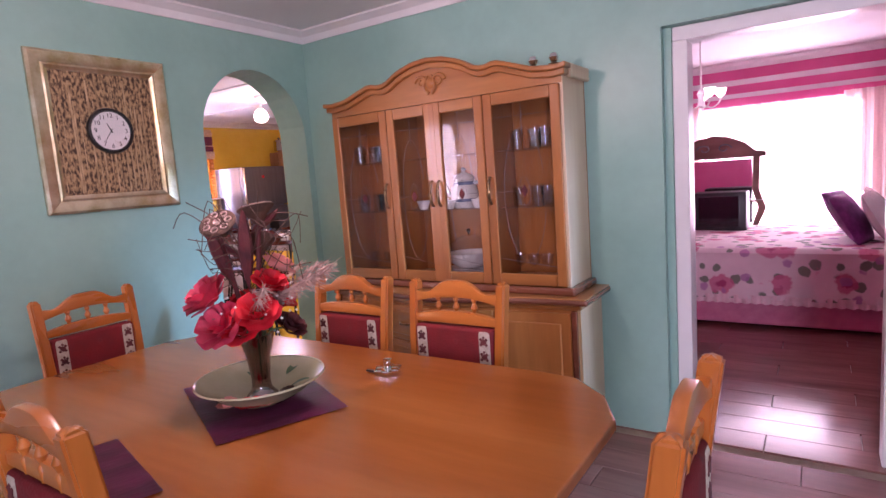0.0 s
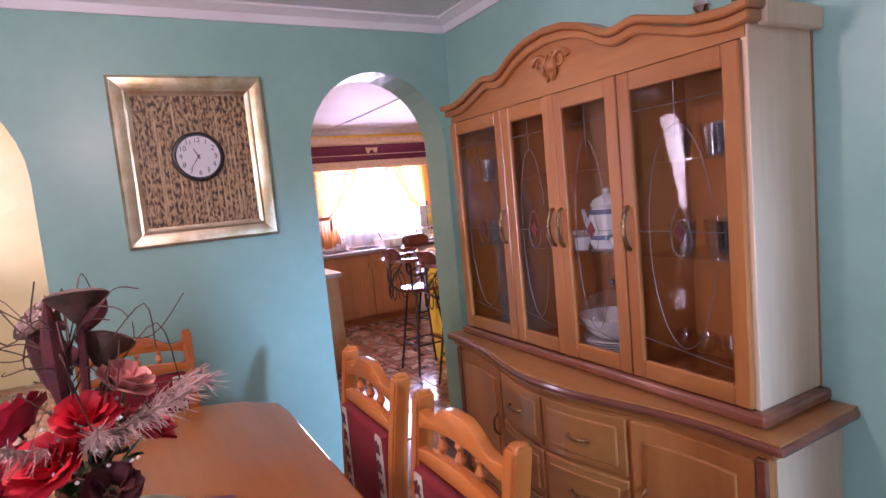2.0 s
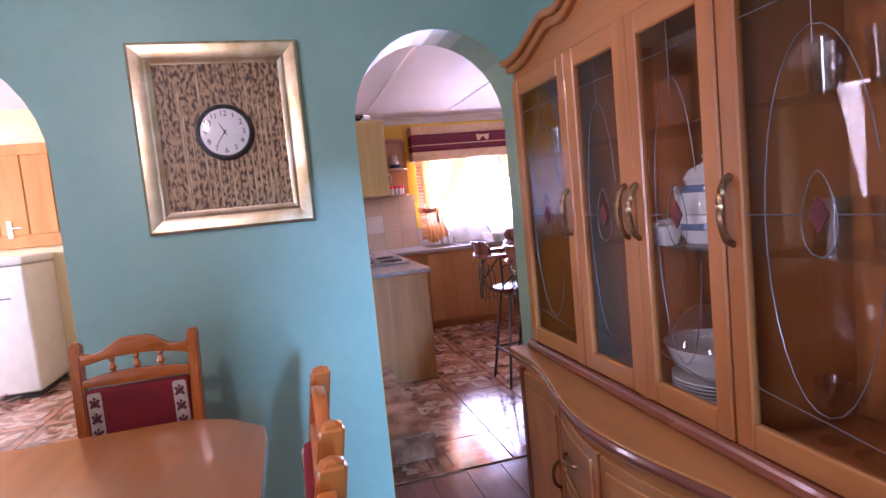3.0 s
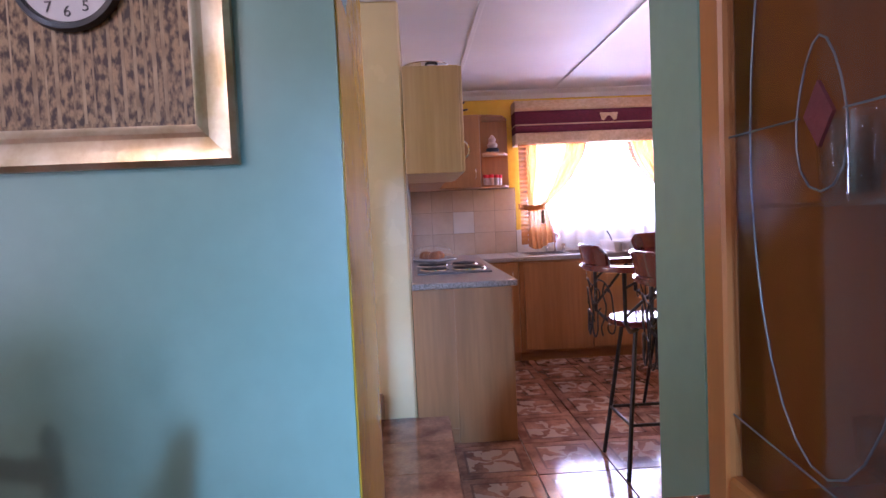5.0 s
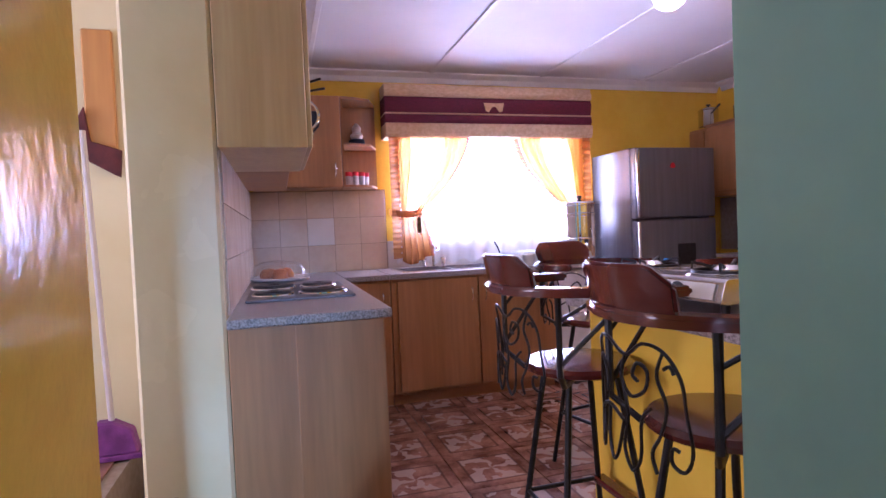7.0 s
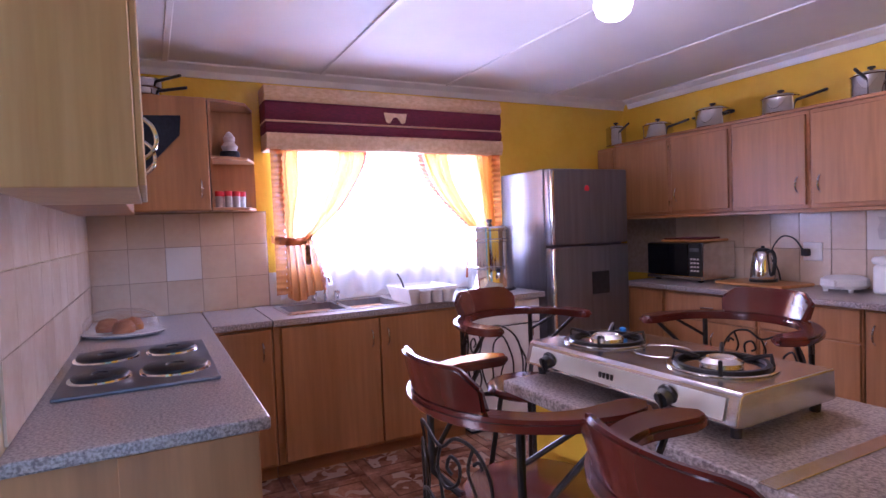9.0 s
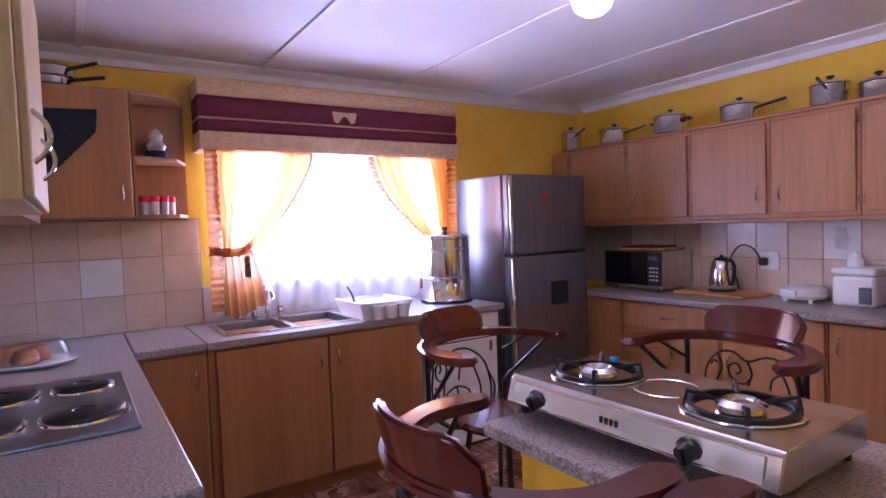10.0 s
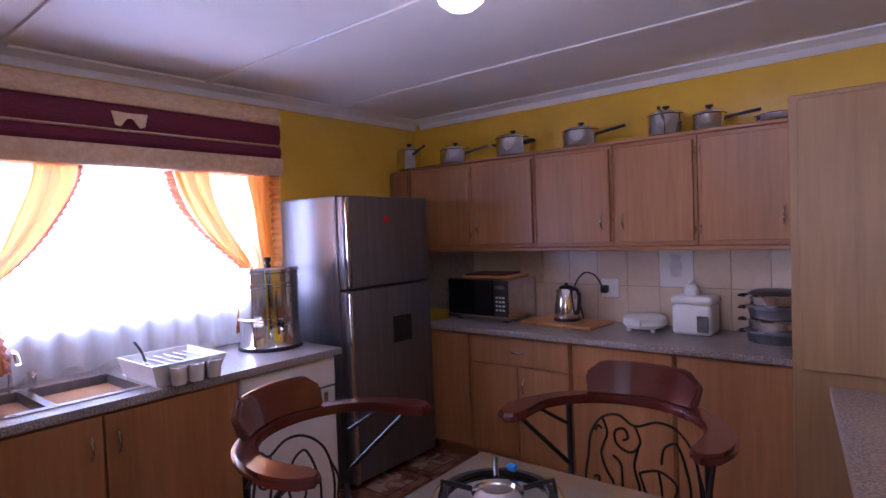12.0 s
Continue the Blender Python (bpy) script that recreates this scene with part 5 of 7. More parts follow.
# back worktop
mw = thing("microwave", "black and silver microwave oven on the worktop", "microwave", (-5.66, 5.97, 0.9), -3)
part("body", box(-0.26, -0.16, 0.015, 0.26, 0.17, 0.29, 0.008, seg=2), STEEL, mw)
part("door", box(-0.255, -0.178, 0.045, 0.14, -0.16, 0.283, 0.004), BLACKGLASS, mw, "black glass door")
part("control_panel", box(0.142, -0.178, 0.045, 0.256, -0.16, 0.283, 0.004), BLACK, mw, "black control panel with a small display")
part("trim", box(-0.258, -0.182, 0.017, 0.258, -0.16, 0.043, 0.003), STEEL, mw)
pn = mw.children[2]
for r in range(4):
    for c in range(3):
        part("button", box(0.165 + c * 0.028, -0.1805, 0.08 + r * 0.028, 0.183 + c * 0.028, -0.178, 0.092 + r * 0.028), WHITEPL, pn)
part("display", box(0.16, -0.1805, 0.225, 0.24, -0.178, 0.25), LEAD, pn)
for x in (-0.2, 0.2):
    for y in (-0.12, 0.12):
        part("foot", box(x - 0.015, y - 0.015, 0, x + 0.015, y + 0.015, 0.015), BLACK, mw)
single("chopping_board", box(-0.2, -0.13, 0, 0.2, 0.13, 0.016, 0.005), PINEW, "orange wooden chopping board on the microwave", "chopping board", at=(-5.64, 5.99, 1.191))
single("chopping_board", box(-0.16, -0.12, 0, 0.16, 0.12, 0.012, 0.004), WINE, "dark red board stacked on the microwave", "chopping board", at=(-5.66, 5.99, 1.2075), rz=5)
single("tray", box(-0.26, -0.15, 0, 0.26, 0.15, 0.022, 0.009, seg=2), PINEW, "wooden serving tray under the kettle", "tray", at=(-5.08, 5.96, 0.9005), rz=-6)
kt = thing("kettle", "shiny steel electric kettle with a black handle", "kettle", (-5.08, 5.97, 0.923), -20)
part("base", lathe([(0, 0), (0.085, 0), (0.085, 0.018), (0, 0.02)], 28), BLACK, kt, smooth=True)
part("body", lathe([(0.078, 0.02), (0.08, 0.03), (0.074, 0.11), (0.06, 0.19), (0.05, 0.205), (0, 0.21)], 30), CHROME, kt, smooth=True)
part("lid", lathe([(0.048, 0.207), (0.04, 0.22), (0.012, 0.228), (0.01, 0.24), (0, 0.242)], 20), BLACK, kt, smooth=True)
part("handle", tube(smoothline([(0.05, 0, 0.20), (0.09, 0, 0.205), (0.115, 0, 0.16), (0.10, 0, 0.07), (0.078, 0, 0.05)], 5), 0.012, 8), BLACK, kt, smooth=True)
part("spout", prism([(-0.05, 0.20), (-0.085, 0.19), (-0.06, 0.15)], "y", -0.02, 0.02, 0.004), CHROME, kt)
so = thing("wall_socket", "cream double wall socket with a black plug", "socket", (-4.86, 6.158, 1.12))
part("face", box(-0.06, -0.012, -0.06, 0.06, 0.0, 0.06, 0.005, seg=2), WHITEPL, so)
part("switch", box(0.02, -0.017, 0.02, 0.04, -0.012, 0.045, 0.002), WHITEPL, so)
part("plug", box(-0.05, -0.06, -0.03, -0.005, -0.012, 0.02, 0.01, seg=2), BLACK, so)
part("cord", tube(smoothline([(-0.03, -0.06, 0.01), (-0.06, -0.11, 0.09), (-0.13, -0.13, 0.10), (-0.19, -0.14, 0.0), (-0.14, -0.15, -0.12), (-0.12, -0.16, -0.185)], 6), 0.005, 6), BLACK, so, smooth=True)
sm = thing("sandwich_maker", "round white sandwich maker on small feet", "sandwich maker", (-4.58, 5.98, 0.9))
part("base", lathe([(0, 0.02), (0.11, 0.02), (0.125, 0.04), (0.12, 0.055), (0, 0.055)], 30), WHITEPL, sm, smooth=True)
part("lid", lathe([(0.122, 0.057), (0.12, 0.075), (0.09, 0.09), (0, 0.095)], 30), WHITEPL, sm, smooth=True)
part("latch", box(-0.02, -0.14, 0.035, 0.02, -0.115, 0.075, 0.004), WHITEPL, sm)
for x, y in ((-0.07, -0.07), (0.07, -0.07), (0.0, 0.09)):
    part("foot", lathe([(0.012, 0), (0.014, 0.02), (0, 0.02)], 10, (x, y, 0)), WHITEPL, sm)
ju = thing("juicer", "white plastic electric juicer with a pusher on top", "juicer", (-4.30, 6.0, 0.9))
part("body", box(-0.105, -0.09, 0, 0.105, 0.09, 0.17, 0.025, seg=4), WHITEPL, ju, smooth=True)
part("top", box(-0.11, -0.095, 0.17, 0.11, 0.095, 0.215, 0.02, seg=3), WHITEPL, ju, smooth=True)
part("feed_tube", lathe([(0.04, 0.21), (0.038, 0.255), (0, 0.256)], 20, (-0.02, 0, 0)), WHITEPL, ju, smooth=True)
part("pusher", lathe([(0.03, 0.255), (0.03, 0.275), (0.016, 0.285), (0.016, 0.3), (0, 0.3)], 20, (-0.02, 0, 0)), WHITEPL, ju, smooth=True)
part("panel", box(0.03, -0.098, 0.02, 0.09, -0.088, 0.11, 0.004), LEAD, ju, "grey control panel")
sp = thing("steamer_pot", "stacked steel steamer pot with dark rims", "steamer", (-3.90, 5.96, 0.9))
for k in range(4):
    part("tier", lathe([(0, k * 0.062), (0.125 - 0.004 * k, k * 0.062), (0.135 - 0.004 * k, k * 0.062 + 0.045), (0.145 - 0.004 * k, k * 0.062 + 0.05), (0.145 - 0.004 * k, k * 0.062 + 0.058), (0, k * 0.062 + 0.058)], 34), (FRIDGE, CHROME)[k % 2], sp, smooth=True)
    for s in (-1, 1):
        part("handle", tube(smoothline([(s * 0.13, -0.04, k * 0.062 + 0.045), (s * 0.165, -0.03, k * 0.062 + 0.045), (s * 0.165, 0.03, k * 0.062 + 0.045), (s * 0.13, 0.04, k * 0.062 + 0.045)], 4), 0.006, 6), BLACK, sp, smooth=True)
part("lid", lathe([(0.13, 0.245), (0.10, 0.262), (0.02, 0.268), (0, 0.268)], 30), FRIDGE, sp, smooth=True)
# gas stove on the island
gs = thing("gas_stove", "two-burner stainless steel gas stove on the island", "gas stove", (-3.79, 3.56, 0.9), 1.5)
part("body", prism([(-0.17, 0.03), (-0.195, 0.035), (-0.175, 0.098), (-0.165, 0.105), (0.18, 0.105), (0.185, 0.03)], "x", -0.36, 0.36, 0.004, seg=2), STEEL, gs)
fp = part("front_panel", prism([(-0.196, 0.045), (-0.199, 0.046), (-0.184, 0.092), (-0.181, 0.091)], "x", -0.33, 0.33), PORC, gs, "pale front panel with worn print")
for x in (-0.235, 0.19):
    kn = lathe([(0, 0), (0.026, 0), (0.026, 0.008), (0.021, 0.012), (0.019, 0.03), (0, 0.031)], 20)
    box(-0.005, -0.02, 0.03, 0.005, 0.02, 0.038, 0.002, kn)
    k = part("knob", kn, BLACK, gs, "black control knob", smooth=True)
    k.matrix_local = pose(x, -0.191, 0.068, 107)
for x in (-0.20, 0.19):
    part("pan", lathe([(0.125, 0.106), (0.128, 0.110), (0.12, 0.112), (0.10, 0.106), (0.05, 0.1055)], 36, (x, 0.0, 0)), CHROME, gs, smooth=True)
    br = part("burner", lathe([(0, 0.106), (0.05, 0.106), (0.052, 0.118), (0.035, 0.128), (0.03, 0.122), (0, 0.12)], 28, (x, 0.0, 0)), STEEL, gs, smooth=True)
    gt = part("grate_ring", lathe([(0.10, 0.108), (0.112, 0.108), (0.112, 0.118), (0.10, 0.118), (0.10, 0.108)], 32, (x, 0.0, 0)), IRON, gs, "black cast iron pan support", smooth=True)
    for i in range(4):
        a = i * math.pi / 2 + 0.6
        c, s = math.cos(a), math.sin(a)
        part("prong", tube([(x + 0.05 * c, 0.05 * s, 0.124), (x + 0.085 * c, 0.085 * s, 0.134), (x + 0.108 * c, 0.108 * s, 0.139), (x + 0.112 * c, 0.112 * s, 0.112)], 0.0055, 6), IRON, gt)
part("flame_clip", box(-0.235, 0.09, 0.118, -0.215, 0.105, 0.132, 0.003), mat("blue_enamel", (0.03, 0.25, 0.65), None, rough=0.3), gs, "small blue clip")
for x in (-0.33, 0.33):
    for y in (-0.15, 0.15):
        part("foot", lathe([(0.012, 0), (0.015, 0.032), (0, 0.032)], 10, (x, y, 0)), BLACK, gs)
part("press_ring", lathe([(0.075, 0.1052), (0.078, 0.1065), (0.081, 0.1052)], 30, (-0.005, 0.02, 0)), STEEL, gs)
bx = bmesh.new()
for x in (-0.035, -0.021, -0.007, 0.007):
    box(x, -0.1945, 0.06, x + 0.009, -0.1915, 0.075, bm=bx)
part("name_mark", bx, BLACK, gs, "small dark maker's mark")
# globe lamp
gl = thing("ceiling_lamp", "glowing white globe ceiling lamp", "ceiling lamp", (-4.33, 3.95, KC))
part("base", lathe([(0, 0), (0.06, 0), (0.055, -0.03), (0.018, -0.04), (0.018, -0.13), (0.045, -0.15), (0, -0.15)], 24), WHITEPL, gl, smooth=True)
g = part("globe", lathe([(0.04, -0.15), (0.055, -0.165), (0.07, -0.195), (0.074, -0.225), (0.063, -0.26), (0.037, -0.28), (0, -0.286)], 30), BULB, gl, "lit white glass globe", smooth=True)
g.visible_shadow = False

# patterned floor tiles
def pattern_tile(name):
    """Brown marbled tile with pale and dark wedges running to the corners."""
    m = mat(name, (0.15, 0.055, 0.032), (0.40, 0.20, 0.12), 7, 0.11, 0.03, fine=0.35)
    nt = m.node_tree
    b = nt.nodes["Principled BSDF"]
    tc, sep = nt.nodes.new("ShaderNodeTexCoord"), nt.nodes.new("ShaderNodeSeparateXYZ")
    nt.links.new(tc.outputs["Object"], sep.inputs[0])
    def op(o, a, c=None):
        n = nt.nodes.new("ShaderNodeMath")
        n.operation = o
        for i, q in enumerate((a, c)):
            if q is None:
                continue
            if isinstance(q, (int, float)):
                n.inputs[i].default_value = q
            else:
                nt.links.new(q, n.inputs[i])
        return n.outputs[0]
    ang = op("ARCTAN2", sep.outputs[1], sep.outputs[0])
    wob = nt.nodes.new("ShaderNodeTexNoise")
    wob.inputs["Scale"].default_value = 9
    shift = nt.nodes.new("ShaderNodeVectorMath")
    info = nt.nodes.new("ShaderNodeObjectInfo")
    shift.operation, shift.inputs[1].default_value = "MULTIPLY_ADD", (13, 17, 0)
    nt.links.new(info.outputs["Random"], shift.inputs[0])
    nt.links.new(tc.outputs["Object"], shift.inputs[2])
    nt.links.new(shift.outputs[0], wob.inputs["Vector"])
    spin = op("SINE", op("ADD", op("MULTIPLY", ang, 4.0), op("MULTIPLY", wob.outputs[0], 14.0)))
    far = op("MAXIMUM", op("ABSOLUTE", sep.outputs[0]), op("ABSOLUTE", sep.outputs[1]))
    edge = op("GREATER_THAN", far, 0.135)
    wedge = op("GREATER_THAN", spin, 0.15)
    pick = op("MULTIPLY", wedge, op("SUBTRACT", 1.0, edge))
    dark = nt.nodes.new("ShaderNodeMix")
    dark.data_type = "RGBA"
    nt.links.new(op("MULTIPLY", pick, 0.72), dark.inputs[0])
    nt.links.new(b.inputs["Base Color"].links[0].from_socket, dark.inputs[6])
    dark.inputs[7].default_value = (0.50, 0.36, 0.27, 1)
    line = nt.nodes.new("ShaderNodeMix")
    line.data_type = "RGBA"
    near_line = op("LESS_THAN", op("ABSOLUTE", op("SUBTRACT", far, 0.135)), 0.006)
    nt.links.new(op("MULTIPLY", near_line, 0.7), line.inputs[0])
    nt.links.new(dark.outputs[2], line.inputs[6])
    line.inputs[7].default_value = (0.10, 0.045, 0.03, 1)
    nt.links.new(line.outputs[2], b.inputs["Base Color"])
    return m


FTILE = pattern_tile("brown_patterned_floor_tile")


def piece(name, me, parent, at, rot=(0, 0, 0)):
    ob = new(name, me)
    ob.parent = parent
    ob.matrix_basis = pose(*at, *rot)
    return ob


def mesh_of(bm, material, name="piece"):
    me = bpy.data.meshes.new(name)
    bm.to_mesh(me)
    bm.free()
    me.materials.append(material)
    return me


floor_k = bpy.data.objects["floor_kitchen"]
T = 0.385
tile_me = mesh_of(box(-T / 2 + 0.003, -T / 2 + 0.003, -0.012, T / 2 - 0.003, T / 2 - 0.003, 0, 0.0015), FTILE, "tile")
for i in range(-5, 6):
    for j in range(-2, 10):
        x, y = -4.52 + T * (i + 0.5), 2.56 + T * (j + 0.5)
        if -6.7 < x < -2.45 and 1.6 < y < 6.3:
            piece("tile", tile_me, floor_k, (x, y, 0), (0, 0, 90 * ((i + j) % 4)))

# steps up to the passage
SHIFT[:] = (-0.27, -0.08)
step = thing("steps", "brown patterned tiled steps beside the arch", "steps", (0, 0, 0))
part("lower_step", box(-4.217, 1.80, 0, -2.80, 2.16, 0.142), GROUT, step)
part("upper_step", box(-4.217, 1.60, 0, -3.50, 1.80, 0.288), GROUT, step)
for k in range(4):
    x = -4.215 + 0.354 * k
    w = 0.352
    part("tile", box(x, 1.802, 0.142, x + w, 2.165, 0.154, 0.0015), FTILE, step)
    part("riser_tile", box(x, 2.16, 0.004, x + w, 2.172, 0.141, 0.0015), FTILE, step)
part("riser_tile", box(-2.80, 1.803, 0.004, -2.788, 2.17, 0.141, 0.0015), FTILE, step)
for k in range(2):
    part("tile", box(-4.215 + k * 0.354, 1.602, 0.288, -3.863 + k * 0.354, 1.806, 0.30, 0.0015), FTILE, step)
    part("riser_tile", box(-4.215 + k * 0.354, 1.80, 0.156, -3.863 + k * 0.354, 1.812, 0.287, 0.0015), FTILE, step)

# wall tiles
def wall_tiles(wall, plane, at, s0, s1, z0, z1, w, h, pale=()):
    """Tiles on a wall: plane 'x' runs along y, plane 'y' along x."""
    if plane == "x":
        a, b = mesh_of(box(0, 0.0015, 0.0015, 0.008, w - 0.0015, h - 0.0015, 0.0012), TILEW, "tile"), mesh_of(box(0, 0.0015, 0.0015, 0.009, w - 0.0015, h - 0.0015, 0.0012), TILEPALE, "tile")
    else:
        a, b = mesh_of(box(0.0015, -0.008, 0.0015, w - 0.0015, 0, h - 0.0015, 0.0012), TILEW, "tile"), mesh_of(box(0.0015, -0.009, 0.0015, w - 0.0015, 0, h - 0.0015, 0.0012), TILEPALE, "tile")
    n, m = int(round((s1 - s0) / w)), int(round((z1 - z0) / h))
    for i in range(n):
        for j in range(m):
            p = (at, s0 + i * w, z0 + j * h) if plane == "x" else (s0 + i * w, at, z0 + j * h)
            piece("tile", b if (i, j) in pale else a, wall, p)


kw, kn = bpy.data.objects["wall_kitchen_west"], bpy.data.objects["wall_kitchen_north"]
part("tile_bed", box(-6.52, 1.99, 0.9, -6.517, 3.0, 1.52), GROUT, kw)
wall_tiles(kw, "x", -6.517, 1.995, 2.995, 0.9, 1.515, 0.2, 0.205, {(2, 1)})
part("tile_bed", box(-6.5, 6.167, 0.9, -3.72, 6.17, 1.375), GROUT, kn)
part("splashback", box(-6.517, 3.0, 0.9, -6.509, 5.0, 1.115, 0.002), TILEPALE, kw)
wall_tiles(kn, "y", 6.167, -5.95, -3.75, 0.9, 1.375, 0.2, 0.2375, {(7, 1)})
kd = bpy.data.objects["wall_kitchen_south"]
wall_tiles(kd, "y", 1.999, -6.5, -4.30, 0.9, 1.515, 0.2, 0.205)
GREYINK = mat("faded_grey_print", (0.50, 0.45, 0.42), (0.58, 0.53, 0.5), 20, 0.3)
jug = [(-0.03, -0.06), (0.03, -0.06), (0.04, 0.0), (0.025, 0.04), (0.03, 0.07), (-0.035, 0.075), (-0.025, 0.04), (-0.04, 0.0)]
part("jug_print", prism([(-4.45 + u, 1.26 + v) for u, v in jug], "y", 6.155, 6.1575), GREYINK, kn, "faded grey jug print on a tile")

# laminate planks
def planks(parent, x0, x1, y0, y1):
    """Rows of boards 1.2 m long with staggered ends, cut to fit between x0 and x1."""
    cut = {}
    def board(l):
        if l not in cut:
            cut[l] = mesh_of(box(-l / 2 + 0.002, -0.094, -0.012, l / 2 - 0.002, 0.094, 0, 0.0015), LAMIN, "plank")
        return cut[l]
    for j in range(int((y1 - y0) / 0.19)):
        a = x0
        b = x0 + (1.2, 0.4, 0.8)[j % 3]
        while a < x1 - 0.01:
            b = min(b, x1)
            piece("plank", board(round(b - a, 3)), parent, ((a + b) / 2, y0 + 0.095 + j * 0.19, 0))
            a, b = b, b + 1.2


planks(bpy.data.objects["floor_dining"], WX - 0.2, 2.6, -2.55, DY)
planks(bpy.data.objects["floor_bedroom"], -2.2, 2.4, DY + 0.004, 7.0)
fl = bpy.data.objects["floor_passage"]
for i in range(6):
    for j in range(9):
        piece("tile", tile_me, fl, (-2.9 - T * (i + 0.5), 1.5 - T * (j + 0.5), 0.30))

# ---- things in the dining room ----
SHIFT[:] = (0.0, 0.0)
TREEBARK = mat("forest_print", (0.05, 0.022, 0.010), (0.46, 0.30, 0.15), 58, 0.5, 0.1, stretch=(1, 1.3, 0.7), detail=8, contrast=(0.40, 0.60), fine=0.5)
TRUNK = mat("pale_trunk_print", (0.30, 0.19, 0.09), (0.58, 0.42, 0.24), 40, 0.5, 0, stretch=(1, 1, 0.4))
DIAL = mat("white_clock_dial", (0.78, 0.76, 0.76), None, rough=0.25)


def text_mesh(s, size):
    c = bpy.data.curves.new("text", "FONT")
    c.body, c.size, c.align_x, c.align_y, c.extrude = s, size, "CENTER", "CENTER", 0.0006
    o = bpy.data.objects.new("text", c)
    scene.collection.objects.link(o)
    bpy.context.view_layer.update()
    me = bpy.data.meshes.new_from_object(o.evaluated_get(bpy.context.evaluated_depsgraph_get()))
    bpy.data.objects.remove(o)
    me.materials.clear()
    me.materials.append(BLACK)
    return me


def clock_picture():
    t = thing("clock_picture", "gold framed forest picture with a round clock set in it", "picture", (WX, 1.238, 1.772))
    hw, hh = 0.335, 0.388
    prof = [(0.0, 0.0), (0.0, 0.018), (0.012, 0.028), (0.03, 0.026), (0.06, 0.016), (0.07, 0.020), (0.08, 0.014), (0.088, 0.012), (0.088, 0.0)]
    for side in range(4):
        bm = bmesh.new()
        ends = []
        for s in (-1, 1):
            row = []
            for d, h in prof:
                if side % 2 == 0:
                    y, z = s * (hw - d), (hh - d) * (1 if side == 0 else -1)
                else:
                    z, y = s * (hh - d), (hw - d) * (1 if side == 1 else -1)
                row.append(bm.verts.new((0.004 + h, y, z)))
            ends.append(row)
        for i in range(len(prof) - 1):
            bm.faces.new((ends[0][i], ends[0][i + 1], ends[1][i + 1], ends[1][i]))
        bmesh.ops.recalc_face_normals(bm, faces=bm.faces)
        part("frame_side", bm, GOLD, t, "gold and silver moulded frame", smooth=True)
    part("picture", box(0.002, -hw + 0.085, -hh + 0.085, 0.010, hw - 0.085, hh - 0.085), TREEBARK, t, "brown forest print")
    pic = t.children[-1]
    random.seed(4)
    for k in range(18):
        y = -0.225 + 0.0265 * k + random.uniform(-0.012, 0.012)
        w = random.uniform(0.0015, 0.005)
        part("printed_trunk", box(0.0101, y - w, -0.29, 0.0106, y + w, random.uniform(0.1, 0.3)), TRUNK, pic)
    c = part("clock", lathe([(0, 0.0), (0.112, 0.0), (0.116, 0.012), (0.112, 0.024), (0.102, 0.026), (0.097, 0.016), (0, 0.016)], 48), BLACK, t, "round black rimmed clock", smooth=True)
    c.matrix_local = pose(0.010, 0.005, 0.015, 90, 0, 90)
    part("dial", lathe([(0, 0.017), (0.096, 0.017), (0.096, 0.0165)], 48), DIAL, c)
    for h in range(1, 13):
        a = math.pi / 2 - h * math.pi / 6
        o = new("numeral", text_mesh(str(h), 0.032))
        o.parent = c
        o.matrix_local = pose(0.076 * math.cos(a), 0.076 * math.sin(a), 0.018)
    for ang, ln, w in ((215, 0.062, 0.0022), (-28, 0.042, 0.003)):
        a = math.pi / 2 - math.radians(ang)
        d, n = Vector((math.cos(a), math.sin(a), 0)), Vector((-math.sin(a), math.cos(a), 0))
        part("clock_hand", prism([tuple((d * -0.012 + n * w)[:2]), tuple((d * -0.012 - n * w)[:2]), tuple((d * ln - n * w * 0.6)[:2]), tuple((d * ln + n * w * 0.6)[:2])], "z", 0.0185, 0.0195), BLACK, c)
    g = part("clock_glass", lathe([(0, 0.0225), (0.10, 0.022)], 40), GLASS, c, smooth=True)
    g.visible_shadow = False


clock_picture()
TT = 0.7805


def ripple_cloth(hw, hl, seed):
    return sheet(lambda u, v: Vector(((u - 0.5) * 2 * hw, (v - 0.5) * 2 * hl, 0.002 + 0.0018 * (1 + noise.noise(Vector((u * 7 + seed, v * 9, 0)))))), 20, 16, thick=-0.0015)


single("placemat", ripple_cloth(0.27, 0.185, 1), PURPLE, "purple satin placemat under the bowl", "placemat", at=(-1.06, 0.78, TT), rz=-24, smooth=True)
single("placemat", ripple_cloth(0.20, 0.12, 5), PURPLE, "purple satin placemat on the table", "placemat", at=(-1.03, 0.24, TT), rz=-14, smooth=True)
bo = thing("serving_bowl", "wide olive ceramic bowl with painted leaves", "bowl", (-1.03, 0.77, TT + 0.006))
part("bowl", lathe([(0, 0.004), (0.07, 0.0), (0.09, 0.006), (0.14, 0.035), (0.185, 0.07), (0.192, 0.072), (0.19, 0.076), (0.17, 0.062), (0.12, 0.03), (0.07, 0.012), (0, 0.01)], 48), BOWLM, bo, smooth=True)
part("rim", lathe([(0.191, 0.072), (0.196, 0.074), (0.194, 0.079), (0.189, 0.077), (0.191, 0.072)], 48), BOWLM, bo, "olive glazed rim", smooth=True)


def leaf_mesh(l, w):
    return sheet(lambda u, v: Vector(((v - 0.5) * 2 * w * math.sin(math.pi * min(1, u * 0.96 + 0.02)) ** 0.8, u * l, 0.25 * l * u * (1 - u) + 0.3 * w * abs(v - 0.5))), 8, 4)


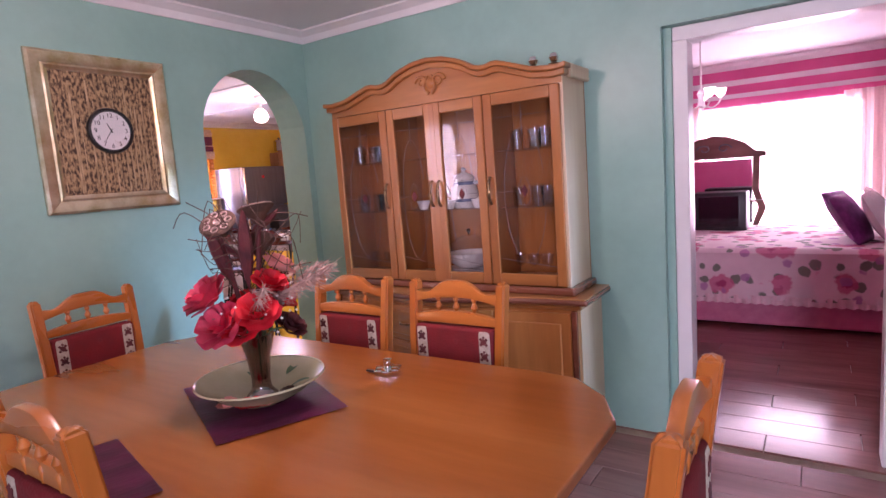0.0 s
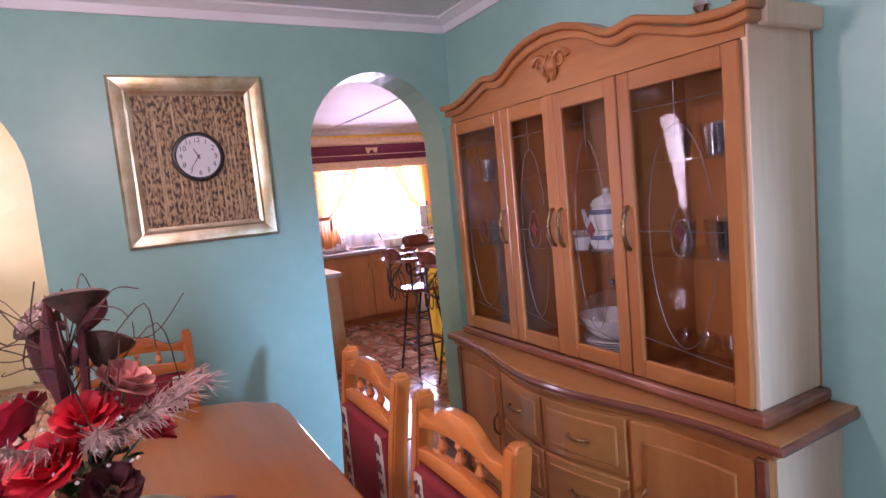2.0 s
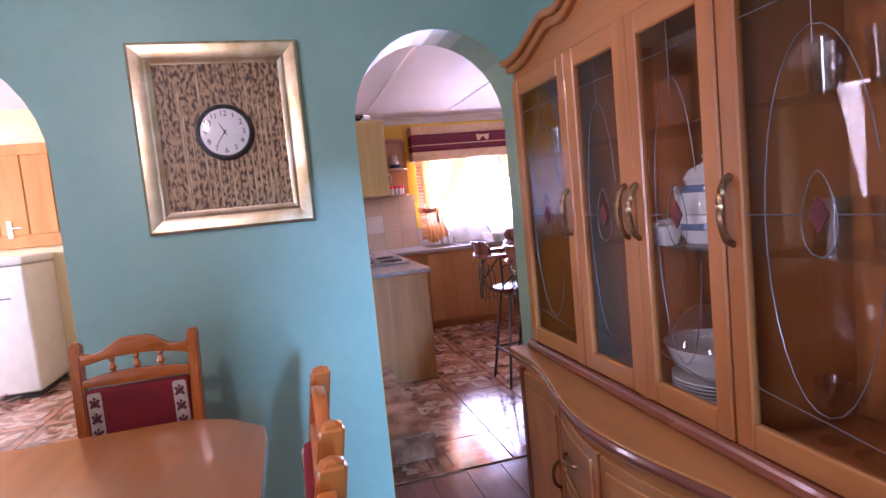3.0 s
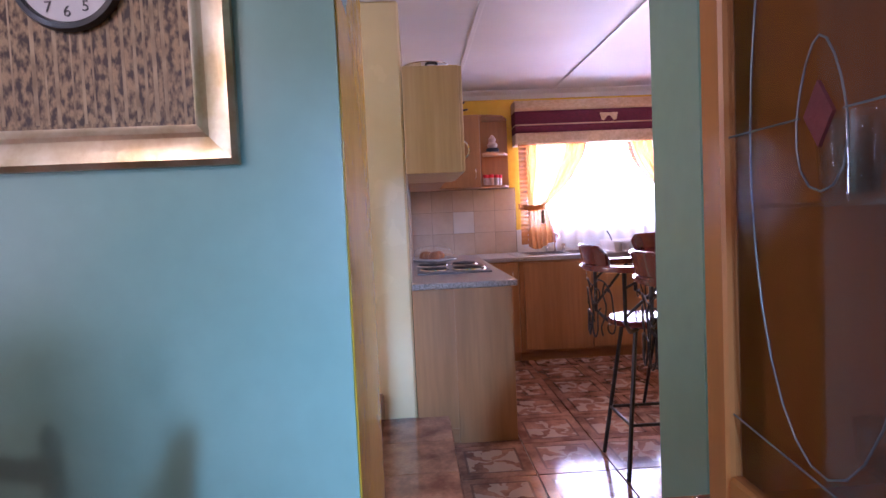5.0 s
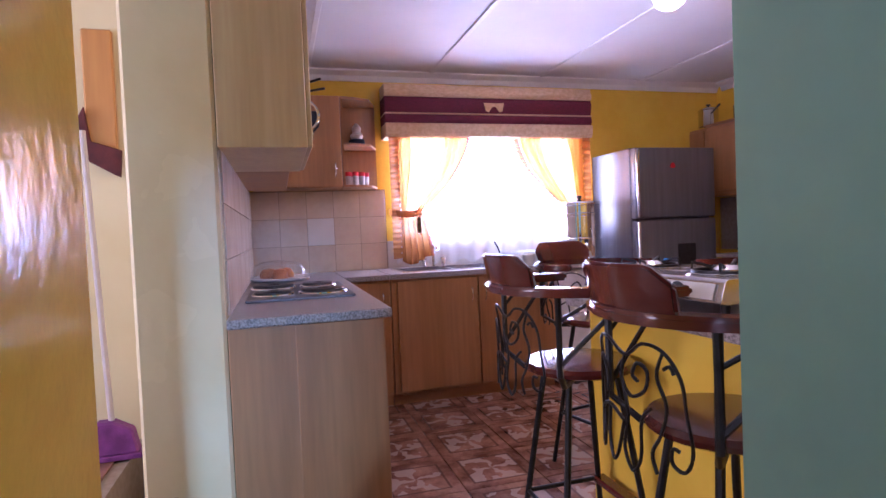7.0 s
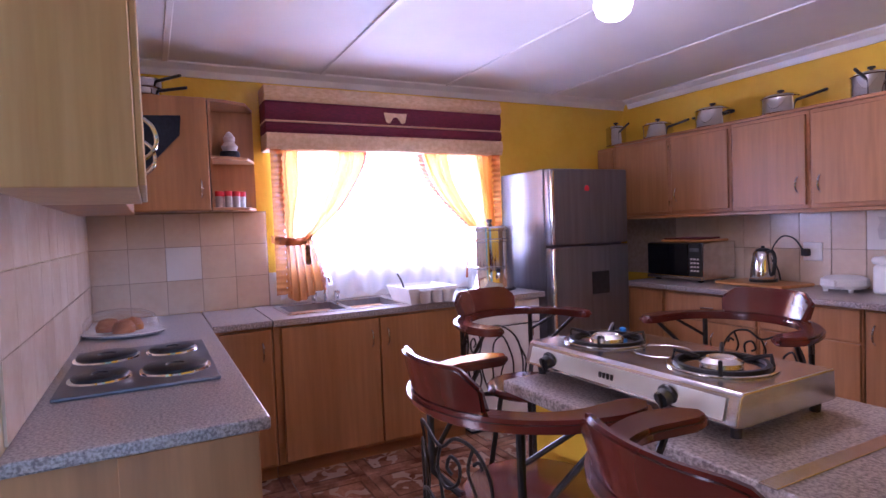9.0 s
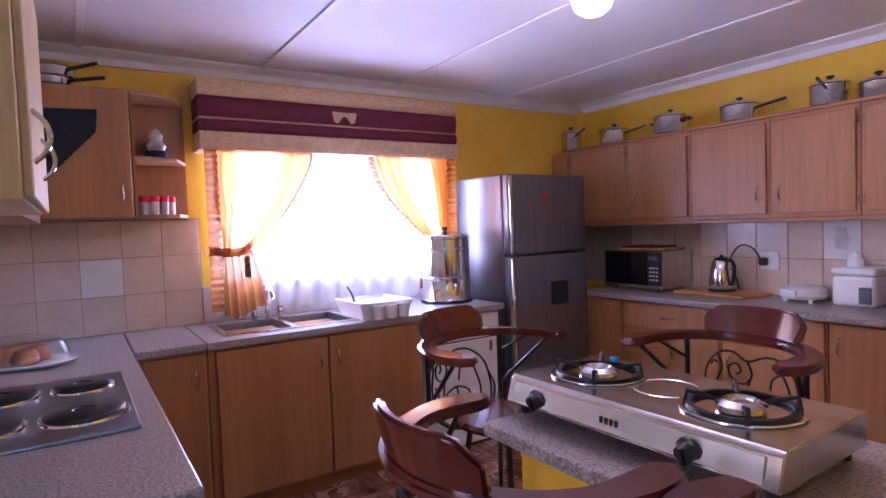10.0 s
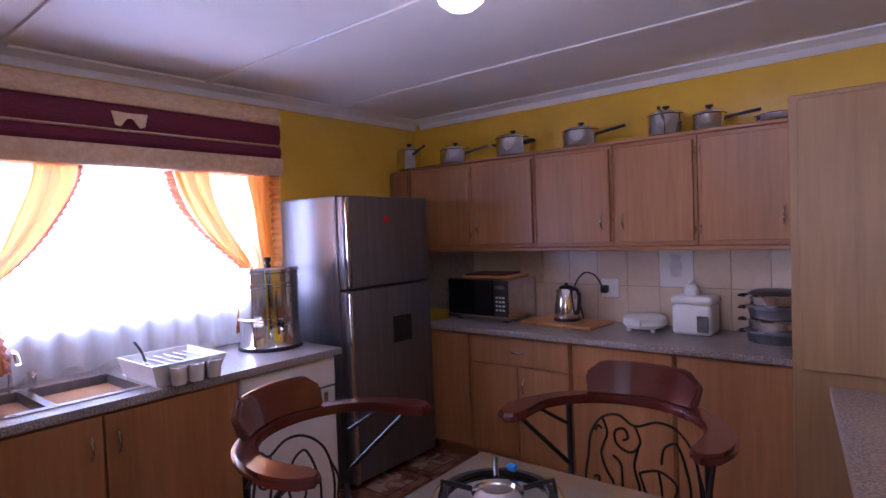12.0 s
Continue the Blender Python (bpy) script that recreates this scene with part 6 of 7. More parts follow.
for k, (a, r) in enumerate(((0.5, 0.11), (1.6, 0.12), (2.6, 0.11), (-0.4, 0.12))):
    b = leaf_mesh(0.06, 0.016)
    b.transform(pose(r * math.cos(a) - 0.02, r * math.sin(a), 0.036, 20, 0, math.degrees(a) - 90))
    part("painted_leaf", b, LEAF, bo, "green leaf decoration")


def rose(r, material, seed):
    random.seed(seed)
    bm = bmesh.new()
    for ring, (n, rad, h, lean) in enumerate(((3, 0.25, 0.75, 8), (4, 0.45, 0.8, 18), (5, 0.7, 0.8, 34), (6, 0.95, 0.72, 52))):
        for i in range(n):
            a = i * 360 / n + ring * 37 + random.uniform(-9, 9)
            w = rad * 1.2 + 0.25
            p = sheet(lambda u, v: Vector(((v - 0.5) * w * (0.55 + 0.6 * u) * (1 - 0.35 * u ** 4), -0.18 * math.cos((v - 0.5) * 2.4) - 0.10 * u ** 3 * 2 + 0.03 * math.sin(v * 9 + seed), u * h)), 6, 6)
            p.transform(Matrix.Scale(r, 4) @ pose(0, 0, 0, 0, 0, a) @ pose(0, -rad * 0.25, 0, lean * random.uniform(0.85, 1.15)))
            merge(bm, p)
    return bm


fv = thing("flower_vase", "smoky glass vase with red roses and dried pods", "flower arrangement", (-1.03, 0.77, TT + 0.014))
g = part("vase", lathe([(0, 0), (0.045, 0.0), (0.047, 0.01), (0.03, 0.03), (0.028, 0.06), (0.036, 0.13), (0.055, 0.20), (0.06, 0.205), (0.052, 0.20), (0.03, 0.12), (0.022, 0.06), (0, 0.05)], 30), SMOKE, fv, "smoky purple glass vase", smooth=True)
random.seed(11)
for x, y, z, r, m, nm in ((-0.06, -0.13, 0.36, 0.075, ROSE, "rose"), (0.01, -0.14, 0.28, 0.075, ROSE, "rose"), (0.10, -0.06, 0.31, 0.065, RED, "rose"), (0.08, 0.02, 0.38, 0.055, RED, "rose"), (0.06, -0.10, 0.26, 0.055, RED, "rose"),
                          (-0.10, 0.06, 0.30, 0.06, RED, "rose"), (0.03, 0.10, 0.42, 0.055, PEACH, "rose"), (-0.02, 0.13, 0.30, 0.06, RED, "rose"), (0.12, 0.05, 0.24, 0.05, WINE, "rose")):
    b = rose(r, m, int(1000 * (x + y + z)))
    d = Vector((x, y, 0.16)).normalized()
    b.transform(Matrix.Translation((x, y, z)) @ d.to_track_quat("Z", "Y").to_matrix().to_4x4() @ Matrix.Translation((0, 0, -r * 0.5)))
    part(nm, b, m, fv, "silk rose bloom", smooth=True)
    part("stem", tube(smoothline([(0.01 * random.random(), 0, 0.06), (x * 0.3, y * 0.3, 0.2), (x * 0.9, y * 0.9, z - 0.02)], 5), 0.003, 5), LEAF, fv)
for k in range(16):
    a = k * 2.4
    b = leaf_mesh(random.uniform(0.06, 0.10), 0.022)
    b.transform(pose(0.04 * math.cos(a), 0.04 * math.sin(a), 0.215 + random.uniform(0, 0.04), random.uniform(-5, 30), 0, math.degrees(a) - 90))
    part("leaf", b, LEAF, fv, "dark green leaf", smooth=True)
for x, y, z, tilt in ((-0.06, -0.04, 0.54, 22), (0.03, 0.03, 0.575, -14), (-0.02, 0.06, 0.47, -30)):
    b = lathe([(0, -0.045), (0.012, -0.038), (0.03, -0.012), (0.052, 0.006), (0.056, 0.013), (0.05, 0.018), (0.0, 0.014)], 20)
    m = pose(x, y, z, tilt + 14, tilt, 0)
    b.transform(m)
    pod = part("lotus_pod", b, DRYBROWN, fv, "dried brown lotus pod", smooth=True)
    for k in range(8):
        q = 0.034 if k else 0.0
        c = lathe([(0.011, 0.014), (0.012, 0.021), (0.009, 0.021), (0.008, 0.016), (0, 0.0165)], 10, (q * math.cos(k * 0.9), q * math.sin(k * 0.9), 0))
        c.transform(m)
        part("seed_cell", c, FEATHER, pod, "pale rimmed seed cell", smooth=True)
    part("pod_stem", tube(smoothline([(0, 0, 0.08), (x * 0.5, y * 0.5, 0.3), (x, y, z - 0.04)], 5), 0.008, 6), WINE, fv, "thick wine-red stem")
for x, y, z, dx, dy, dz in ((-0.05, -0.03, 0.36, -0.03, -0.04, 0.2), (0.02, -0.02, 0.34, 0.01, 0.0, 0.26), (-0.03, 0.03, 0.42, -0.09, -0.09, 0.1), (0.0, 0.0, 0.52, -0.12, -0.06, 0.03), (0.0, 0.02, 0.5, 0.07, 0.06, 0.08)):
    b = sheet(lambda u, v: Vector((x + dx * u + 0.022 * math.sin(math.pi * u) * math.cos(v * 6.3), y + dy * u + 0.022 * math.sin(math.pi * u) * math.sin(v * 6.3), z + dz * u)), 8, 8)
    part("dried_spathe", b, WINE, fv, "dried wine-red leaf sheath", smooth=True)
for k in range(34):
    a, l = random.uniform(0, 6.28), random.uniform(0.07, 0.17)
    z0 = random.uniform(0.3, 0.5)
    c, s = math.cos(a), math.sin(a)
    q = [(0, 0, z0), (l * 0.45 * c, l * 0.45 * s, z0 + l * 0.5), (l * c + random.uniform(-0.03, 0.03), l * s, z0 + l * 0.55 + random.uniform(-0.05, 0.1)), (l * 1.2 * c, l * 1.2 * s + random.uniform(-0.05, 0.05), z0 + l * 0.6 + random.uniform(-0.08, 0.1))]
    part("twig", tube(smoothline(q, 4), 0.0014, 4), DRYBROWN, fv, "thin dried twig")
for a in (0.2, 0.6, 0.95, 1.3, 1.7, -0.5):
    c, s = math.cos(a), math.sin(a)
    bm = bmesh.new()
    for k in range(130):
        u = random.uniform(0.2, 1)
        p = Vector((0.24 * u * c, 0.24 * u * s, 0.27 + 0.13 * u - 0.02 * u * u))
        tube([p, p + Vector((random.uniform(-0.03, 0.03) + 0.03 * c, random.uniform(-0.03, 0.03) + 0.03 * s, random.uniform(-0.03, 0.03)))], 0.0016, 3, bm, 0.3)
    tube([(0, 0, 0.2), (0.12 * c, 0.12 * s, 0.33), (0.25 * c, 0.25 * s, 0.39)], 0.002, 4, bm)
    part("feather_plume", bm, FEATHER, fv, "dusty pink feather grass plume")
bm = bmesh.new()
for k in range(60):
    a, r, z = random.uniform(0, 6.28), random.uniform(0.07, 0.15), random.uniform(0.22, 0.36)
    lathe([(0, -0.005), (0.005, 0), (0, 0.005)], 6, (r * math.cos(a), r * math.sin(a), z), bm)
tagged(part("baby_breath", bm, PORC, fv, "tiny white filler blossoms"), kind="stuff")
for x, y, m in ((0.07, -0.08, RED), (0.09, -0.06, PEACH), (0.05, -0.10, RED), (-0.01, -0.12, PEACH), (0.10, 0.02, DRYBROWN)):
    b = rose(0.03, m, int(900 * (x - y)))
    single("loose_petal", b, m, "loose silk bloom lying in the bowl", "petal", at=(-1.03 + x, 0.77 + y, TT + 0.03), smooth=True)

ca = thing("silver_ornament", "small silver flower ornament with a dark clip", "ornament", (-0.82, 1.13, TT))
for k in range(6):
    a = k * math.pi / 3
    part("silver_leaf", lathe([(0, 0), (0.018, 0.004), (0.02, 0.014), (0, 0.02)], 12, (0.03 * math.cos(a), 0.03 * math.sin(a), 0)), CHROME, ca, smooth=True)
part("cup", lathe([(0, 0.0), (0.016, 0.01), (0.012, 0.03), (0.016, 0.045), (0, 0.04)], 16), CHROME, ca, smooth=True)
part("arm", box(-0.075, -0.03, 0.002, 0.0, -0.015, 0.008, 0.002), BLACK, ca)

# in and on the dresser
def glassware(kind, at, s=1.0):
    t = {"tumbler": [(0, 0), (0.028, 0), (0.034, 0.09), (0.031, 0.09), (0.026, 0.006), (0, 0.006)], "goblet": [(0, 0), (0.03, 0), (0.004, 0.008), (0.004, 0.06), (0.03, 0.08), (0.034, 0.13), (0.031, 0.13), (0.027, 0.085), (0, 0.068)]}[kind]
    return single(kind, lathe([(r * s, z * s) for r, z in t], 18), GLASS, "clear glass " + kind + " in the display dresser", kind, at=at, group="glassware", smooth=True)


HX, HY = -1.37, 2.50
for z in (1.2465, 1.5465):
    for x in (-0.66, -0.58, -0.50, -0.42, 0.44, 0.52, 0.60, 0.68):
        o = glassware("tumbler" if z < 1.4 else "tumbler", (HX + x, HY + 0.03 * math.sin(x * 40), z), 1.15)
for x in (0.42, 0.50, 0.58, 0.66, -0.62, -0.5):
    glassware("goblet", (HX + x, HY - 0.02, 0.8535), 1.0)
tp = thing("coffee_pot", "white porcelain coffee pot with blue painted bands", "coffee pot", (HX + 0.08, HY, 1.2465))
BLUEBAND = mat("blue_glaze", (0.10, 0.14, 0.25), (0.20, 0.24, 0.36), 40, 0.15)
part("pot", lathe([(0, 0), (0.06, 0), (0.075, 0.03), (0.08, 0.075), (0.07, 0.12), (0.055, 0.15), (0.062, 0.165), (0, 0.165)], 28), PORC, tp, smooth=True)
for rr, zz in ((0.0775, 0.045), (0.064, 0.138)):
    part("band", lathe([(rr - 0.002, zz - 0.010), (rr + 0.003, zz - 0.008), (rr + 0.003, zz + 0.006), (rr - 0.006, zz + 0.010)], 28), BLUEBAND, tp, "blue painted band", smooth=True)
part("lid", lathe([(0.062, 0.165), (0.05, 0.185), (0.018, 0.20), (0.01, 0.208), (0.016, 0.22), (0, 0.23)], 24), PORC, tp, smooth=True)
part("spout", tube(smoothline([(-0.07, 0, 0.06), (-0.11, 0, 0.09), (-0.13, 0, 0.145)], 4), 0.014, 8, taper=0.6), PORC, tp, smooth=True)
part("handle", tube(smoothline([(0.06, 0, 0.14), (0.115, 0, 0.13), (0.11, 0, 0.07), (0.075, 0, 0.04)], 4), 0.009, 8), PORC, tp, smooth=True)
for dx, dy in ((-0.06, -0.085), (0.03, -0.095), (0.20, -0.06), (-0.2, -0.02), (-0.14, 0.05)):
    single("tea_cup", lathe([(0, 0), (0.025, 0), (0.032, 0.02), (0.042, 0.05), (0.039, 0.05), (0.028, 0.02), (0.022, 0.005), (0, 0.005)], 18), PORC, "white porcelain tea cup on a glass shelf", "cup", at=(HX + dx, HY + dy, 1.2465), group="tea cups", smooth=True)
tu = thing("soup_tureen", "white porcelain bowl under a clear glass lid", "tureen", (HX + 0.09, HY - 0.005, 0.902))
part("bowl", lathe([(0, 0), (0.07, 0), (0.115, 0.035), (0.132, 0.08), (0.136, 0.086), (0.126, 0.084), (0.108, 0.04), (0.065, 0.008), (0, 0.008)], 32), PORC, tu, smooth=True)
g = part("lid", lathe([(0.124, 0.086), (0.118, 0.12), (0.09, 0.16), (0.045, 0.185), (0, 0.19)], 32), GLASS, tu, "clear glass domed lid", smooth=True)
g.visible_shadow = False
part("knob", lathe([(0.006, 0.188), (0.008, 0.198), (0.016, 0.21), (0.01, 0.222), (0, 0.224)], 16), CHROME, tu, "small bright knob", smooth=True)
for k in range(5):
    single("plate", lathe([(0, 0), (0.07, 0), (0.125, 0.012), (0.124, 0.015), (0.07, 0.005), (0, 0.005)], 30), PORC, "white dinner plate in a stack", "plate", at=(HX + 0.09, HY, 0.8535 + k * 0.009), group="stacked plates", smooth=True)
for x in (0.58, 0.69):
    o = thing("glass_ornament", "small bronze and glass ornament on the dresser", "ornament", (HX + x, 2.42, 1.932))
    part("stand", lathe([(0, 0), (0.035, 0), (0.03, 0.012), (0.012, 0.018), (0, 0.018)], 18), BRONZE, o, smooth=True)
    part("ball", lathe([(0, 0.016), (0.018, 0.024), (0.026, 0.042), (0.018, 0.06), (0, 0.068)], 18), CHROME, o, smooth=True)

# chandelier over the table
ch = thing("chandelier", "small lit chandelier hanging over the dining table", "chandelier", (-0.95, 0.80, 0))
part("rod", tube([(0, 0, DC), (0, 0, 2.12)], 0.008, 8), BRONZE, ch)
part("rose", lathe([(0, DC), (0.05, DC - 0.002), (0.03, DC - 0.03), (0, DC - 0.03)], 20), BRONZE, ch, smooth=True)
for i in range(5):
    a = i * 1.2566
    c, s = math.cos(a), math.sin(a)
    arm = part("arm", tube(smoothline([(0, 0, 2.14), (0.09 * c, 0.09 * s, 2.10), (0.15 * c, 0.15 * s, 2.16), (0.17 * c, 0.17 * s, 2.13)], 5), 0.006, 6), BRONZE, ch, smooth=True)
    b = part("bulb", lathe([(0.012, 2.125), (0.022, 2.10), (0.026, 2.075), (0.018, 2.052), (0, 2.045)], 14, (0.17 * c, 0.17 * s, 0)), BULB, arm, "lit bulb", smooth=True)
    b.visible_shadow = False

# ---- passage seen through the arches ----
SHIFT[:] = (-0.27, -0.08)
fz = thing("chest_freezer", "white upright freezer against the passage wall", "freezer", (-4.66, -0.60, 0.30))
part("body", box(-0.28, -0.5, 0.04, 0.27, 0.30, 0.95, 0.02, seg=3), WHITEPL, fz, smooth=True)
part("plinth", box(-0.26, -0.48, 0, 0.25, 0.28, 0.04), BLACK, fz)
part("lid", box(-0.285, -0.505, 0.955, 0.28, 0.305, 1.01, 0.015, seg=2), WHITEPL, fz, smooth=True)
part("badge", box(0.272, 0.12, 0.72, 0.276, 0.2, 0.73), FRIDGE, fz)
cu = thing("door_1", "orange pine panelled stable door with a silver handle", "door", (-4.94, -0.55, 1.36))
tagged(cu, kind="structure")
part("board", box(0.0, -0.75, 0, 0.03, 0.40, 0.80, 0.004), PINEW, cu)
for k in range(5):
    part("plank", box(0.03, -0.66 + k * 0.2, 0.10, 0.04, -0.47 + k * 0.2, 0.72, 0.004), PINEW, cu)
part("handle_plate", box(0.04, -0.02, 0.08, 0.046, 0.02, 0.22, 0.003), STEEL, cu)
part("handle", tube([(0.046, 0, 0.16), (0.08, 0, 0.16), (0.08, 0.10, 0.16)], 0.008, 8), CHROME, cu, smooth=True)
hg = thing("wall_plaque", "orange pine wall plaque with a dark brush hanging below", "plaque", (-4.945, 1.46, 1.50))
part("board", prism([(-0.06, 0.10), (0.06, 0.08), (0.06, 0.62), (-0.06, 0.62)], "x", 0, 0.03, 0.006), PINEW, hg)
part("dark_tail", prism([(-0.10, 0.20), (-0.05, 0.04), (0.07, -0.03), (0.08, 0.09), (-0.04, 0.13), (-0.06, 0.28)], "x", 0.031, 0.05, 0.004), WINE, hg, "dark brush hanging below")
br = thing("broom", "broom with a purple head leaning on the wall", "broom", (-4.70, 1.47, 0.30))
part("stick", tube([(0.0, 0.02, 0.12), (-0.06, -0.04, 1.35)], 0.012, 8), mat("pale_broom_stick", (0.62, 0.52, 0.50), (0.7, 0.6, 0.58), 12, 0.4), br, smooth=True)
part("head", prism([(-0.12, 0.02), (0.12, 0.02), (0.10, 0.12), (0.03, 0.16), (-0.03, 0.16), (-0.10, 0.12)], "x", -0.03, 0.03, 0.008), VIOLET, br, "purple plastic head")
part("bristles", box(-0.035, -0.13, 0.0, 0.035, 0.13, 0.022, 0.003), VIOLET, br)

# ---- bedroom ----
SHIFT[:] = (0.0, 0.0)
def floral(name):
    m = mat(name, (0.74, 0.60, 0.60), (0.82, 0.70, 0.69), 4, 0.85, 0.3)
    nt = m.node_tree
    b = nt.nodes["Principled BSDF"]
    tc = nt.nodes.new("ShaderNodeTexCoord")
    last = b.inputs["Base Color"].links[0].from_socket
    for scale, lim, colour, off in ((7.5, 0.30, (0.10, 0.16, 0.09, 1), 3.1), (4.2, 0.36, (0.62, 0.14, 0.25, 1), 0.0), (4.2, 0.17, (0.40, 0.04, 0.13, 1), 0.0), (6.0, 0.20, (0.45, 0.2, 0.4, 1), 7.7)):
        mp, vo, nz = nt.nodes.new("ShaderNodeMapping"), nt.nodes.new("ShaderNodeTexVoronoi"), nt.nodes.new("ShaderNodeTexNoise")
        mp.inputs["Location"].default_value = (off, off * 0.7, off * 1.3)
        nz.inputs["Scale"].default_value = 14
        nt.links.new(tc.outputs["Object"], mp.inputs[0])
        nt.links.new(tc.outputs["Object"], nz.inputs["Vector"])
        nt.links.new(mp.outputs[0], vo.inputs["Vector"])
        vo.inputs["Scale"].default_value = scale
        ad = nt.nodes.new("ShaderNodeMath")
        ad.operation, ad.inputs[1].default_value = "MULTIPLY_ADD", 0.35
        nt.links.new(nz.outputs[0], ad.inputs[0])
        nt.links.new(vo.outputs["Distance"], ad.inputs[2])
        rp = nt.nodes.new("ShaderNodeMapRange")
        rp.inputs[1].default_value, rp.inputs[2].default_value, rp.inputs[3].default_value, rp.inputs[4].default_value = lim + 0.15, lim + 0.21, 0.85, 0.0
        nt.links.new(ad.outputs[0], rp.inputs[0])
        mx = nt.nodes.new("ShaderNodeMix")
        mx.data_type = "RGBA"
        nt.links.new(rp.outputs[0], mx.inputs[0])
        nt.links.new(last, mx.inputs[6])
        mx.inputs[7].default_value = colour
        last = mx.outputs[2]
    nt.links.new(last, b.inputs["Base Color"])
    return m


FLORAL = floral("pink_rose_bedspread")
PINKBASE = mat("pink_bed_base_cloth", (0.58, 0.18, 0.28), (0.66, 0.24, 0.34), 12, 0.8, 0.4)
bed = thing("bed", "double bed with a pink rose bedspread and pink base", "bed", (-0.05, 5.75, 0))
part("base", box(-1.0, -0.86, 0.03, 1.0, 0.86, 0.34, 0.02, seg=2), PINKBASE, bed, "pink upholstered bed base")
part("mattress", box(-1.0, -0.86, 0.34, 1.0, 0.86, 0.60, 0.05, seg=3), WHITEWALL, bed)
def spread(u, v):
    x = -1.08 + 2.16 * u
    s = v * 2.5
    ripple = 0.012 * math.sin(x * 22) + 0.01 * math.sin(x * 51)
    wob = 0.015 * noise.noise(Vector((x * 2.5, s * 2.5, 3)))
    if s < 0.38:
        return Vector((x, -0.91 - 0.03 * (0.38 - s) + ripple * (1 - s / 0.38), 0.26 + s))
    if s < 0.46:
        k = (s - 0.38) / 0.08
        return Vector((x, -0.91 + 0.06 * k, 0.64 + 0.03 * math.sin(k * 1.57)))
    return Vector((x, -0.85 + (s - 0.46) * 0.84, 0.67 + wob))
part("bedspread", sheet(spread, 60, 40), FLORAL, bed, "pink rose patterned bedspread", smooth=True)
part("frill", sheet(lambda u, v: Vector((-1.08 + 2.16 * u, -0.925 + 0.014 * math.sin(u * 190) * (0.4 + v), 0.29 - 0.07 * v)), 260, 2), mat("pink_frill_cloth", (0.78, 0.58, 0.58), (0.84, 0.66, 0.66), 30, 0.9, 0.3), bed, "gathered pale pink frill", smooth=True)
def cushion(name, label, at, rz, tilt, w, h, material):
    bm = sheet(lambda u, v: Vector(((u - 0.5) * w, 0.085 * (math.sin(math.pi * u) * math.sin(math.pi * v)) ** 0.5, (v - 0.5) * h)), 16, 16)
    sheet(lambda u, v: Vector(((u - 0.5) * w, -0.085 * (math.sin(math.pi * u) * math.sin(math.pi * v)) ** 0.5, (v - 0.5) * h)), 16, 16, bm)
    o = single(name, bm, material, label, "pillow", smooth=True)
    o.matrix_world = pose(*at, tilt, 0, rz)
    return o
cushion("cushion", "violet velvet cushion propped on the bed", (0.62, 5.75, 0.86), 68, -32, 0.45, 0.45, VIOLET)
cushion("cushion", "violet velvet cushion propped on the bed", (0.64, 5.35, 0.85), 74, -30, 0.45, 0.45, VIOLET)
cushion("pillow", "white frilled pillow at the head of the bed", (0.84, 5.35, 0.86), 80, -28, 0.6, 0.45, PORC)
cushion("pillow", "white frilled pillow at the head of the bed", (0.86, 5.95, 0.86), 85, -28, 0.6, 0.45, PORC)
DKW = mat("dark_carved_wood", (0.17, 0.075, 0.055), (0.27, 0.13, 0.10), 8, 0.3, 0.1, coat=0.3, stretch=(0.2, 1, 1))
dr = thing("dressing_table", "dark carved dressing table with an arched mirror", "dressing table", (-0.55, 6.62, 0))
part("cabinet", box(-0.6, -0.22, 0.05, 0.6, 0.2, 0.62, 0.01), DKW, dr)
part("top", box(-0.63, -0.25, 0.62, 0.63, 0.22, 0.655, 0.008), DKW, dr)
for s in (-1, 1):
    part("post", prism([(s * 0.36, 0.66), (s * 0.42, 0.66), (s * 0.50, 0.85), (s * 0.43, 1.05), (s * 0.44, 1.40), (s * 0.37, 1.40), (s * 0.36, 1.05), (s * 0.42, 0.85)], "y", 0.05, 0.12, 0.005), DKW, dr)
    part("shelf", box(s * 0.38 - 0.1, -0.05, 0.92, s * 0.38 + 0.1, 0.12, 0.94, 0.003), DKW, dr)
part("mirror", box(-0.36, 0.10, 0.68, 0.36, 0.108, 1.38), mat("mirror_glass", (0.85, 0.85, 0.86), None, rough=0.03, metal=1.0), dr, "mirror glass")
part("cornice", prism([(-0.5, 1.40), (0.5, 1.40), (0.5, 1.45), (0.40, 1.47), (0.30, 1.56), (0.15, 1.63), (0, 1.655), (-0.15, 1.63), (-0.3, 1.56), (-0.4, 1.47), (-0.5, 1.45)], "y", 0.0, 0.14, 0.008), DKW, dr)
for s in (-1, 1):
    part("carved_scroll", tube([(s * (0.10 + 0.075 * math.cos(a) * (1 - a / 9)), -0.004, 1.51 + 0.05 * math.sin(a) * (1 - a / 9)) for a in [i * 0.45 for i in range(15)]], 0.008), LEAD, dr, "pale carved scroll", smooth=True)
tv = thing("television", "black box television on the dressing table", "television", (-0.45, 6.25, 0.62))
part("case", box(-0.26, -0.12, 0.02, 0.26, 0.22, 0.44, 0.02, seg=2), BLACK, tv, smooth=True)
part("screen", box(-0.19, -0.126, 0.09, 0.19, -0.118, 0.40, 0.004), BLACKGLASS, tv, "dark glass screen")
part("stand", box(-0.2, -0.1, 0.0, 0.2, 0.2, 0.02), BLACK, tv)
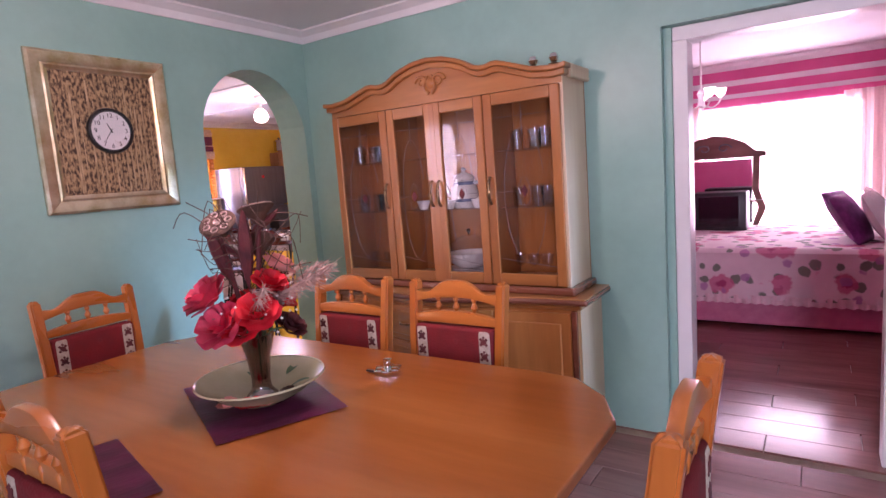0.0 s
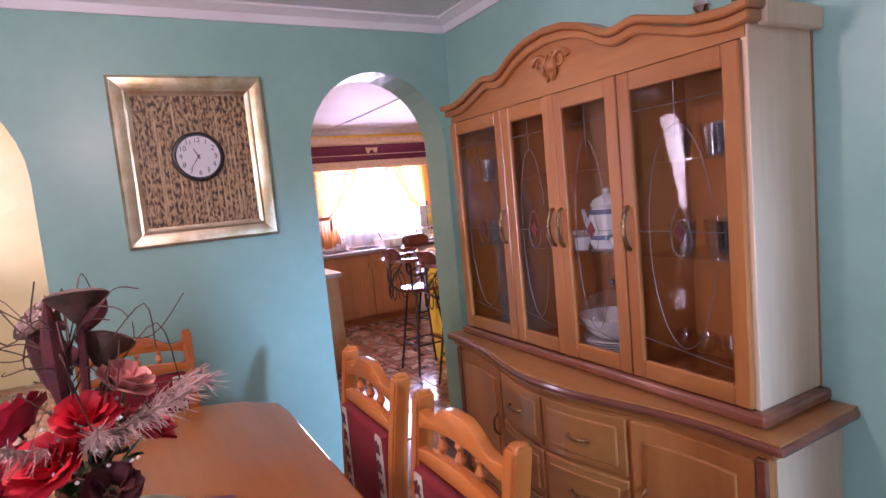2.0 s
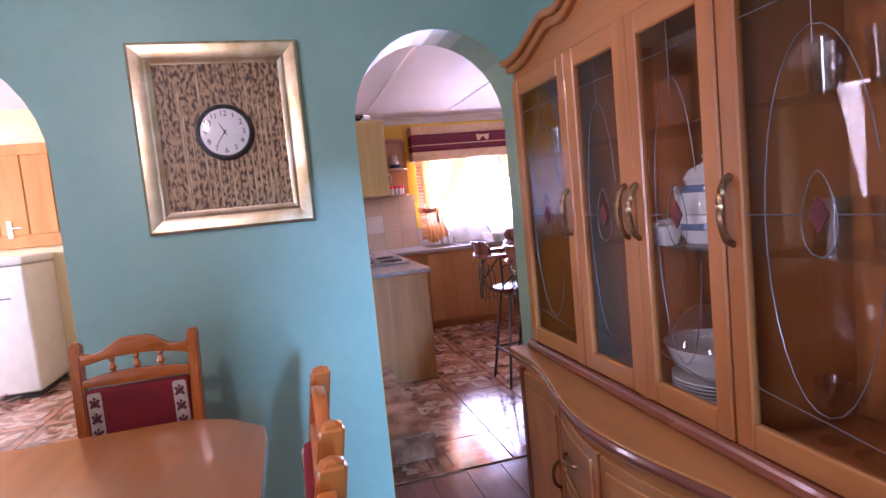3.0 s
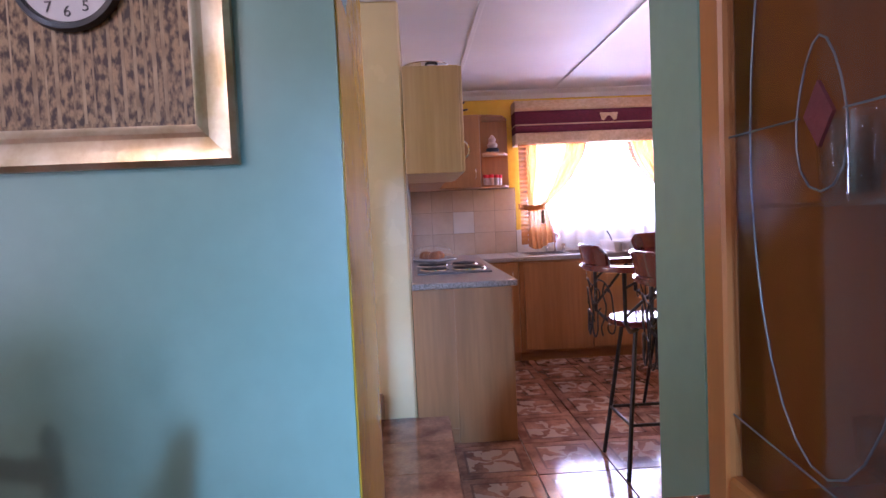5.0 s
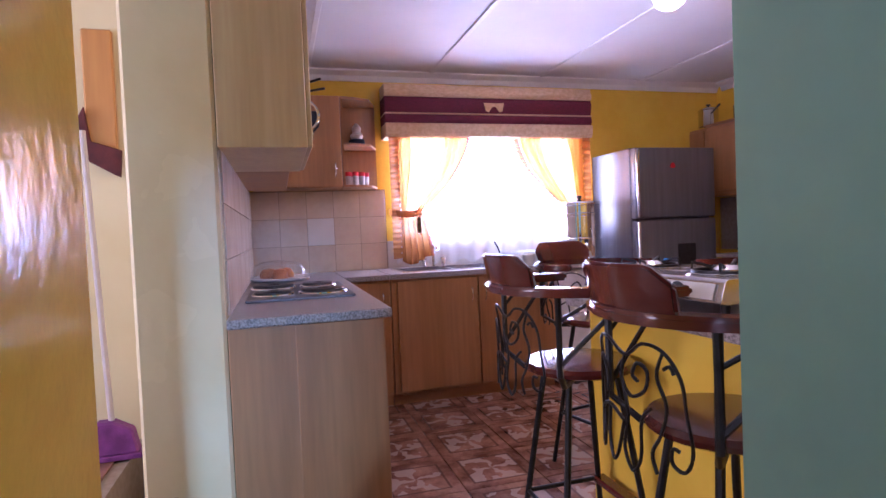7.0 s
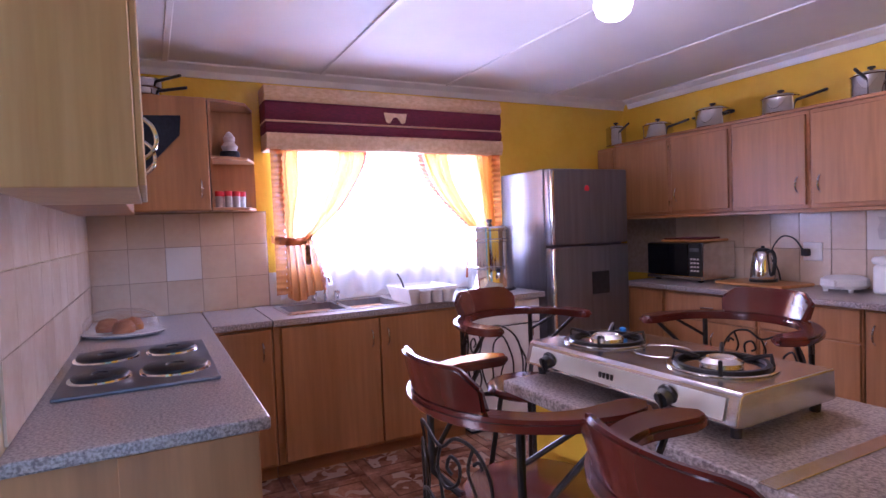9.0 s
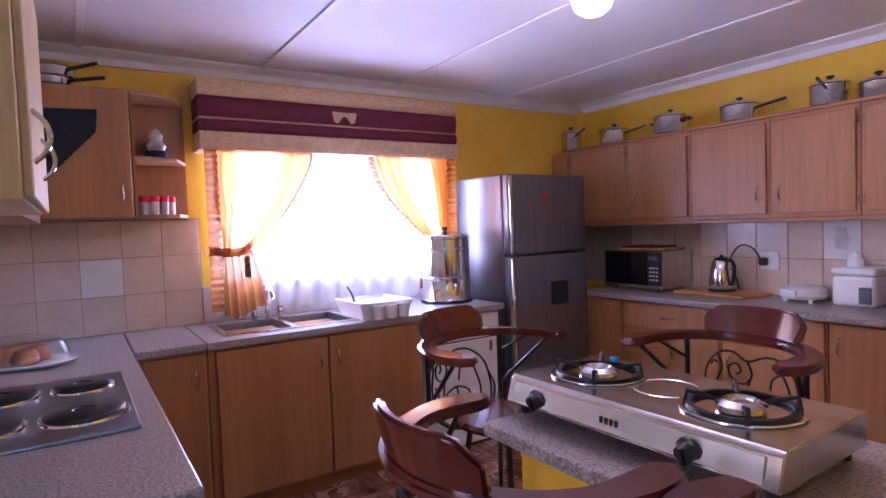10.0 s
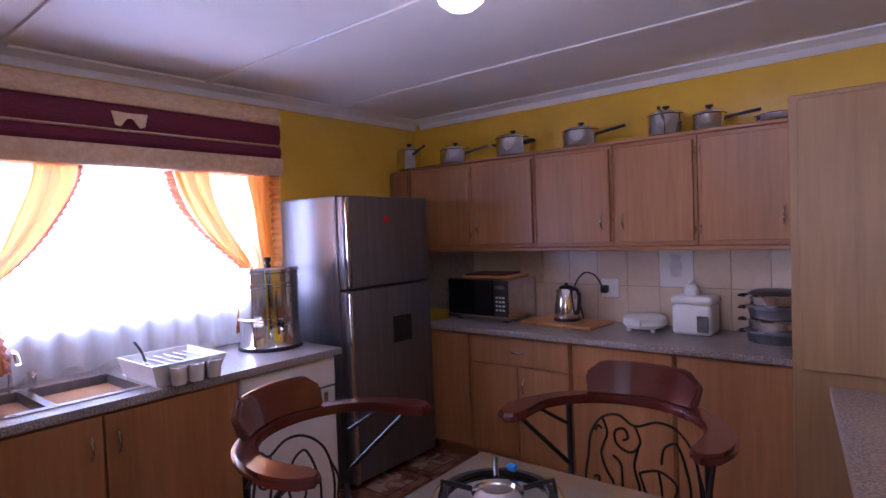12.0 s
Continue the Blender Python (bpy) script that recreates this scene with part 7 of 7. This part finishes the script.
single("tv_stand", box(-0.76, 6.08, 0.0, -0.15, 6.38, 0.62, 0.01), DKW, "dark wooden stand under the television", "stand")
wb = thing("window_2", "wide bedroom window with glaring daylight", "window", (0, 7.1, 0.5))
tagged(wb, kind="structure")
for x in (-0.75, -0.02, 0.71):
    part("window_frame", box(x, -0.02, 0, x + 0.04, 0.02, 1.45, 0.003), GLOSSWHITE, wb)
single("net_curtain", sheet(lambda u, v: Vector((-0.78 + 1.56 * u, 6.93 + 0.02 * math.sin(u * 70), 1.97 - 1.5 * v)), 110, 3), NET, "white net curtain in the bedroom", "net curtain", smooth=True)
def drape(x0, x1, material, label):
    single("curtain", sheet(lambda u, v: Vector((x0 + (x1 - x0) * u, 6.86 + 0.03 * math.sin(u * 30) + 0.01 * math.sin(u * 71), 2.0 - 1.85 * v)), 60, 3), material, label, "curtain", group="bedroom curtains", smooth=True)
drape(0.62, 1.15, PINKCURT, "pale pink bedroom curtain hanging in folds")
drape(-1.15, -0.70, PINKCURT, "pale pink bedroom curtain hanging in folds")
LITSHADE = glow("lit_shade_glass", (1.0, 0.97, 0.95), 3)
bc = thing("bedroom_chandelier", "lit white metal bedroom chandelier with glass shades", "chandelier", (-0.42, 5.0, 0))
part("rod", tube([(0, 0, 2.45), (0, 0, 1.98)], 0.008, 8), WHITEPL, bc)
part("centre", lathe([(0, 1.84), (0.03, 1.86), (0.02, 1.92), (0.035, 1.96), (0.01, 2.0), (0, 2.0)], 16), WHITEPL, bc, smooth=True)
for i in range(5):
    a = i * 1.2566 + 0.3
    c, s = math.cos(a), math.sin(a)
    arm = part("arm", tube(smoothline([(0, 0, 1.88), (0.08 * c, 0.08 * s, 1.84), (0.14 * c, 0.14 * s, 1.88), (0.15 * c, 0.15 * s, 1.92)], 5), 0.007, 6), WHITEPL, bc, smooth=True)
    part("shade", lathe([(0.012, 1.92), (0.035, 1.945), (0.045, 1.99), (0.042, 1.99), (0.03, 1.948), (0.01, 1.925)], 16, (0.15 * c, 0.15 * s, 0)), LITSHADE, arm, "lit white glass shade", smooth=True)
